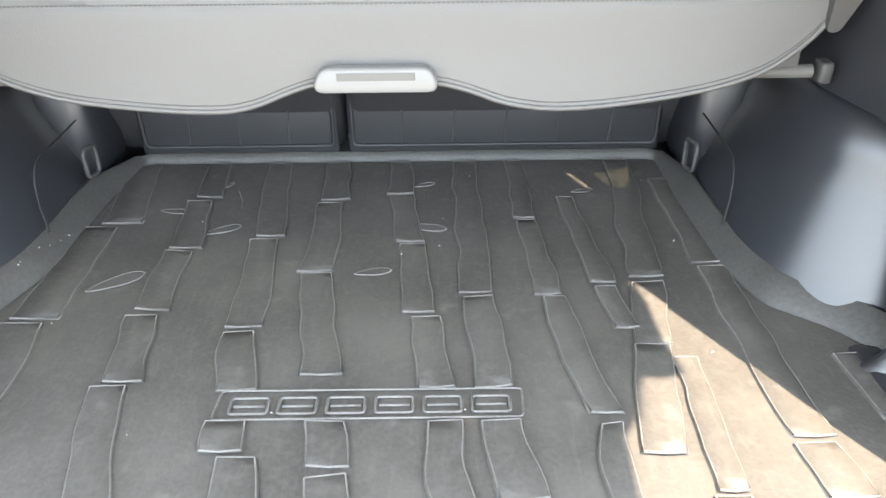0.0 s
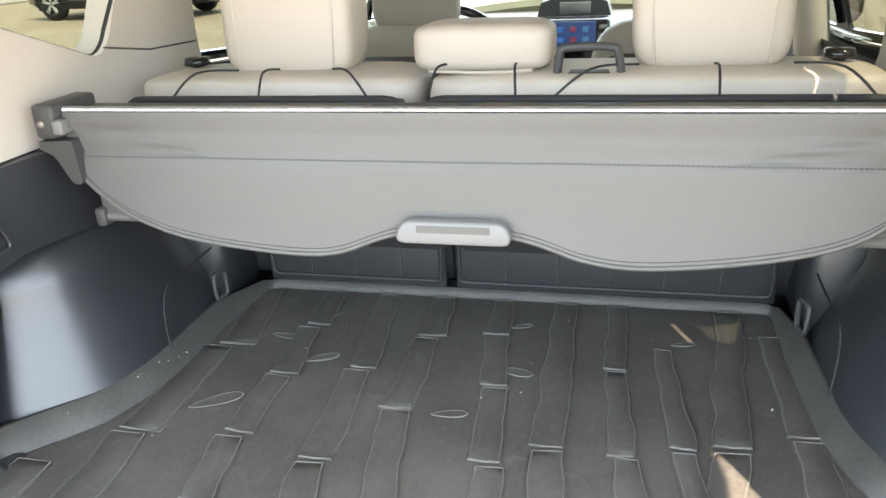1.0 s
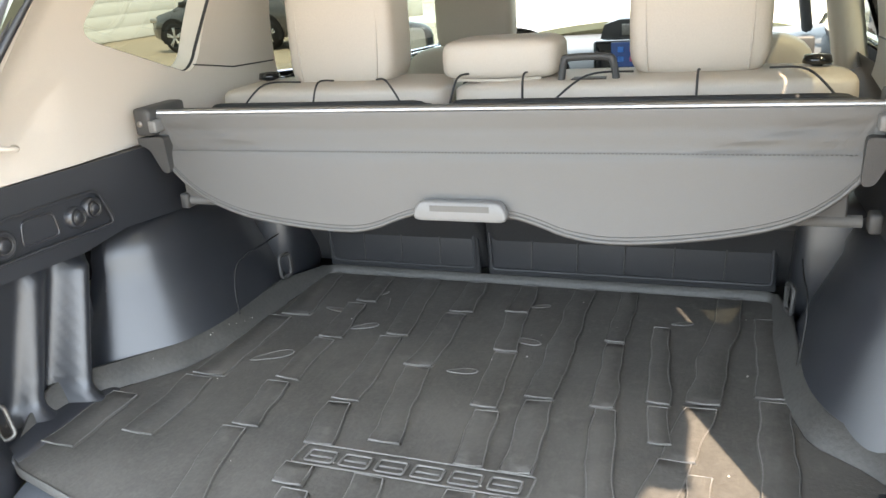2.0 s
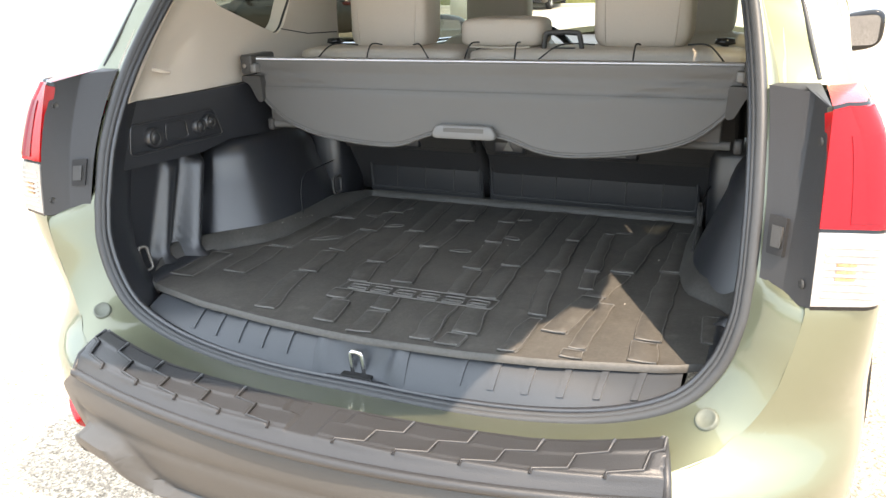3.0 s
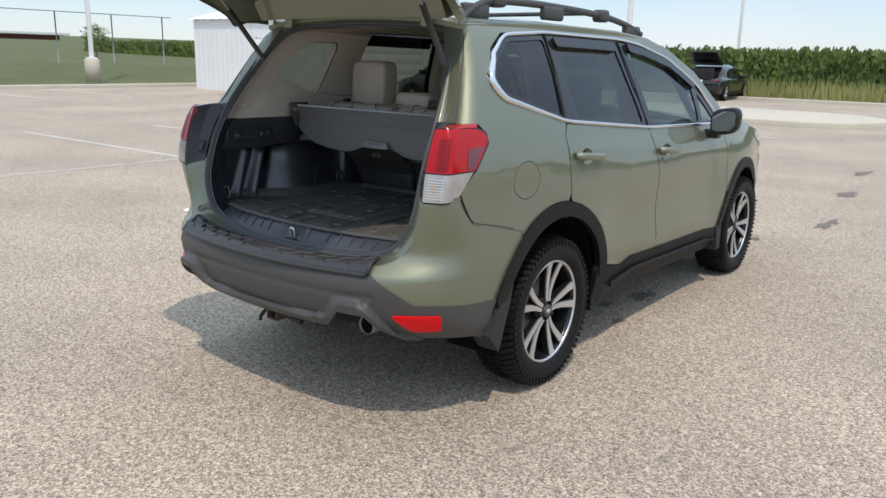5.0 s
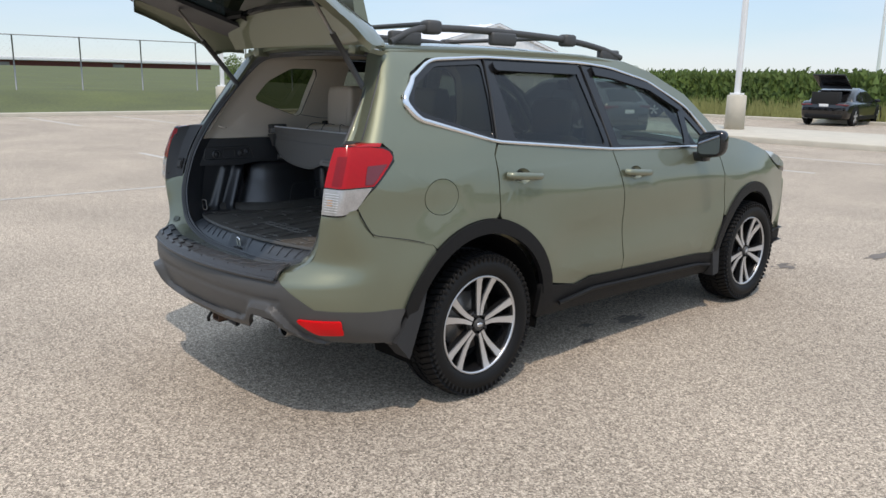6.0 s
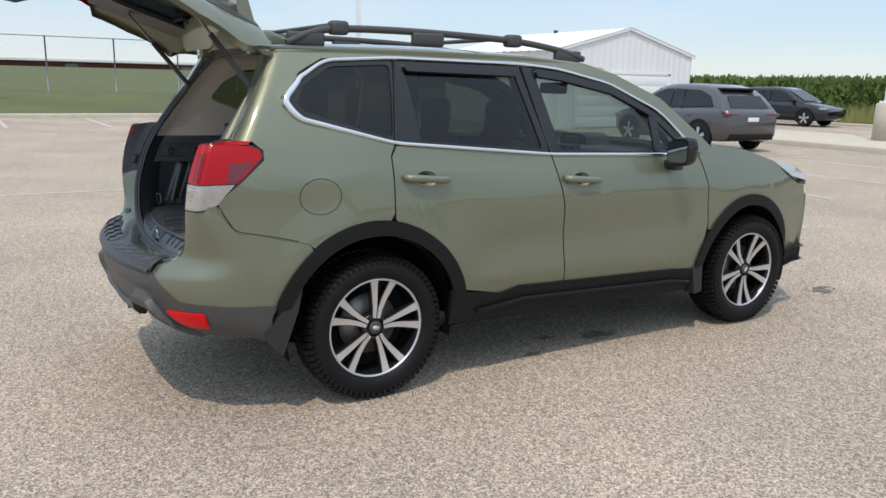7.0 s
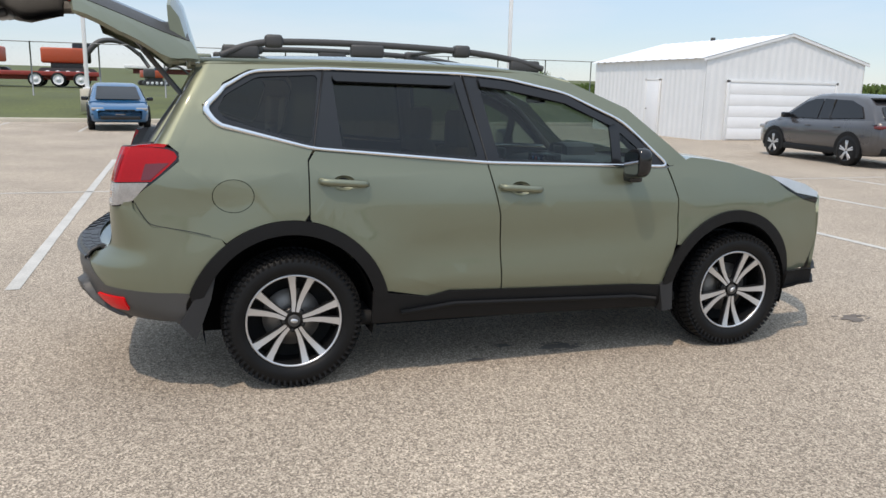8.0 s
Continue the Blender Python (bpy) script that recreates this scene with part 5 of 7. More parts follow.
def far_car(label, colour, at, L_=4.5, W=1.82, H=1.62, hatch=False, front=False):
    """A parked car, nose towards local +y."""
    c = tagged(empty("parked_car", at), label, "car", "parked cars on the lot")
    col = material("car paint", colour, 0.28, 0.4, 0.03, 2, 200, coat=1.0)
    h, w, k = L_ / 2, W / 2, H / 1.62
    bm = bmesh.new()
    stations = [(-h, 0.46, 0.88, 0.82), (-h + 0.05, 0.34, 1.00, 0.90), (-h + 0.22, 0.26, 1.06, 0.965), (-h + 0.6, 0.25, 1.05, 1.0), (-0.5, 0.25, 1.02, 1.0), (0.5, 0.25, 1.0, 1.0), (1.1, 0.25, 0.985, 0.99), (h - 0.75, 0.25, 0.95, 0.975), (h - 0.35, 0.26, 0.88, 0.93), (h - 0.10, 0.30, 0.78, 0.84), (h, 0.40, 0.64, 0.70)]
    rings = []
    for y, z0, z1, f in stations:
        z1 *= k
        rings.append([bm.verts.new(p) for p in ((-w * f * 0.86, y, z0), (-w * f * 0.97, y, z0 + 0.06), (-w * f, y, z0 + 0.24), (-w * f * 0.995, y, z1 - 0.20), (-w * f * 0.955, y, z1 - 0.03), (-w * f * 0.86, y, z1), (w * f * 0.86, y, z1), (w * f * 0.955, y, z1 - 0.03), (w * f * 0.995, y, z1 - 0.20), (w * f, y, z0 + 0.24), (w * f * 0.97, y, z0 + 0.06), (w * f * 0.86, y, z0))])
    for a, b in zip(rings, rings[1:]):
        for i in range(12):
            bm.faces.new((a[i], a[(i + 1) % 12], b[(i + 1) % 12], b[i]))
    bm.faces.new(rings[0]), bm.faces.new(rings[-1][::-1])
    bmesh.ops.recalc_face_normals(bm, faces=bm.faces[:])
    part("body", bm, col, c, split=60)
    rear = -h + (0.22 if not hatch else 0.75)
    top = [(rear - 0.10, 1.02 * k), (rear + 0.20, H - 0.26), (rear + 0.46, H - 0.10), (rear + 0.85, H - 0.02), (-0.3, H), (0.1, H - 0.02), (0.42, H - 0.10), (0.85, H - 0.36), (1.35, 0.985 * k)]

    def wide(z):
        return w * (0.945 - 0.22 * max(0, z - 1.0 * k) / 0.62)
    bm = bmesh.new()
    rows = []
    for y, z in top:
        e = wide(z)
        rows.append([bm.verts.new(p) for p in ((-wide(1.0 * k), y, 1.0 * k - 0.05), (-e, y, max(z - 0.07, 1.0 * k - 0.04)), (-e + 0.10, y, z), (0, y, z + 0.012), (e - 0.10, y, z), (e, y, max(z - 0.07, 1.0 * k - 0.04)), (wide(1.0 * k), y, 1.0 * k - 0.05))])
    for a, b in zip(rows, rows[1:]):
        for i in range(6):
            bm.faces.new((a[i], b[i], b[i + 1], a[i + 1]))
    bm.faces.new(rows[0]), bm.faces.new(rows[-1][::-1])
    bmesh.ops.recalc_face_normals(bm, faces=bm.faces[:])
    part("cabin", bm, col, c, split=50)
    z0 = 1.03 * k
    side = ([(rear + 0.30, z0 + 0.06), (rear + 0.50, H - 0.27), (rear + 0.85, H - 0.155), (-0.24, H - 0.125), (-0.24, z0)], [(-0.20, z0), (-0.20, H - 0.125), (0.10, H - 0.14), (0.40, H - 0.22), (0.72, H - 0.40), (1.02, z0)])
    for s in (1, -1):
        for pane in side:
            part("side_window", sheet(pane, [], lambda y, z: (s * (wide(z) + 0.012 + 0.03 * max(0, z - H + 0.30)), y, z), 0.2, 0.01 * s), GLOSSBLK, c, "dark window")
        tubed("pillar_trim", [(s * (wide(z) + 0.012), y, z) for y, z in ((-0.62, z0), (-0.64, H - 0.14))], 0.022, GLOSSBLK, c, seg=6)
        for y in (-h + 0.86, h - 0.90):
            m = pose(s * (w + 0.012), y, 0.345, 0, 0, 0 if s > 0 else 180)
            part("arch_trim", extruded(bmesh.new(), arc(y, 0.345, 0.435, -8, 188, 20) + arc(y, 0.345, 0.37, 188, -8, 20), lambda a, b, d: (s * (w - 0.05 + d), a, b), 0.06), CLAD, c, "black arch trim")
            part("arch_gap", extruded(bmesh.new(), arc(y, 0.345, 0.40, -20, 200, 16), lambda a, b, d: (s * (w - 0.10 + d), a, b), 0.104), DARKIN, c)
            wl_ = part("tyre", lathe(bmesh.new(), [(-0.2, 0.20), (-0.2, 0.32), (-0.17, 0.345), (-0.03, 0.345), (0.0, 0.32), (0.004, 0.235)], 28, m, False), TYRE, c)
            part("rim", lathe(bmesh.new(), [(0.0, 0.238), (-0.04, 0.20), (-0.04, 0.0001)], 28, m, False), DARKALLOY, wl_)
            for q in range(5):
                for o in (-0.13, 0.13):
                    bm = bmesh.new()
                    box(bm, -0.010, 0.004, -0.018, 0.018, 0.02, 0.232, 0.006, m @ Matrix.Rotation(2 * math.pi * q / 5 + o, 4, "X"))
                    part("spoke", bm, ALLOY, wl_)
        boxed("tail_light", (s * (w * 0.93), s * (w - 0.50), -h + 0.005, -h + 0.26, 0.86 * k, 0.94 * k), DARKRED, c, 0.02)
        boxed("head_light", (s * (w * 0.90), s * (w * 0.90 - 0.36), h - 0.36, h - 0.08, 0.70 * k, 0.80 * k), CLEARLENS, c, 0.03)
        boxed("wing_mirror", (s * (w * 0.96), s * (w + 0.17), 0.80, 0.92, 1.01 * k, 1.14 * k), GLOSSBLK, c, 0.03)
        boxed("sill", (s * (w - 0.02), s * (w + 0.008), -h + 1.3, h - 1.32, 0.24, 0.38), CLAD, c, 0.02)
        for y in (-0.05, 0.98):
            boxed("door_handle", (s * w, s * (w + 0.022), y - 1.02, y - 0.82, 0.85 * k, 0.875 * k), col, c, 0.008)
    part("rear_window", sheet(rounded([(-0.60, 0.10), (0.60, 0.10), (0.52, 0.92), (-0.52, 0.92)], 0.06), [], lambda x, t: (x * w / 0.9, rear - 0.10 + 0.30 * t - 0.016, 1.02 * k + (H - 0.26 - 1.02 * k) * t + 0.012), 0.3, 0.01), GLOSSBLK, c, "dark rear window")
    part("windscreen", sheet([(-0.66, 0.08), (0.66, 0.08), (0.58, 1.0), (-0.58, 1.0)], [], lambda x, t: (x * w / 0.9, 1.35 - 0.90 * t + 0.012, 0.985 * k + 0.02 + (H - 0.14 - 0.985 * k) * t ** 0.92 + 0.014), 0.2, 0.01, flip=True), GLOSSBLK, c, "dark windscreen")
    boxed("roof_spoiler", (-0.58, 0.58, rear + 0.22, rear + 0.55, H - 0.13, H - 0.085), GLOSSBLK, c, 0.015)
    boxed("rear_plate", (-0.17, 0.17, -h - 0.014, -h + 0.02, 0.74, 0.84), PLATEW, c, 0.004)
    boxed("rear_skirt", (-0.70, 0.70, -h - 0.006, -h + 0.30, 0.30, 0.46), CLAD, c, 0.03)
    boxed("front_grille", (-0.58, 0.58, h - 0.12, h + 0.012, 0.36, 0.48), GLOSSBLK, c, 0.03)
    if front:
        boxed("upper_grille", (-0.44, 0.44, h - 0.16, h - 0.02, 0.60, 0.67), GLOSSBLK, c, 0.02)
        boxed("front_plate_bar", (-0.14, 0.14, h + 0.008, h + 0.02, 0.50, 0.53), STEEL, c, 0.004)
    if hatch:
        bm = bmesh.new()
        box(bm, -0.60, 0.60, -1.15, 0.0, -0.03, 0.03, 0.025)
        for v in bm.verts:
            v.co = Matrix.Rotation(radians(-27), 3, "X") @ v.co + Vector((0, rear + 0.45, H + 0.02 - 0.12 * v.co.x**2))
        part("open_hatch", bm, GLOSSBLK, c, "raised hatch")
        boxed("boot_opening", (-0.50, 0.50, -h + 0.01, -h + 0.40, 0.80, 1.30), DARKIN, c, 0.02)
    return c


far_car("grey metallic sport utility car parked before the shed", (0.075, 0.07, 0.072), pose(-10.6, 15.95, 0, 0, 0, 83), 4.5, 1.80, 1.62)
far_car("black sport utility car parked beyond the island", (0.012, 0.012, 0.014), pose(-18.4, 30.9, 0, 0, 0, -84), 4.7, 1.85, 1.65)
far_car("black hatchback with its rear hatch raised", (0.010, 0.010, 0.011), pose(-9.45, 32.4, 0, 0, 0, 3), 4.6, 1.85, 1.45, hatch=True)
far_car("bright blue hatchback parked at the kerb", (0.008, 0.105, 0.24), pose(-23.9, -1.4, 0, 0, 0, -84), 4.35, 1.82, 1.47, front=True)

# far yard: long red building, machines on trailers
bm = bmesh.new()
box(bm, -232, -222, -10, 110, 3.5, 5.0)
fb_ = tagged(part("long_building", bm, material("red wall", (0.19, 0.055, 0.045), 0.8, 0, 0.2, 0.1, 3), smooth=False), "long low red building with a white roof", "building")
boxed("roof", (-234, -220, -12, 112, 5.0, 5.9), WHITEP, fb_, 0.1)
for k in range(4):
    boxed("opening", (-221.98, -221.7, -6 + k * 29, -3 + k * 29, 3.7, 4.5), material("grey door", (0.3, 0.3, 0.3), 0.7) if k == 0 else STEEL, fb_, 0)


def digger(at, label, size):
    red = material("orange machine paint", (0.46, 0.075, 0.025), 0.45, 0, 0.15, 1, 30)
    d = tagged(empty("excavator", at @ Matrix.Scale(size, 4)), label, "machine", "yard machines")
    boxed("house", (-1.3, 1.3, -1.9, 1.5, 1.35, 2.55), red, d, 0.15)
    boxed("cab", (-1.3, -0.35, 0.5, 1.9, 1.4, 3.05), GLOSSBLK, d, 0.12)
    for s in (-1, 1):
        bm = bmesh.new()
        extruded(bm, rounded([(-2.1, 0.1), (2.1, 0.1), (2.3, 0.5), (2.0, 0.95), (-2.0, 0.95), (-2.3, 0.5)], 0.3), lambda a, b, e: (s * (0.85 + e), a, b), 0.55)
        part("track", bm, GREYPL, d)
        for k in range(5):
            part("roller", lathe(bmesh.new(), [(0, 0.24), (0.03, 0.2), (0.04, 0.001)], 16, pose(s * 1.41, -1.5 + 0.75 * k, 0.5, 0, 0, 0 if s > 0 else 180), False), PLATEW, d)
    boxed("turntable", (-1.0, 1.0, -1.2, 1.2, 0.9, 1.4), GREYPL, d, 0.1)
    tubed("boom", curve([(0.4, 1.3, 1.9), (0.4, 2.6, 3.2), (0.4, 4.3, 3.2), (0.4, 5.7, 2.2)], 6), lambda t: 0.26 - 0.10 * t, GREYPL, d, "dark boom")
    tubed("stick", [(0.4, 5.6, 2.4), (0.4, 6.4, 1.2)], 0.16, GREYPL, d)
    boxed("bucket", (-0.1, 0.9, 5.9, 6.8, 0.3, 1.1), GREYPL, d, 0.15)
    return d


digger(pose(-57, -12.3, 1.55, 0, 0, 170), "orange tracked excavator with a dark raised boom", 0.85)
digger(pose(-57.3, -6.7, 1.55, 0, 0, 8), "orange tracked excavator parked in the yard", 0.85)
digger(pose(-66, -1.2, 1.2, 0, 0, 20), "orange tracked excavator half hidden in the yard", 0.5)


def lowboy(at):
    red = material("faded red trailer paint", (0.30, 0.035, 0.025), 0.5, 0, 0.2, 1, 30)
    d = tagged(empty("trailer", at), "red flat trailer with white wheels under the machines", "trailer")
    boxed("deck", (-1.2, 1.2, -8.6, 2.4, 0.72, 1.02), red, d, 0.04)
    boxed("beam", (-0.5, 0.5, -8.4, 2.2, 0.45, 0.75), red, d, 0.04)
    for k in range(3):
        for s in (1, -1):
            m = pose(s * 1.25, -1.55 + 1.4 * k, 0.48, 0, 0, 0 if s > 0 else 180)
            w = part("wheel", lathe(bmesh.new(), [(-0.3, 0.3), (-0.3, 0.45), (-0.25, 0.48), (-0.05, 0.48), (0, 0.45), (0.01, 0.34)], 24, m, False), TYRE, d)
            part("rim", lathe(bmesh.new(), [(0.01, 0.345), (-0.03, 0.30), (-0.06, 0.12), (0.02, 0.10), (0.02, 0.001)], 24, m, False), PLATEW, w)


lowboy(pose(-56.2, -6.9, 1.08, 0, 0, 1))


def bush(x, y, z, r, label):
    rnd = random.Random(int(abs(x * 7 + y)))
    t = tagged(empty("tree", pose(x, y, z)), label, "tree")
    tubed("trunk", curve([(0, 0, 0), (0.05 * r, 0, 0.5 * r), (0, 0.05 * r, 1.2 * r)], 4), lambda q: 0.07 * r * (1 - 0.6 * q), STAIN, t)
    bm = bmesh.new()
    for _ in range(900):
        a, b, q = rnd.uniform(0, 6.28), rnd.uniform(-1, 1), rnd.uniform(0.35, 1) ** 0.6
        rr = r * q * (0.75 + 0.45 * noise.noise(Vector((2 * math.cos(a), 2 * math.sin(a), 2 * b + x))))
        p = Vector((rr * math.cos(a) * math.sqrt(1 - b * b), rr * math.sin(a) * math.sqrt(1 - b * b), 1.25 * r + 0.9 * rr * b))
        s = 0.09 * r
        vs = [bm.verts.new(p + Vector((rnd.uniform(-s, s), rnd.uniform(-s, s), rnd.uniform(-s, s)))) for _ in range(3)]
        bm.faces.new(vs)
    part("crown", bm, CORNLEAF, t, smooth=False)


bush(-47, 25, 0.9, 1.1, "small young tree on the bank")
bush(-62, 62, 0.0, 2.2, "low bushy tree at the corn's edge")
bush(-75, 66, 0.0, 2.4, "low bushy tree at the corn's edge")

# ---- liftgate opening: painted flange, seal, sill ----
LOOP = [(0.0, 0.672), (0.2, 0.673), (0.36, 0.682), (0.485, 0.706), (0.58, 0.75), (0.632, 0.815), (0.656, 0.89), (0.661, 0.945), (0.662, 0.985), (0.659, 1.10), (0.645, 1.24), (0.608, 1.40), (0.548, 1.54), (0.45, 1.604), (0.2, 1.618)]


SEAL_Y = [(0.66, 0.170), (0.672, 0.172), (0.682, 0.184), (0.706, 0.194), (0.75, 0.203), (0.815, 0.213), (0.89, 0.222), (0.935, 0.232), (1.05, 0.265), (1.14, 0.302), (1.225, 0.350), (1.40, 0.472), (1.54, 0.575), (1.604, 0.618), (1.62, 0.63)]


def loop_y(z):
    return spline(SEAL_Y, z)


def closed_loop(grow=0.0, dy=0.0):
    """The opening's outline, once round, from the sill's middle to the right and back on the left."""
    half = [(x, z) for x, z in LOOP]
    c = Vector((0, 1.15))
    out = []
    for x, z in half:
        d = (Vector((x, z)) - c)
        d = d.normalized() * grow
        out.append(Vector((x + d.x, loop_y(z) + dy, z + d.y)))
    left = [Vector((-p.x, p.y, p.z)) for p in out[1:]][::-1]
    return curve(out + [Vector((0, 0.635, 1.622 + grow))] + left, 5, True)


def loft(loops, closed=True, flip=False):
    bm = bmesh.new()
    rows = [[bm.verts.new(p) for p in lp] for lp in loops]
    n = len(rows[0])
    for a, b in zip(rows, rows[1:]):
        for i in range(n if closed else n - 1):
            q = (a[i], a[(i + 1) % n], b[(i + 1) % n], b[i])
            bm.faces.new(q[::-1] if flip else q)
    return bm


seal_line = closed_loop(0.0, 0.0)
half_out = [bumper(*bx(x, z)) for x, z in ((0.0, 0.698), (0.2, 0.699), (0.40, 0.699), (0.585, 0.703), (0.665, 0.742), (0.712, 0.815), (0.732, 0.90))]
half_out += [(0.737, 0.176, 0.952), (0.690, loop_y(0.985) + 0.012, 0.985), (0.690, loop_y(1.10) + 0.014, 1.10), (0.672, 0.376, 1.238)]
half_out += [shell(*ux(x, z), -0.004) for x, z in ((0.640, 1.34), (0.600, 1.45), (0.525, 1.60))] + [(0.2, 0.60, 1.64)]
out_line = curve([Vector(p) for p in half_out] + [Vector((0, 0.60, 1.645))] + [Vector((-p[0], p[1], p[2])) for p in half_out[1:]][::-1], 5, True)
ease = [[a.lerp(b, t) + Vector((0, -0.009, 0.007)) * math.sin(math.pi * t) for a, b in zip(out_line, seal_line)] for t in (0, 0.08, 0.25, 0.5, 0.75, 1)]
mid_line = ease[3]
part("gate_flange", loft(ease, True, True), PAINT, car, "green painted flange of the tailgate opening")
for s in (1, -1):
    k_ = min(range(len(mid_line)), key=lambda q: abs(mid_line[q].x - s * 0.618) + (9 if mid_line[q].z > 0.9 else 0))
    p_, e_ = mid_line[k_], mid_line[(k_ + 1) % len(mid_line)] - mid_line[k_ - 1]
    n_ = e_.cross(out_line[k_] - seal_line[k_]).normalized()
    n_ = n_ if n_.y < 0 else -n_
    bm = lathe(bmesh.new(), [(-0.012, 0.019), (0.003, 0.0185), (0.006, 0.0155), (0.003, 0.013), (0.004, 0.0001)], 24, Matrix.Translation(p_) @ n_.to_track_quat("X", "Z").to_matrix().to_4x4(), False)
    part("rubber_plug", bm, PLUG, car, "round grey rubber plug")
part("gate_seal", tube(bmesh.new(), seal_line, 0.0098, 10, True), SEAL, car, "grey rubber weatherstrip")
part("gate_seal_lip", tube(bmesh.new(), closed_loop(-0.009, 0.004), 0.0058, 8, True), SEAL, car)
part("gate_seal_inner", tube(bmesh.new(), closed_loop(-0.014, 0.014), 0.007, 8, True), BLACKPL, car)

HGREY = material("light grey handle plastic", (0.165, 0.165, 0.162), 0.4, 0, 0.05, 6, 300)
LAMPPL = material("matt dark grey plate", (0.036, 0.036, 0.038), 0.5, 0, 0.1, 6, 500, 0.2)
SILLM = material("blue-grey sill plastic", (0.048, 0.053, 0.060), 0.38, 0, 0.12, 6, 500, 0.15)


def mat_front(x):
    return 0.213 + 0.30 * x * x


def sill(x, t):
    """The sill plate, t 0 at the seal to 1 under the mat's edge."""
    y0, z0 = 0.178 + 0.10 * x * x, 0.672 + 0.30 * max(0, abs(x) - 0.28) ** 1.7
    y1 = mat_front(x) + 0.02
    return (x, y0 + (y1 - y0) * t, z0 + 0.012 + (0.757 - z0 - 0.012) * (1 - (1 - t) ** 1.8))


sp_ = part("sill_plate", sheet([(-0.57, 0), (-0.112, 0), (-0.112, 1), (-0.57, 1)], [], sill, 0.05), SILLM, car, "blue-grey ribbed plastic sill plate")
part("sill_plate_side", sheet([(0.088, 0), (0.57, 0), (0.57, 1), (0.088, 1)], [], sill, 0.05), SILLM, sp_)
for k in range(-7, 9):
    x = k * 0.062 + 0.005
    if -0.16 < x < 0.13:
        continue
    part("sill_rib", sheet([(x - 0.006, 0.22), (x + 0.006, 0.22), (x + 0.014, 0.9), (x + 0.002, 0.9)], [], lambda u, t: Vector(sill(u, t)) + Vector((0, -0.0018, 0.0034)), 0.03, 0.006), SILLM, sp_)
# latch housing: a bay with raised cheeks, striker in the middle
lh = part("latch_housing", sheet([(-0.112, 0), (0.088, 0), (0.088, 1), (-0.112, 1)], [], lambda x, t: Vector(sill(x, t)) + Vector((0, 0, -0.034 * math.exp(-((x + 0.012) / 0.065) ** 4) * math.exp(-((t - 0.30) / 0.45) ** 4) + 0.018 * math.exp(-((abs(x + 0.012) - 0.080) / 0.018) ** 2) * 3.2 * t * (1 - t))), 0.008), SILLM, car, "blue-grey latch housing in the sill")
tubed("striker", curve([(-0.030, 0.205, 0.69), (-0.030, 0.198, 0.735), (-0.018, 0.197, 0.742), (-0.006, 0.198, 0.735), (-0.006, 0.205, 0.69)], 4), 0.0055, CHROME, lh, "steel striker loop")
boxed("striker_plate", (-0.05, 0.015, 0.185, 0.235, 0.690, 0.696), DARKIN, lh, 0.002)



# plate beside each tail lamp, from the weatherstrip to the lamp, with the gate's buffer in it
def loop_x(z):
    return spline([(zz, x) for x, zz in LOOP[4:]], z)


def plate(z, t):
    """From beside the weatherstrip to a ridge, then back along the lamp's inner flank."""
    a = Vector((loop_x(z) + 0.012, loop_y(z) - 0.012, z))
    c = Vector(lamp_skin(-1, z, -0.002))
    k = min(1, max(0, (z - 0.94) / 0.30))
    ridge = Vector((0.706 + 0.016 * k, (a.y * 0.58 + c.y * 0.42) + 0.008 * k, z))
    if t < 0.5:
        return a.lerp(ridge, t * 2)
    return ridge.lerp(c, t * 2 - 1)


both("lamp_plate", lambda: sheet([(0.944, 0), (1.240, 0), (1.236, 0.5), (1.224, 1), (0.956, 1), (0.950, 0.5)], [], plate, 0.04, 0.0, flip=True), LAMPPL, car, "grey plastic plate beside the tail lamp")
def plate_top():
    bm = bmesh.new()
    ring = [plate(1.239, 0.0), plate(1.237, 0.25), plate(1.235, 0.5), plate(1.229, 0.75), plate(1.223, 1.0), Vector((0.729, 0.374, 1.2405)), Vector((0.700, 0.372, 1.2405)), Vector((0.670, 0.370, 1.2405))]
    mid = bm.verts.new(Vector((0.706, 0.335, 1.242)))
    vs = [bm.verts.new(p) for p in ring]
    for a, b in zip(vs, vs[1:] + vs[:1]):
        bm.faces.new((a, b, mid))
    return bm


both("plate_top", plate_top, LAMPPL, car)
both("striker_socket", lambda: sheet(rounded([(1.012, 0.10), (1.066, 0.10), (1.066, 0.40), (1.012, 0.40)], 0.010), [], lambda z, t: plate(z, t) + Vector((-0.002, -0.008, 0)), 0.03, 0.012, flip=True), RUBBER, car, "black rubber buffer")
both("socket_slot", lambda: sheet([(1.024, 0.16), (1.054, 0.16), (1.054, 0.34), (1.024, 0.34)], [], lambda z, t: plate(z, t) + Vector((-0.002, -0.013, 0)), 0.03, 0.006, flip=True), GREYPL, car)
both("pillar_groove", lambda: tube(bmesh.new(), [shell(*ux(x, z), -0.001) for x, z in ((0.727, 1.245), (0.694, 1.35), (0.656, 1.46), (0.606, 1.57))], 0.0035, 12), SEAL, car)
for zs in (1.178, 0.985):
    both("plate_screw", lambda: lathe(bmesh.new(), [(0.0, 0.007), (0.003, 0.006), (0.001, 0.003), (0.001, 0.0001)], 14, Matrix.Translation(plate(zs, 0.82)) @ pose(0, 0, 0, 0, 0, 200), False), GREYPL, car, "small screw in the plate")

# ---- cargo bay trim ----
part("cargo_floor", sheet([(-0.68, 0.37), (0.68, 0.37), (0.68, 1.3), (-0.68, 1.3)], [], lambda x, y: (x, y, 0.745), 0.4), DARKIN, car)


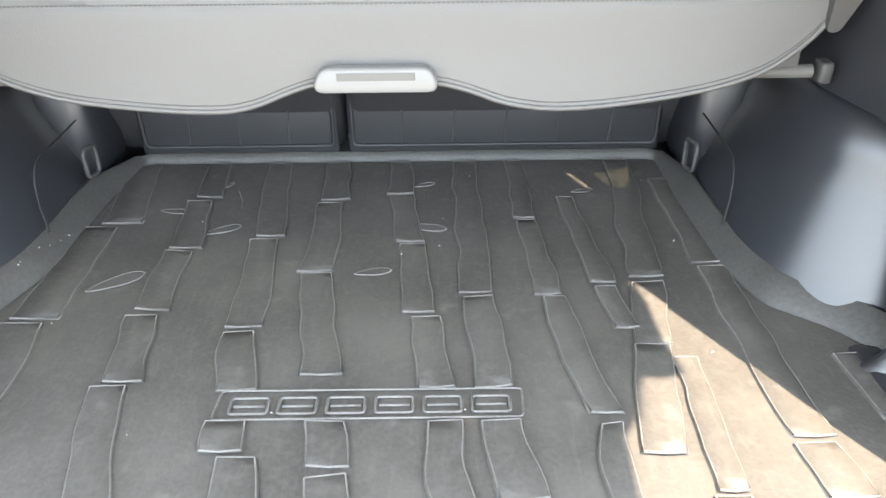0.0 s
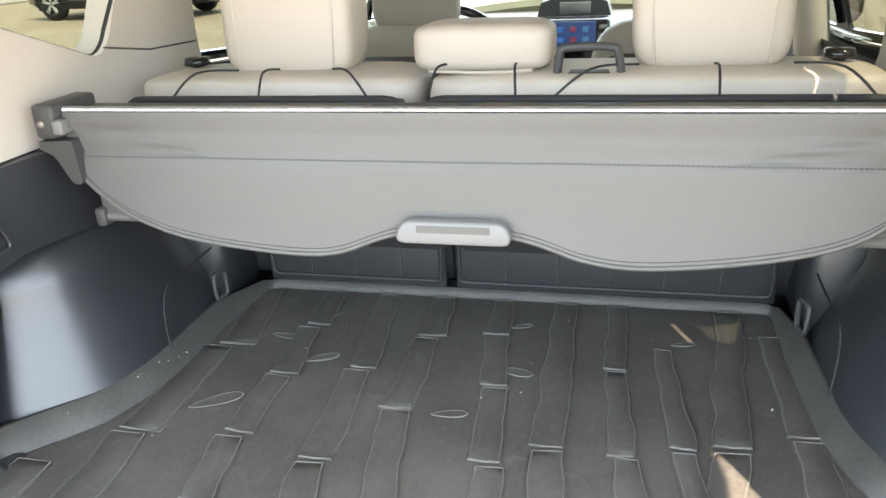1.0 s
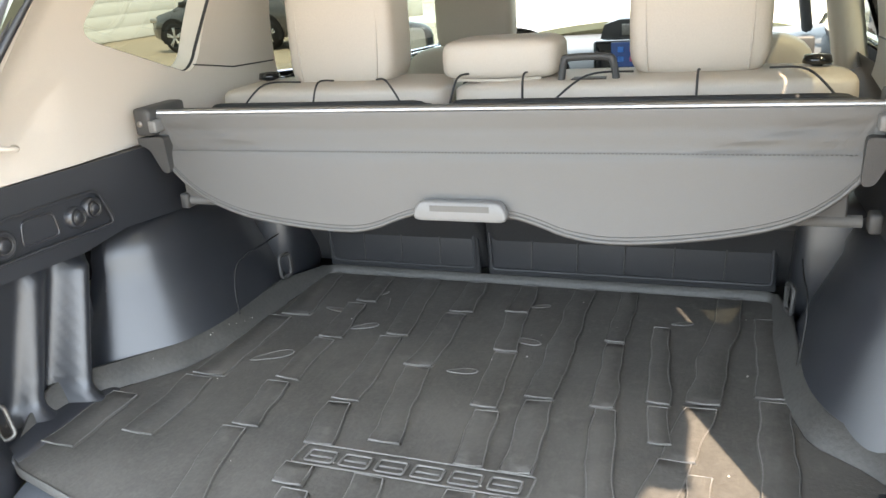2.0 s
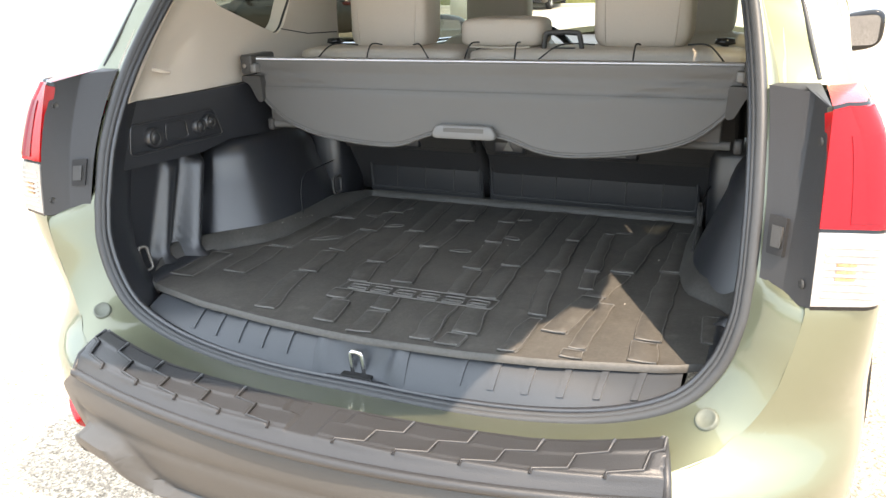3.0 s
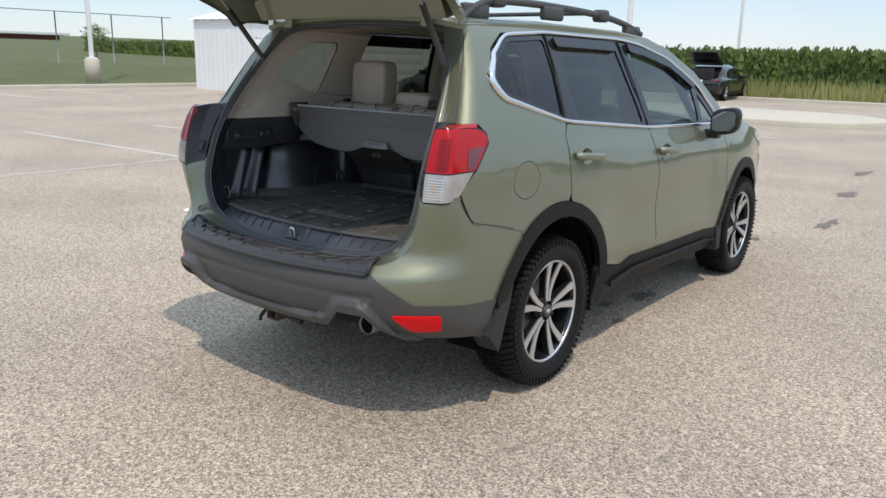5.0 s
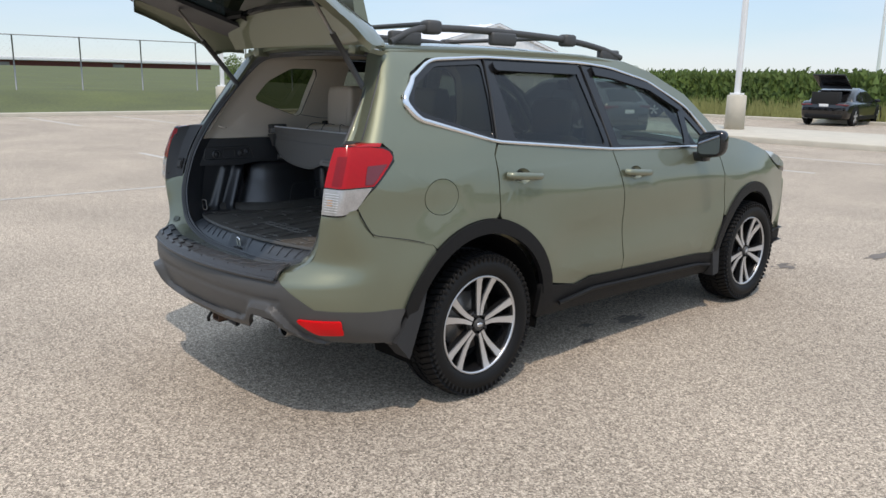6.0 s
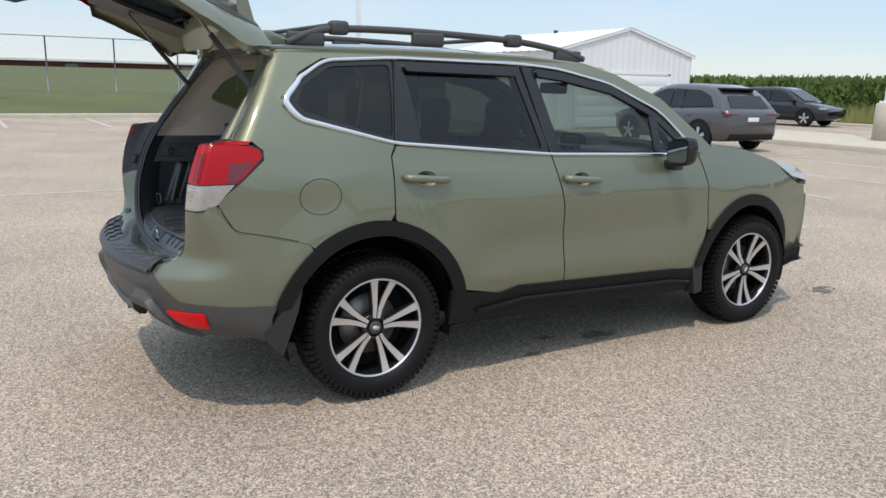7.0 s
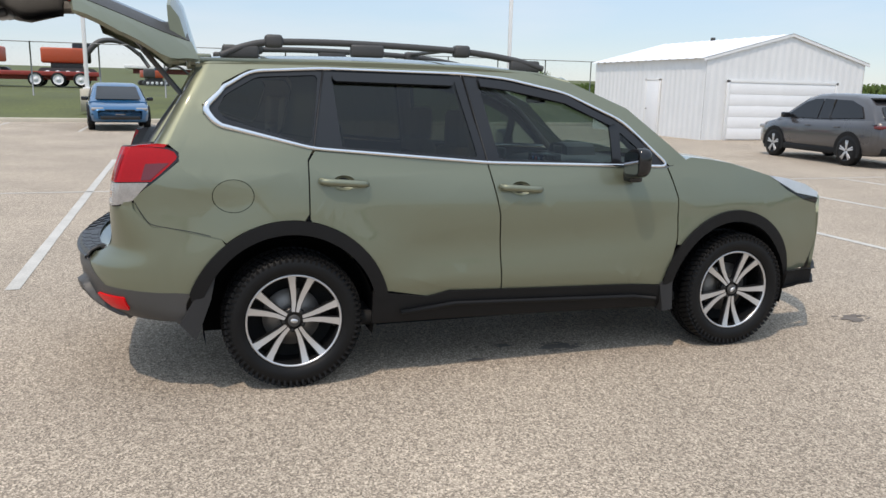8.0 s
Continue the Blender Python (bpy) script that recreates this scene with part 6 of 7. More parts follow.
def side_trim(s):
    """Black lower trim of one side: band with the switch panel, pocket, wheel housing."""
    def put(name, bm, mat, parent, label=""):
        return part(name, bm if s < 0 else mirror(bm), mat, parent, label)
    # band above the pocket, leaning a little
    def band(y, z):
        return (-(0.675 - 0.055 * min(1, max(0, (y - 0.28) / 0.5)) + 0.02 * (z - 1.16)), y, z)
    band_poly = [(0.295, 1.03), (0.33, 1.02), (0.56, 1.015), (0.66, 1.03), (0.86, 1.02), (1.10, 1.0), (1.10, 1.165), (0.80, 1.162), (0.45, 1.163), (0.40, 1.165), (0.365, 1.165)]
    hole = rounded([(0.352, 1.048), (0.640, 1.048), (0.615, 1.116), (0.365, 1.116)], 0.015)
    tr = put("side_trim", sheet(band_poly, [hole] if s < 0 else [], band, 0.05, 0.025), BLACKPL, car, "black plastic cargo side trim")
    # rear return beside the seal, down to the sill
    zs = (1.167, 1.10, 1.03, 0.96, 0.90, 0.85, 0.80, 0.765, 0.735)
    put("trim_return", loft([[Vector((-max(xf(z), 0.52), loop_y(z) + dy, z)) for z in zs] for dy, xf in ((0.135, lambda z: 0.700 - 0.3 * max(0, 0.80 - z)), (0.110, lambda z: loop_x(z) + 0.022), (0.070, lambda z: loop_x(z) + 0.004), (0.030, lambda z: loop_x(z) - 0.006), (0.008, lambda z: loop_x(z) - 0.010))], False), BLACKPL, tr)
    # pocket back and floor ledge with the two ridges
    def pocket(y, z):
        k = min(1, max(0, (z - 0.78) / 0.22))
        x = 0.700 - 0.012 * k
        for c0, c1, a0, a1, w in ((0.415, 0.484, 0.034, 0.016, 0.017), (0.488, 0.560, 0.072, 0.046, 0.020)):
            c = c0 + (c1 - c0) * k
            q = (y - c) / (w if y < c else w * 1.7)
            x -= (a0 + (a1 - a0) * k) * math.exp(-abs(q) ** 2.6) * min(1, max(0.0, (1.022 - z) / 0.03))
        x -= 0.050 * max(0, min(1, (0.80 - z) / 0.04)) ** 2
        return (-x, y, z)
    put("pocket", sheet([(0.300, 0.752), (0.60, 0.752), (0.60, 1.03), (0.315, 1.03), (0.302, 0.9)], [], pocket, 0.0085), BLACKPL, tr, "moulded pocket with two upright ribs")
    put("pocket_ledge", (lambda b: (box(b, -0.70, -0.60, 0.30, 0.54, 0.735, 0.772, 0.012), b)[1])(bmesh.new()), BLACKPL, tr)
    # wheel housing: a tall box with broad rounded corners, standing on the floor
    plan = curve([(-0.715, 0.552, 0), (-0.665, 0.548, 0), (-0.628, 0.560, 0), (-0.580, 0.596, 0), (-0.542, 0.640, 0), (-0.520, 0.694, 0), (-0.509, 0.755, 0), (-0.507, 0.83, 0), (-0.509, 0.90, 0), (-0.512, 0.96, 0), (-0.527, 1.03, 0), (-0.548, 1.10, 0)], 4)
    rows = []
    for t in range(15):
        row = []
        for k, p in enumerate(plan):
            d = (plan[min(k + 1, len(plan) - 1)] - plan[max(k - 1, 0)]).normalized()
            nin = Vector((-d.y, d.x, 0))
            top = 1.030 - 0.05 * max(0, (p.y - 0.85) / 0.25) ** 2
            if t < 6:
                inset, z = 0.078 * t / 6, 0.755 + (top - 0.080 - 0.755) * t / 6
            elif t < 13:
                a = (t - 6) / 6 * math.pi / 2
                inset, z = 0.078 + 0.070 * (1 - math.cos(a)), top - 0.080 + 0.080 * math.sin(a)
            else:
                inset, z = 0.148 + 0.045 * (t - 12), top + 0.006 * (t - 12)
            q = p + nin * inset
            row.append(Vector((max(q.x, -0.715), q.y, z)))
        rows.append(row)
    bm = loft(rows, False)
    bmesh.ops.recalc_face_normals(bm, faces=bm.faces[:])
    put("wheel_housing", bm, BLACKPL, tr, "black plastic wheel housing cover")
    put("housing_panel_line", tube(bmesh.new(), curve([(-0.522, 0.80, 0.80), (-0.529, 0.81, 0.86), (-0.532, 0.84, 0.900), (-0.531, 0.92, 0.905), (-0.534, 1.00, 0.905)], 4), 0.0018, 5), RUBBER, tr)
    # lashing loops
    put("lashing_eye", tube(bmesh.new(), rounded([(-0.520, 0.965, 0.812), (-0.512, 0.995, 0.812), (-0.513, 0.998, 0.862), (-0.522, 0.968, 0.862)], 0.01, 3), 0.0045, 6, True), GREYPL, tr, "folding lashing eye")
    put("lashing_eye", tube(bmesh.new(), rounded([(-0.655, 0.330, 0.78), (-0.650, 0.352, 0.78), (-0.662, 0.352, 0.835), (-0.668, 0.330, 0.835)], 0.010, 3), 0.004, 6, True), STEEL, tr, "steel lashing eye")
    # seat latch bulge beside the seat
    put("bulge", (lambda b: (box(b, -0.70, -0.525, 1.02, 1.18, 0.76, 1.0, 0.03), b)[1])(bmesh.new()), BLACKPL, tr)
    if s < 0:
        # switch panel with two release knobs, a socket and a blank
        pn = part("switch_panel", sheet(hole, [], lambda y, z: Vector(band(y, z)) + Vector((-0.006, 0, 0)), 0.05), BLACKPL, tr, "recessed switch panel")
        part("panel_rim", tube(bmesh.new(), [Vector(band(y, z)) + Vector((0.001, 0, 0)) for y, z in hole], 0.003, 6, True), BLACKPL, pn)
        part("blank_cover", tube(bmesh.new(), [Vector(band(y, z)) + Vector((-0.004, 0, 0)) for y, z in rounded([(0.462, 1.062), (0.532, 1.060), (0.528, 1.102), (0.468, 1.103)], 0.012)], 0.0022, 5, True), BLACKPL, pn)
        for y, z, r in ((0.425, 1.078, 0.021), (0.565, 1.080, 0.017), (0.600, 1.086, 0.017)):
            p = Vector(band(y, z))
            k = part("release_knob", lathe(bmesh.new(), [(-0.012, r * 1.15), (0.006, r * 1.12), (0.008, r * 0.9), (0.0, r * 0.7), (0.008, r * 0.55), (0.010, r * 0.35), (0.010, 0.0001)], 24, Matrix.Translation(p), False), BLACKPL, pn, "round release knob")
            part("knob_ring", lathe(bmesh.new(), [(0.006, r * 0.75), (0.010, r * 0.70), (0.006, r * 0.62)], 24, Matrix.Translation(p), False), GREYPL, k)
    else:
        for y, z in ((0.40, 1.06), (0.43, 0.98)):
            p = Vector(band(y, z))
            p.x = -p.x
            part("trim_clip", lathe(bmesh.new(), [(-0.010, 0.022), (0.006, 0.020), (0.002, 0.013), (0.010, 0.008), (0.010, 0.0001)], 20, Matrix.Translation(p) @ pose(0, 0, 0, 0, 0, 180), False), GREYPL, tr, "round trim clip")
    # upper beige trim with the quarter window's opening
    def upper(y, z):
        x = spline([(1.14, 0.640), (1.20, 0.655), (1.27, 0.652), (1.40, 0.622), (1.5, 0.575), (1.6, 0.50)], z)
        x += 0.03 * math.exp(-((z - 1.17) / 0.03) ** 2) * max(0, min(1, (0.6 - y) / 0.3))
        x += 0.015 * math.exp(-((y - 0.50) / 0.085) ** 4 - ((z - 1.235 - 0.35 * (y - 0.50)) / 0.036) ** 4)
        k = max(0, min(1, (loop_y(z) + 0.10 - y) / 0.09))
        return (-(x + (loop_x(z) - 0.018 - x) * k * k * (3 - 2 * k)), y, z)
    poly = [(0.352, 1.168), (0.45, 1.165), (0.80, 1.164), (1.06, 1.17), (1.30, 1.18), (1.24, 1.40), (1.23, 1.585), (0.625, 1.60), (0.570, 1.52), (0.512, 1.40), (0.420, 1.26)]
    qh = rounded([(0.655, 1.385), (0.675, 1.362), (0.945, 1.270), (0.975, 1.292), (1.035, 1.50), (1.01, 1.545), (0.84, 1.545), (0.72, 1.475)], 0.02)
    up = put("upper_trim", sheet(poly, [qh], upper, 0.02, 0.05), BEIGE, car, "beige plastic upper cargo trim")
    put("window_gasket", tube(bmesh.new(), [Vector(upper(y, z)) + Vector((-0.012, 0, 0)) for y, z in qh], 0.004, 6, True), RUBBER, up)
    put("pillar_joint", tube(bmesh.new(), [Vector(upper(y, z)) + Vector((0.001, 0, 0)) for y, z in ((0.96, 1.285), (1.10, 1.262), (1.27, 1.255))], 0.0016, 5), GREYPL, up)
    put("coat_hook", tube(bmesh.new(), curve([(-0.645, 0.44, 1.232), (-0.628, 0.445, 1.228), (-0.626, 0.47, 1.222), (-0.645, 0.48, 1.222)], 4), 0.0045, 8), BEIGE, up, "moulded beige hook")
    # window post between the cargo bay and the rear door, door trims, centre post
    put("door_trim", sheet([(1.47, 0.40), (3.1, 0.40), (3.1, 1.10), (1.30, 1.165), (1.30, 0.90), (1.44, 0.72)], [], lambda y, z: (-(side_x(y, z) - 0.085 - 0.02 * (1.1 - z)), y, z), 0.15), GREYPL, car, "dark door trim")
    put("centre_post", tube(bmesh.new(), [(-0.70, 2.03, 1.10), (-0.655, 1.99, 1.35), (-0.56, 1.94, 1.58)], 0.045, 8), BEIGE, car, "beige centre post trim")
    put("front_post", tube(bmesh.new(), [(-0.66, 3.12, 1.10), (-0.60, 2.82, 1.38), (-0.53, 2.5, 1.56)], 0.022, 8), GREYPL, car, "dark windscreen post trim")


side_trim(-1)
side_trim(1)
part("headliner", sheet([(-0.53, 0.62), (0.53, 0.62), (0.53, 2.6), (0, 2.68), (-0.53, 2.6)], [], lambda x, y: (x, y, roof(x, y)[2] - 0.045), 0.12, 0, flip=True), BEIGE, car, "beige headliner")

# ---- rear seat, front seats, dashboard ----
def cushion(dims, r, mat, name, parent, label="", lean=0.0, m=Matrix.Identity(4)):
    bm = bmesh.new()
    x0, x1, y0, y1, z0, z1 = dims
    vs = bmesh.ops.create_uvsphere(bm, u_segments=28, v_segments=18, radius=1)["verts"]
    for v in vs:
        q = [math.copysign(abs(c) ** r, c) for c in v.co]
        z = (z0 + z1) / 2 + (z1 - z0) / 2 * q[2]
        v.co = m @ Vector(((x0 + x1) / 2 + (x1 - x0) / 2 * q[0], (y0 + y1) / 2 + (y1 - y0) / 2 * q[1] + lean * (z - z0), z))
    return part(name, bm, mat, parent, label, split=80)


def seat_y(z):
    return 0.917 + 0.62 * (1.20 - z)


rear_seat = {}
for x0, x1, key in ((-0.595, -0.098, "small"), (-0.086, 0.595, "large")):
    bm = bmesh.new()
    box(bm, x0, x1, 0.0, 0.13, 0.77, 1.175, 0.02)
    for v in bm.verts:
        v.co.y += seat_y(v.co.z)
    back = part("rear_seat_back", bm, CARPET, car, "black carpeted rear seat back")
    rear_seat[key] = back
    cushion((x0, x1, seat_y(1.19) + 0.010, seat_y(1.19) + 0.20, 1.165, 1.236), 0.36, LEATHER, "seat_top", back, "beige leather seat top")
    part("back_edge", tube(bmesh.new(), rounded([(x0 + 0.012, seat_y(1.206) - 0.014, 1.207), (x1 - 0.012, seat_y(1.206) - 0.014, 1.207), (x1 - 0.012, seat_y(0.95) - 0.008, 0.95), (x0 + 0.012, seat_y(0.95) - 0.008, 0.95)], 0.03, 4), 0.007, 8, True), RUBBER, back, "black rubber edge of the seat-back protector")
    bm = bmesh.new()
    box(bm, x0 + 0.012, x1 - 0.012, -0.016, 0.006, 0.935, 1.206, 0.004)
    for v in bm.verts:
        v.co.y += seat_y(v.co.z)
    part("back_panel", bm, GREYPL, back, "black seat-back panel")
# lower flaps behind the mat
FLAPM = material("black rubber seat-back flap", (0.030, 0.031, 0.034), 0.5, 0, 0.15, 6, 400, 0.3)
for x0, x1 in ((-0.482, -0.108), (-0.088, 0.502)):
    bm = bmesh.new()
    box(bm, x0, x1, -0.014, 0.0, 0.785, 0.914, 0.004)
    for v in bm.verts:
        v.co.y += 1.140 - 0.05 * (v.co.z - 0.80)
    fl = part("seat_flap", bm, FLAPM, car, "black rubber seat-back flap")
    part("flap_rim", tube(bmesh.new(), rounded([(x0 + 0.008, 1.125, 0.80), (x1 - 0.008, 1.125, 0.80), (x1 - 0.008, 1.119, 0.906), (x0 + 0.008, 1.119, 0.906)], 0.012, 3), 0.0045, 6, True), FLAPM, fl)
    n = int((x1 - x0) / 0.085)
    for k in range(1, n):
        x = x0 + (x1 - x0) * k / n
        tubed("flap_groove", [(x, 1.1245, 0.804), (x + 0.006, 1.120, 0.900)], 0.0018, GREYPL, fl, seg=5)
for x in (-0.315, 0.0, 0.305):
    an = boxed("tether_anchor", (x - 0.045, x + 0.045, seat_y(0.97) - 0.02, seat_y(0.97) + 0.01, 0.945, 0.995), BLACKPL, car, 0.008, "black child-seat anchor cover")
    bm = bmesh.new()
    extruded(bm, [(-0.014, 0.955), (0.014, 0.955), (0, 0.982)], lambda a, b, d: (x + a, seat_y(0.97) - 0.021 - d, b), 0.002)
    part("anchor_mark", bm, HGREY, an)
# headrests
for x0, x1, z0, z1, yc, key in ((-0.456, -0.220, 1.222, 1.455, 1.065, "small"), (0.228, 0.462, 1.228, 1.455, 1.065, "large"), (-0.112, 0.112, 1.234, 1.308, 1.03, "large")):
    h = cushion((x0, x1, yc - 0.065, yc + 0.06, z0, z1), 0.32 if z1 > 1.4 else 0.40, LEATHER, "headrest", rear_seat[key], "beige leather headrest", 0.05)
    xm = (x0 + x1) / 2
    for dx in (-0.06, 0.06):
        tubed("headrest_post", [(xm + dx, yc, 1.20), (xm + dx, yc + 0.005, z0 + 0.03)], 0.0065, CHROME, rear_seat[key])
        boxed("post_guide", (xm + dx - 0.022, xm + dx + 0.022, yc - 0.02, yc + 0.02, 1.215, 1.228), RUBBER, rear_seat[key], 0.005)
    if z1 > 1.4:
        tubed("headrest_seam", curve([(x0 + 0.035, yc - 0.064, z0 + 0.012), (x0 + 0.03, yc - 0.058, z0 + 0.10), (x0 + 0.032, yc - 0.05, z1 - 0.03)], 5), 0.0018, LEATHER, h, seg=5)
        tubed("headrest_seam", curve([(x1 - 0.035, yc - 0.064, z0 + 0.012), (x1 - 0.03, yc - 0.058, z0 + 0.10), (x1 - 0.032, yc - 0.05, z1 - 0.03)], 5), 0.0018, LEATHER, h, seg=5)
    tubed("headrest_welt", curve([(x0 + 0.03, yc - 0.060, z0 + 0.004), (xm, yc - 0.066, z0 + 0.002), (x1 - 0.03, yc - 0.060, z0 + 0.004)], 6), 0.003, LEATHER, h, seg=6)
# elastic cords of the seat-back protector
for a, b in (((-0.50, 1.178), (-0.42, 1.225)), ((-0.345, 1.178), (-0.345, 1.226)), ((-0.16, 1.178), (-0.25, 1.226)), ((-0.068, 1.178), (-0.05, 1.232)), ((0.065, 1.178), (0.055, 1.232)), ((0.115, 1.178), (0.24, 1.228)), ((0.35, 1.178), (0.35, 1.228)), ((0.555, 1.178), (0.46, 1.228))):
    p, q = Vector((a[0], seat_y(1.205) - 0.018, a[1] + 0.028)), Vector((b[0], 0.99, b[1] + 0.014))
    tubed("elastic_cord", curve([p, p.lerp(q, 0.45) + Vector((0, -0.012, 0.024)), q], 6), 0.002, RUBBER, rear_seat["small"] if a[0] < -0.09 else rear_seat["large"], seg=6)
lp = part("belt_guide", tube(bmesh.new(), curve([(0.118, 0.965, 1.215), (0.124, 0.962, 1.262), (0.135, 0.962, 1.272), (0.198, 0.962, 1.272), (0.210, 0.962, 1.262), (0.217, 0.965, 1.215)], 5), 0.0065, 8), GREYPL, rear_seat["large"], "grey plastic belt guide")
boxed("guide_base", (0.135, 0.200, 0.955, 0.99, 1.212, 1.236), GREYPL, rear_seat["large"], 0.004)
for s in (-1, 1):
    part("release_button", lathe(bmesh.new(), [(0, 0.010), (0.02, 0.009), (0.024, 0.024), (0.036, 0.021), (0.038, 0.0001)], 20, pose(s * 0.535, 1.06, 1.215, 0, -90, 0), False), GLOSSBLK, rear_seat["small" if s < 0 else "large"])
boxed("rear_bench", (-0.50, 0.50, 1.30, 1.80, 0.42, 0.70), LEATHER, car, 0.08, "beige leather rear bench")

for s in (-1, 1):
    x = s * 0.37
    fs = cushion((x - 0.25, x + 0.25, 1.98, 2.13, 0.62, 1.20), 0.42, LEATHER, "front_seat_back", car, "beige leather front seat", -0.10)
    cushion((x - 0.235, x + 0.235, 1.955, 2.02, 0.60, 1.12), 0.30, BLACKPL, "seat_back_cover", fs, "dark seat-back pocket", -0.06)
    cushion((x - 0.125, x + 0.125, 1.965, 2.065, 1.185, 1.40), 0.36, LEATHER, "headrest", fs, "beige leather headrest", 0.02)
    for dx in (-0.06, 0.06):
        tubed("headrest_post", [(x + dx, 2.02, 1.13), (x + dx, 2.02, 1.20)], 0.007, CHROME, fs)
    cushion((x - 0.25, x + 0.25, 2.05, 2.62, 0.42, 0.62), 0.40, LEATHER, "seat_cushion", fs)
bm = bmesh.new()
extruded(bm, [(2.72, 0.55), (2.74, 0.98), (2.80, 1.045), (3.05, 1.075), (3.38, 1.09), (3.40, 0.6)], lambda a, b, d: (-0.74 + d, a, b), 1.48, 0)
dash = part("dashboard", bm, material("dark dashboard", (0.06, 0.065, 0.07), 0.6, 0, 0.1, 5, 300, 0.2), car, "dark soft dashboard")
boxed("dash_pad", (-0.70, 0.70, 2.70, 2.76, 0.90, 0.98), LEATHER, dash, 0.02)
hood = bmesh.new()
extruded(hood, [(-0.115, 1.120), (0.160, 1.120), (0.145, 1.172), (0.09, 1.190), (-0.04, 1.190), (-0.10, 1.172)], lambda a, b, d: (a, 2.84 + d, b), 0.20, 0)
part("display_hood", hood, GREYPL, dash, "hooded upper display")
boxed("upper_display", (-0.03, 0.085, 2.832, 2.842, 1.128, 1.172), STEEL, dash, 0.003)
boxed("centre_stack", (-0.12, 0.16, 2.69, 2.80, 0.86, 1.125), GLOSSBLK, dash, 0.012)
scr = bpy.data.materials.new("lit screen")
scr.use_nodes = True
scr.node_tree.nodes["Principled BSDF"].inputs["Base Color"].default_value = (0.004, 0.012, 0.04, 1)
scr.node_tree.nodes["Principled BSDF"].inputs["Emission Color"].default_value = (0.02, 0.07, 0.25, 1)
scr.node_tree.nodes["Principled BSDF"].inputs["Emission Strength"].default_value = 0.07
touch = boxed("touch_screen", (-0.05, 0.112, 2.682, 2.692, 1.025, 1.118), scr, dash, 0.002, "lit blue touch screen")
for k in range(6):
    icon = material("screen icon", ((0.05, 0.25, 0.7), (0.5, 0.08, 0.15), (0.1, 0.35, 0.6))[k % 3], 0.3)
    boxed("icon", (-0.025 + 0.045 * (k % 3), -0.003 + 0.045 * (k % 3), 2.679, 2.683, 1.045 + 0.036 * (k // 3), 1.065 + 0.036 * (k // 3)), icon, touch, 0.002)
for k in range(3):
    boxed("air_vent", (0.122, 0.152, 2.683, 2.70, 1.03 + 0.03 * k, 1.045 + 0.03 * k), STEEL, dash, 0.003)
for s in (-1, 1):
    boxed("corner_vent", (s * 0.60 - 0.06, s * 0.60 + 0.06, 2.69, 2.72, 0.99, 1.112), GREYPL, dash, 0.01)
ring = [Vector((-0.37 + 0.18 * math.cos(t), 2.52 - 0.075 * math.sin(t), 1.03 + 0.165 * math.sin(t))) for t in [i * math.pi / 18 for i in range(36)]]
sw = part("steering_wheel", tube(bmesh.new(), ring, 0.016, 8, True), GLOSSBLK, car, "black steering wheel")
boxed("wheel_hub", (-0.45, -0.29, 2.51, 2.60, 0.98, 1.06), GREYPL, sw, 0.02)
boxed("interior_mirror", (-0.13, 0.13, 2.66, 2.69, 1.44, 1.51), GLOSSBLK, car, 0.015, "interior mirror")

# ---- cargo cover: rolled housing with its hanging flap ----
cc = tagged(empty("cargo_cover", pose(0, 0.75, 1.2)), "grey vinyl roller cargo cover with a scalloped flap and pull handle", "cargo cover")


def cpart(name, bm, mat, label="", parent=cc):
    for v in bm.verts:
        v.co -= Vector((0, 0.75, 1.2))
    return part(name, bm, mat, parent, label)


BARM = material("satin aluminium bar", (0.5, 0.5, 0.51), 0.35, 0.9)
THREAD = material("grey sewing thread", (0.085, 0.083, 0.08), 0.8)
LOWER_EDGE = [(-0.578, 1.128), (-0.545, 1.098), (-0.50, 1.070), (-0.42, 1.042), (-0.32, 1.028), (-0.22, 1.022), (-0.165, 1.028), (-0.115, 1.046), (-0.07, 1.058), (0.0, 1.060), (0.078, 1.058), (0.125, 1.047), (0.175, 1.030), (0.24, 1.022), (0.33, 1.028), (0.43, 1.044), (0.50, 1.066), (0.548, 1.098), (0.578, 1.130)]


def flap(x, z):
    k = 0.006 * (math.exp(-((z - 1.166) / 0.009) ** 2) + math.exp(-((z - 1.192) / 0.009) ** 2))
    sag = 0.003 * noise.noise(Vector((x * 5, z * 9, 1.7)))
    return (x * (0.978 if x < 0 else 1), 0.742 - 0.10 * (1.222 - z) + k + sag, z)


edge3 = curve([(x, z, 0) for x, z in LOWER_EDGE], 3)
outline = [(p.x, p.y) for p in edge3] + [(0.598, 1.16), (0.598, 1.222), (-0.598, 1.222), (-0.598, 1.16)]
cpart("flap", sheet(outline, [], flap, 0.012, 0.004), COVER, "grey vinyl flap")
cpart("piping", tube(bmesh.new(), [flap(p.x, p.y) for p in edge3], 0.0038, 6), COVER)
cpart("stitching", tube(bmesh.new(), [Vector(flap(p.x, p.y + 0.008)) + Vector((0, -0.0004, 0)) for p in edge3], 0.0008, 4), THREAD)
bm = bmesh.new()
for k in range(190):
    x = -0.57 + 1.14 * k / 190
    p = Vector(flap(x, 1.157))
    box(bm, p.x, p.x + 0.0034, p.y - 0.0012, p.y, p.z - 0.0008, p.z + 0.0008)
tagged(cpart("stitch_row", bm, THREAD), kind="stuff")
cpart("front_bar", tube(bmesh.new(), [(x, 0.752, 1.224) for x in (-0.586, -0.2, 0.2, 0.60)], 0.0055, 8), BARM, "bright front bar")
bm = bmesh.new()
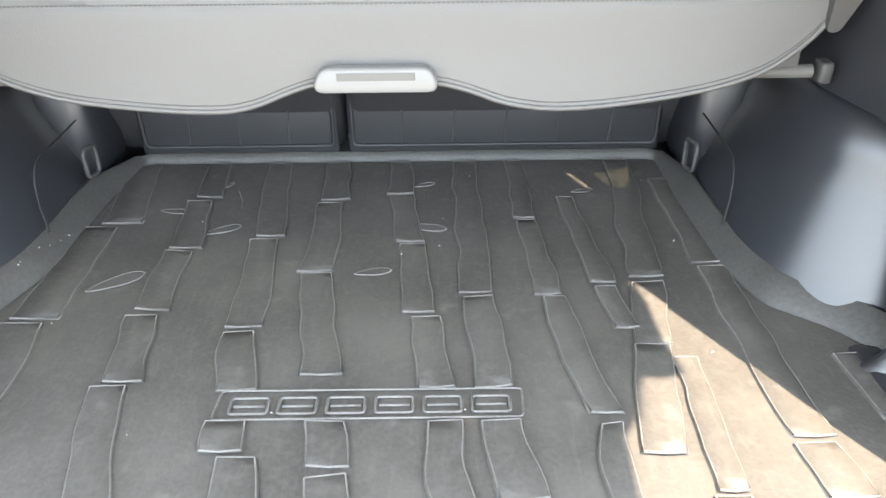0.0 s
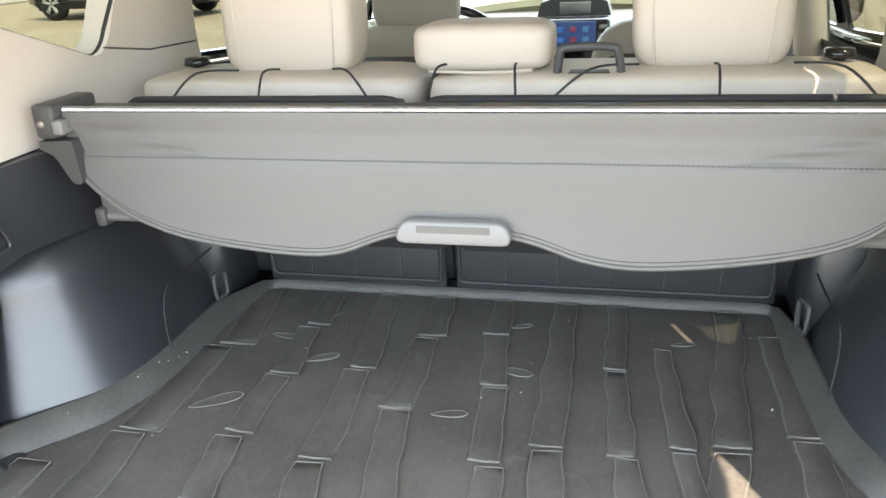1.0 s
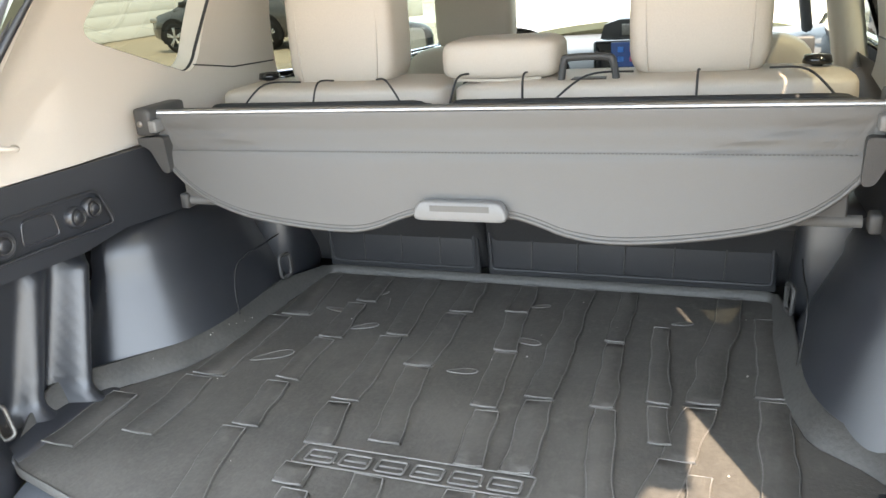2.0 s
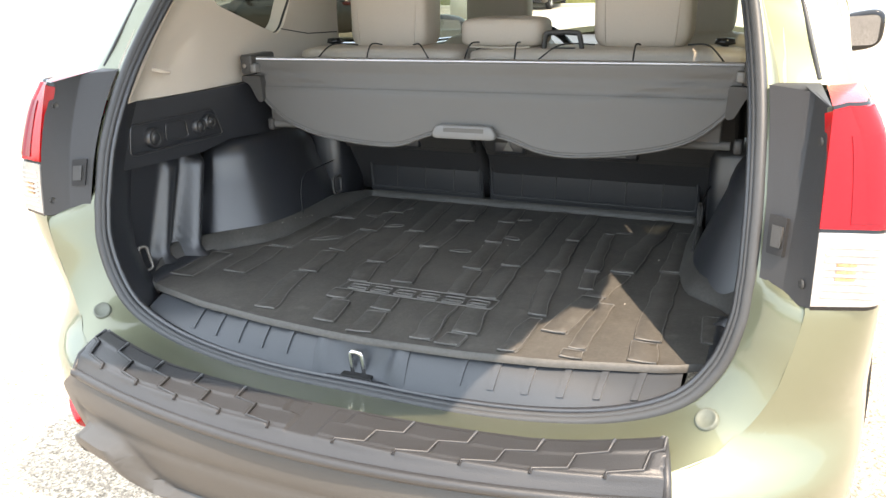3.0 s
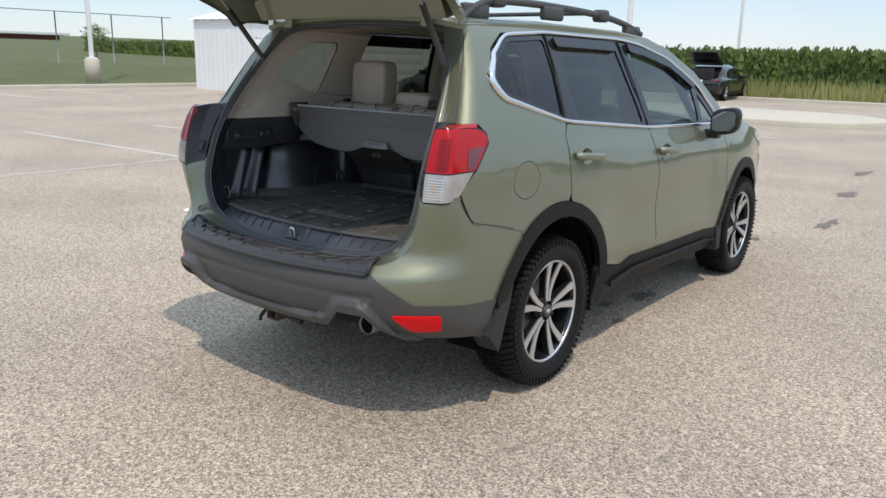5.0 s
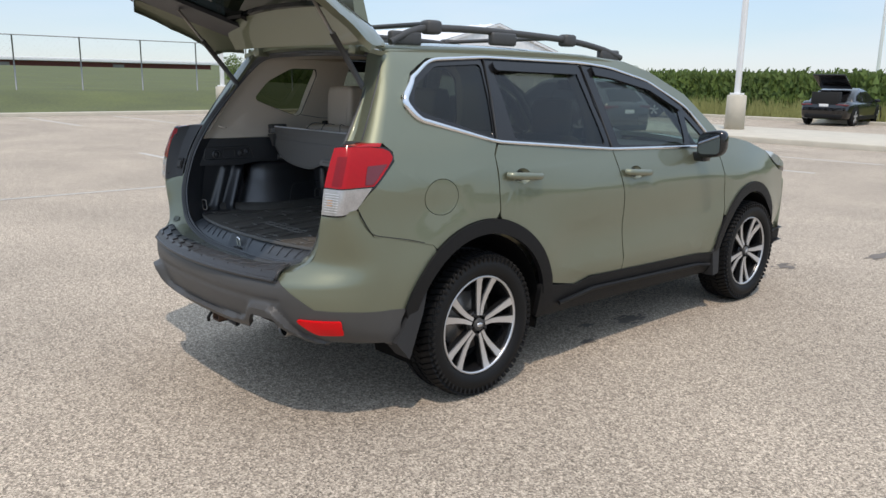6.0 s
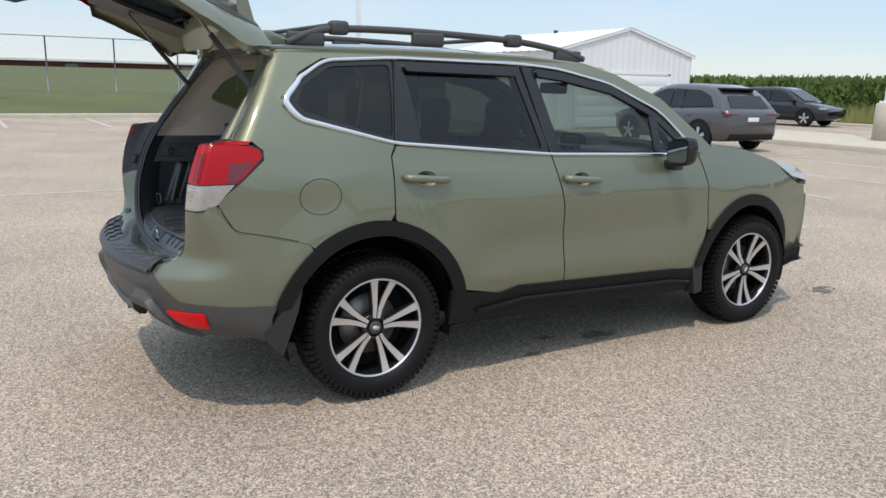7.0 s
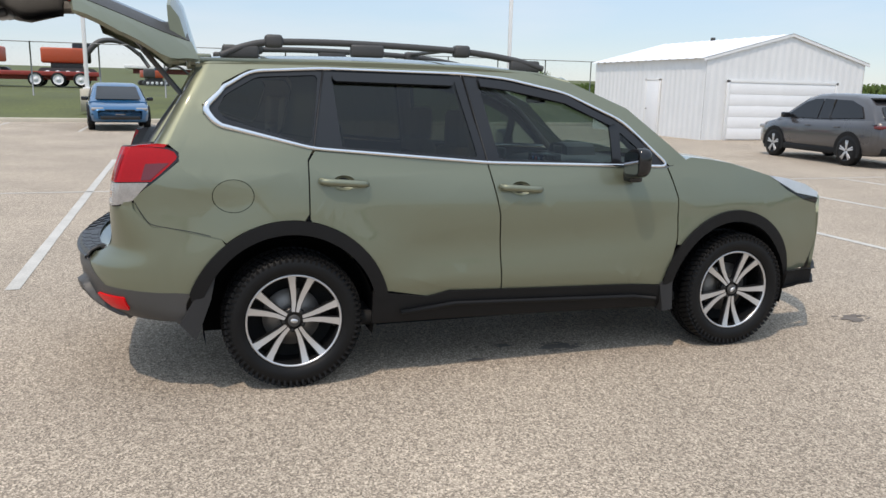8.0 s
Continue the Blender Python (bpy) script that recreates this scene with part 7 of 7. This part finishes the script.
box(bm, -0.586, 0.60, 0.757, 0.825, 1.165, 1.222, 0.016)
IN = {1: 0.0, -1: 0.014}
cpart("housing", bm, GREYPL, "dark roller housing")
cpart("rod", tube(bmesh.new(), [(x, 0.765, 1.055) for x in (-0.560, 0.0, 0.585)], 0.0095, 8), COVER, "grey end rod")
bm = bmesh.new()
box(bm, -0.565, 0.565, 0.760, 0.775, 1.052, 1.16, 0.004)
cpart("back_cloth", bm, COVER)
for s in (-1, 1):
    bm = bmesh.new()
    box(bm, s * 0.60 + IN[s], s * 0.636 + IN[s], 0.725, 0.83, 1.185, 1.236, 0.006)
    br = cpart("end_bracket", bm, GREYPL, "dark plastic end bracket")
    bm = bmesh.new()
    box(bm, s * 0.587 + IN[s], s * 0.604 + IN[s], 0.722, 0.76, 1.192, 1.214, 0.003)
    cpart("end_label", bm, HGREY)
    bm = bmesh.new()
    extruded(bm, rounded([(0.575, 1.185), (0.645, 1.182), (0.645, 1.174), (0.610, 1.162), (0.588, 1.118), (0.572, 1.118)], 0.008, 3), lambda a, b, d: (s * min(a, 0.632) + IN[s], 0.722 + d, b), 0.03)
    cpart("end_cheek", bm, GREYPL)
    cpart("rod_clip", (lambda b: (box(b, *((0.592, 0.610) if s > 0 else (-0.574, -0.556)), 0.750, 0.780, 1.040, 1.070, 0.005), b)[1])(bmesh.new()), GREYPL)
    cpart("bracket_screw", lathe(bmesh.new(), [(0.0, 0.006), (0.003, 0.005), (0.003, 0.0001)], 12, pose(s * 0.622 + IN[s], 0.724, 1.208, 0, 0, -90), False), STEEL)
bm = bmesh.new()
extruded(bm, rounded([(-0.072, 1.052), (0.080, 1.052), (0.084, 1.064), (0.072, 1.084), (-0.064, 1.084), (-0.076, 1.064)], 0.010, 3), lambda a, b, d: (a, 0.738 - d - 0.12 * (1.222 - b), b), 0.016, 0.004)
cpart("pull_handle", bm, HGREY, "light grey pull handle")
bm = bmesh.new()
box(bm, -0.045, 0.055, 0.7035, 0.705, 1.068, 1.078, 0.0)
cpart("handle_insert", bm, COVER, "", cc)

# ---- rubber cargo mat ----
def mat_material():
    """Black rubber under uneven dust, with fine scratches and paler scuffed spots."""
    m = material("dusty black rubber mat", (0.072, 0.067, 0.060), 0.56, 0, 0.3, 7, 160, 0.35, rough_vary=0.2)
    n, l = m.node_tree.nodes, m.node_tree.links
    p = n["Principled BSDF"]
    old = p.inputs["Base Color"].links[0].from_socket
    tc = n.new("ShaderNodeTexCoord")
    def layer(scale, stretch, turn, lo, hi, color, amount, source):
        mp, no, mr, mx = n.new("ShaderNodeMapping"), n.new("ShaderNodeTexNoise"), n.new("ShaderNodeMapRange"), n.new("ShaderNodeMixRGB")
        mp.inputs["Scale"].default_value, mp.inputs["Rotation"].default_value = stretch, (0, 0, turn)
        no.inputs["Scale"].default_value, no.inputs["Detail"].default_value = scale, 7
        mr.inputs["From Min"].default_value, mr.inputs["From Max"].default_value, mr.inputs["To Max"].default_value = lo, hi, amount
        mx.inputs["Color2"].default_value = (*color, 1)
        l.new(tc.outputs["Object"], mp.inputs["Vector"])
        l.new(mp.outputs["Vector"], no.inputs["Vector"])
        l.new(no.outputs["Fac"], mr.inputs["Value"])
        l.new(mr.outputs["Result"], mx.inputs["Fac"])
        l.new(source, mx.inputs["Color1"])
        return mx.outputs["Color"]
    c = layer(5.5, (1, 1, 1), 0, 0.40, 0.66, (0.112, 0.103, 0.092), 0.6, old)
    c = layer(14, (1, 1, 1), 0, 0.50, 0.68, (0.052, 0.048, 0.043), 0.45, c)
    c = layer(38, (4, 0.6, 1), 0.25, 0.56, 0.70, (0.13, 0.12, 0.108), 0.28, c)
    c = layer(60, (1, 1, 1), 0, 0.50, 0.70, (0.13, 0.12, 0.108), 0.30, c)
    c = layer(16, (1, 1, 1), 0, 0.63, 0.72, (0.17, 0.16, 0.145), 0.4, c)
    l.new(c, p.inputs["Base Color"])
    return m


MATM = mat_material()
# paler than the mat: edge highlights put into the colour; also used for scuffs
EDGEM = material("rubber edge highlight and scuff", (0.142, 0.134, 0.124), 0.5, 0, 0.30, 18, 200, 0.2)
LIPM = material("dusty rubber lip", (0.070, 0.067, 0.062), 0.55, 0, 0.25, 12, 160, 0.3)
MZ = 0.766
mat_ob = tagged(empty("cargo_mat", pose(0, 0.65, MZ)), "dusty black rubber cargo mat with raised bark-like strips", "floor mat")


def mpart(name, bm, m_, label="", parent=mat_ob, split=89):
    for v in bm.verts:
        v.co -= Vector((0, 0.65, MZ))
    return part(name, bm, m_, parent, label, split=split)


right = [(0.497, 1.122), (0.490, 0.96), (0.500, 0.74), (0.530, 0.632), (0.602, 0.575), (0.640, 0.52), (0.650, 0.42), (0.615, 0.325), (0.54, 0.290), (0.34, 0.242), (0.19, 0.222), (0.0, 0.212)]
left = [(-0.07, 0.213), (-0.24, 0.226), (-0.42, 0.252), (-0.59, 0.297), (-0.640, 0.335), (-0.658, 0.40), (-0.652, 0.475), (-0.606, 0.540), (-0.534, 0.625), (-0.500, 0.735), (-0.496, 0.96), (-0.480, 1.122)]
base = rounded(right + left, 0.02, 3)
mpart("sheet", sheet(base, [], lambda x, y: (x, y, MZ), 3.0, 0.006), MATM, "black rubber sheet", split=50)
n_ = len(base)
TURN = math.copysign(1, sum(base[i - 1][0] * base[i][1] - base[i][0] * base[i - 1][1] for i in range(n_)))
inner, crest, outer, foot = [], [], [], []
for i, (x, y) in enumerate(base):
    a, b = Vector(base[i - 1]), Vector(base[(i + 1) % n_])
    t = (b - a).normalized()
    nrm = Vector((t.y, -t.x)) * TURN
    side = max(0, min(1, (y - 0.36) / 0.10)) * (1 if y < 1.06 else max(0, (1.11 - y) / 0.05))
    hgt, wid = 0.005 + 0.016 * max(0, min(1, (y - 1.05) / 0.05)) + 0.034 * side, 0.003 + 0.024 * side
    inner.append((x, y, MZ + 0.001))
    crest.append((x + nrm.x * wid, y + nrm.y * wid, MZ + hgt))
    outer.append((x + nrm.x * (wid + 0.002 + 0.006 * side), y + nrm.y * (wid + 0.002 + 0.006 * side), MZ + hgt))
    foot.append((x + nrm.x * (wid + 0.003 + 0.007 * side), y + nrm.y * (wid + 0.003 + 0.007 * side), MZ - 0.01))
bm = loft([[Vector(p) for p in l_] for l_ in (inner, crest, outer, foot)], True)
bmesh.ops.recalc_face_normals(bm, faces=bm.faces[:])
mpart("lip", bm, LIPM, "dusty upturned lip")


def strip(x0, y0, x1, y1, w0, w1, seed, lift=0.0):
    """One raised strip with wavy edges, and the highlight along them as pale tubes."""
    n = max(3, int(abs(y1 - y0) / 0.018))
    L_, R_ = [], []
    for i in range(n + 1):
        t = i / n
        y = y0 + (y1 - y0) * t
        c = x0 + (x1 - x0) * t + 0.007 * noise.noise(Vector((seed * 3.7, y * 9, 0)))
        w = (w0 + (w1 - w0) * t) / 2
        L_.append(Vector((c - w + 0.006 * noise.noise(Vector((seed, y * 16, 5))), y, MZ + 0.0035 + lift)))
        R_.append(Vector((c + w + 0.006 * noise.noise(Vector((seed, y * 16, 9))), y, MZ + 0.0035 + lift)))
    tilt = 0.010 * noise.noise(Vector((seed, 1, 2)))
    L_[0].y += tilt
    L_[-1].y += tilt
    bm = bmesh.new()
    a, b = [bm.verts.new(p) for p in L_], [bm.verts.new(p) for p in R_]
    a2, b2 = [bm.verts.new(p + Vector((-0.003, 0, -0.004))) for p in L_], [bm.verts.new(p + Vector((0.003, 0, -0.004))) for p in R_]
    for i in range(n):
        bm.faces.new((a[i], a[i + 1], b[i + 1], b[i]))
        bm.faces.new((a2[i], a2[i + 1], a[i + 1], a[i]))
        bm.faces.new((b[i], b[i + 1], b2[i + 1], b2[i]))
    bm.faces.new((a2[0], a[0], b[0], b2[0]))
    bm.faces.new((a2[n], b2[n], b[n], a[n]))
    bmesh.ops.recalc_face_normals(bm, faces=bm.faces[:])
    ob = mpart("raised_strip", bm, MATM)
    loop = L_ + R_[::-1]
    # light caught on the strip's edges, drawn as thin pale tubes
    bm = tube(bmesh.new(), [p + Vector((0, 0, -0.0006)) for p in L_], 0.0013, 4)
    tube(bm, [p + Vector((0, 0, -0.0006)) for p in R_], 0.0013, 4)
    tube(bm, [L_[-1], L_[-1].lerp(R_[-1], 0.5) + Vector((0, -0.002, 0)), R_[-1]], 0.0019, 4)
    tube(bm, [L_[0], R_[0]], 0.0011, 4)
    e = mpart("edge_highlight", bm, EDGEM, "", ob)
    return ob


def column(points, w=0.043):
    """Strips end to end: pairs of (x, y)."""
    for i, ((x0, y0), (x1, y1)) in enumerate(zip(points[::2], points[1::2])):
        strip(x0, y0, x1, y1, w * 0.93, w * 1.08, x0 * 31 + y0 * 17 + 40, 0.0002 + 0.0023 * ((x0 * 31.7 + y0 * 17.3 + 40) % 1))


column([(-0.476, 1.112), (-0.447, 0.885), (-0.473, 0.870), (-0.472, 0.615), (-0.478, 0.603), (-0.468, 0.420), (-0.580, 0.52), (-0.575, 0.36)], 0.058)
column([(-0.335, 1.112), (-0.322, 0.972), (-0.333, 0.956), (-0.318, 0.797), (-0.324, 0.787), (-0.316, 0.630), (-0.323, 0.618), (-0.308, 0.481), (-0.317, 0.473), (-0.278, 0.268)])
column([(-0.220, 1.112), (-0.192, 0.835), (-0.196, 0.825), (-0.180, 0.591), (-0.183, 0.580), (-0.167, 0.464), (-0.162, 0.408), (-0.156, 0.362), (-0.140, 0.352), (-0.120, 0.250)], 0.045)
column([(-0.108, 1.112), (-0.100, 0.960), (-0.103, 0.948), (-0.101, 0.728), (-0.100, 0.721), (-0.066, 0.490), (-0.053, 0.406), (-0.038, 0.338), (-0.036, 0.328), (-0.026, 0.232)], 0.045)
column([(0.008, 1.112), (0.015, 0.980), (0.016, 0.975), (0.037, 0.812), (0.041, 0.803), (0.054, 0.620), (0.060, 0.608), (0.079, 0.465), (0.084, 0.406), (0.095, 0.240)], 0.040)
column([(0.129, 1.112), (0.136, 0.666), (0.139, 0.656), (0.146, 0.465), (0.148, 0.406), (0.163, 0.292), (0.152, 0.282), (0.150, 0.236)], 0.043)
column([(0.225, 1.112), (0.224, 0.886), (0.225, 0.878), (0.237, 0.660), (0.241, 0.651), (0.268, 0.415), (0.276, 0.400), (0.262, 0.250)], 0.032)
column([(0.297, 0.955), (0.320, 0.686), (0.322, 0.676), (0.326, 0.578)], 0.030)
column([(0.422, 1.112), (0.383, 0.702), (0.383, 0.690), (0.362, 0.545)], 0.045)
column([(0.356, 0.540), (0.325, 0.352)], 0.046)
column([(0.390, 0.515), (0.384, 0.300)], 0.030)
column([(0.384, 0.292), (0.384, 0.262)], 0.036)
column([(0.484, 1.03), (0.488, 0.742), (0.487, 0.730), (0.493, 0.377), (0.495, 0.366), (0.500, 0.290), (0.600, 0.52), (0.612, 0.40)], 0.045)
for i, (x, y, a, ln) in enumerate(((-0.392, 0.705, 35, 0.085), (0.062, 0.858, -12, 0.065), (-0.017, 0.724, 10, 0.055), (-0.271, 0.857, 28, 0.06), (-0.368, 0.924, -8, 0.05), (0.055, 1.015, 20, 0.04), (-0.30, 1.02, 60, 0.03), (0.335, 0.985, 15, 0.04))):
    bm = bmesh.new()
    pts = []
    for k in range(16):
        t = k * math.pi / 8
        pts.append(Vector((math.cos(t) * ln / 2, math.sin(t) * ln * 0.16 * (1 + 0.4 * math.cos(t)), 0)))
    m = Matrix.Translation((x, y, MZ + 0.003)) @ Matrix.Rotation(radians(a), 4, "Z")
    bm.faces.new([bm.verts.new(m @ p) for p in pts])
    tube(bm, [m @ p for p in pts], 0.0013, 4, True)
    mpart("raised_leaf", bm, MATM)
    # pale tube on the near half only, standing in for the lit edge
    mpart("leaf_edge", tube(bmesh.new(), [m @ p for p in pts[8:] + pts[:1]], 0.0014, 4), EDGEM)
# pale crumbs and lint along the lip
rnd = random.Random(11)
bm = bmesh.new()
for k in range(58):
    t = rnd.random()
    x, y = (-0.505 - 0.10 * t + rnd.uniform(-0.02, 0.02), 0.80 - 0.22 * t) if k < 45 else (rnd.uniform(-0.45, 0.45), rnd.uniform(0.35, 1.05))
    r = rnd.uniform(0.0006, 0.0015)
    a = [bm.verts.new((x + r * math.cos(q) * rnd.uniform(0.6, 2), y + r * math.sin(q), MZ + (0.030 if k < 45 else 0.005) + rnd.uniform(0, 0.002))) for q in (0, 1.6, 3.1, 4.7)]
    top = bm.verts.new((x, y, a[0].co.z + 0.002))
    for q in range(4):
        bm.faces.new((a[q], a[(q + 1) % 4], top))
tagged(part("crumb_scatter", bm, material("pale crumbs", (0.5, 0.48, 0.44), 0.9), None), "pale crumbs and lint scattered on the cargo mat", "debris", kind="stuff")
for pts in (((-0.275, 1.00, 0), (-0.262, 0.965, 0), (-0.258, 0.94, 0)), ((-0.20, 0.93, 0), (-0.185, 0.925, 0), (-0.178, 0.935, 0))):
    mpart("scuff", tube(bmesh.new(), [Vector(p) + Vector((0, 0, MZ + 0.001)) for p in pts], 0.0012, 4), EDGEM)
# raised nameplate frame with plain blocks, edge highlights put into their pale colour
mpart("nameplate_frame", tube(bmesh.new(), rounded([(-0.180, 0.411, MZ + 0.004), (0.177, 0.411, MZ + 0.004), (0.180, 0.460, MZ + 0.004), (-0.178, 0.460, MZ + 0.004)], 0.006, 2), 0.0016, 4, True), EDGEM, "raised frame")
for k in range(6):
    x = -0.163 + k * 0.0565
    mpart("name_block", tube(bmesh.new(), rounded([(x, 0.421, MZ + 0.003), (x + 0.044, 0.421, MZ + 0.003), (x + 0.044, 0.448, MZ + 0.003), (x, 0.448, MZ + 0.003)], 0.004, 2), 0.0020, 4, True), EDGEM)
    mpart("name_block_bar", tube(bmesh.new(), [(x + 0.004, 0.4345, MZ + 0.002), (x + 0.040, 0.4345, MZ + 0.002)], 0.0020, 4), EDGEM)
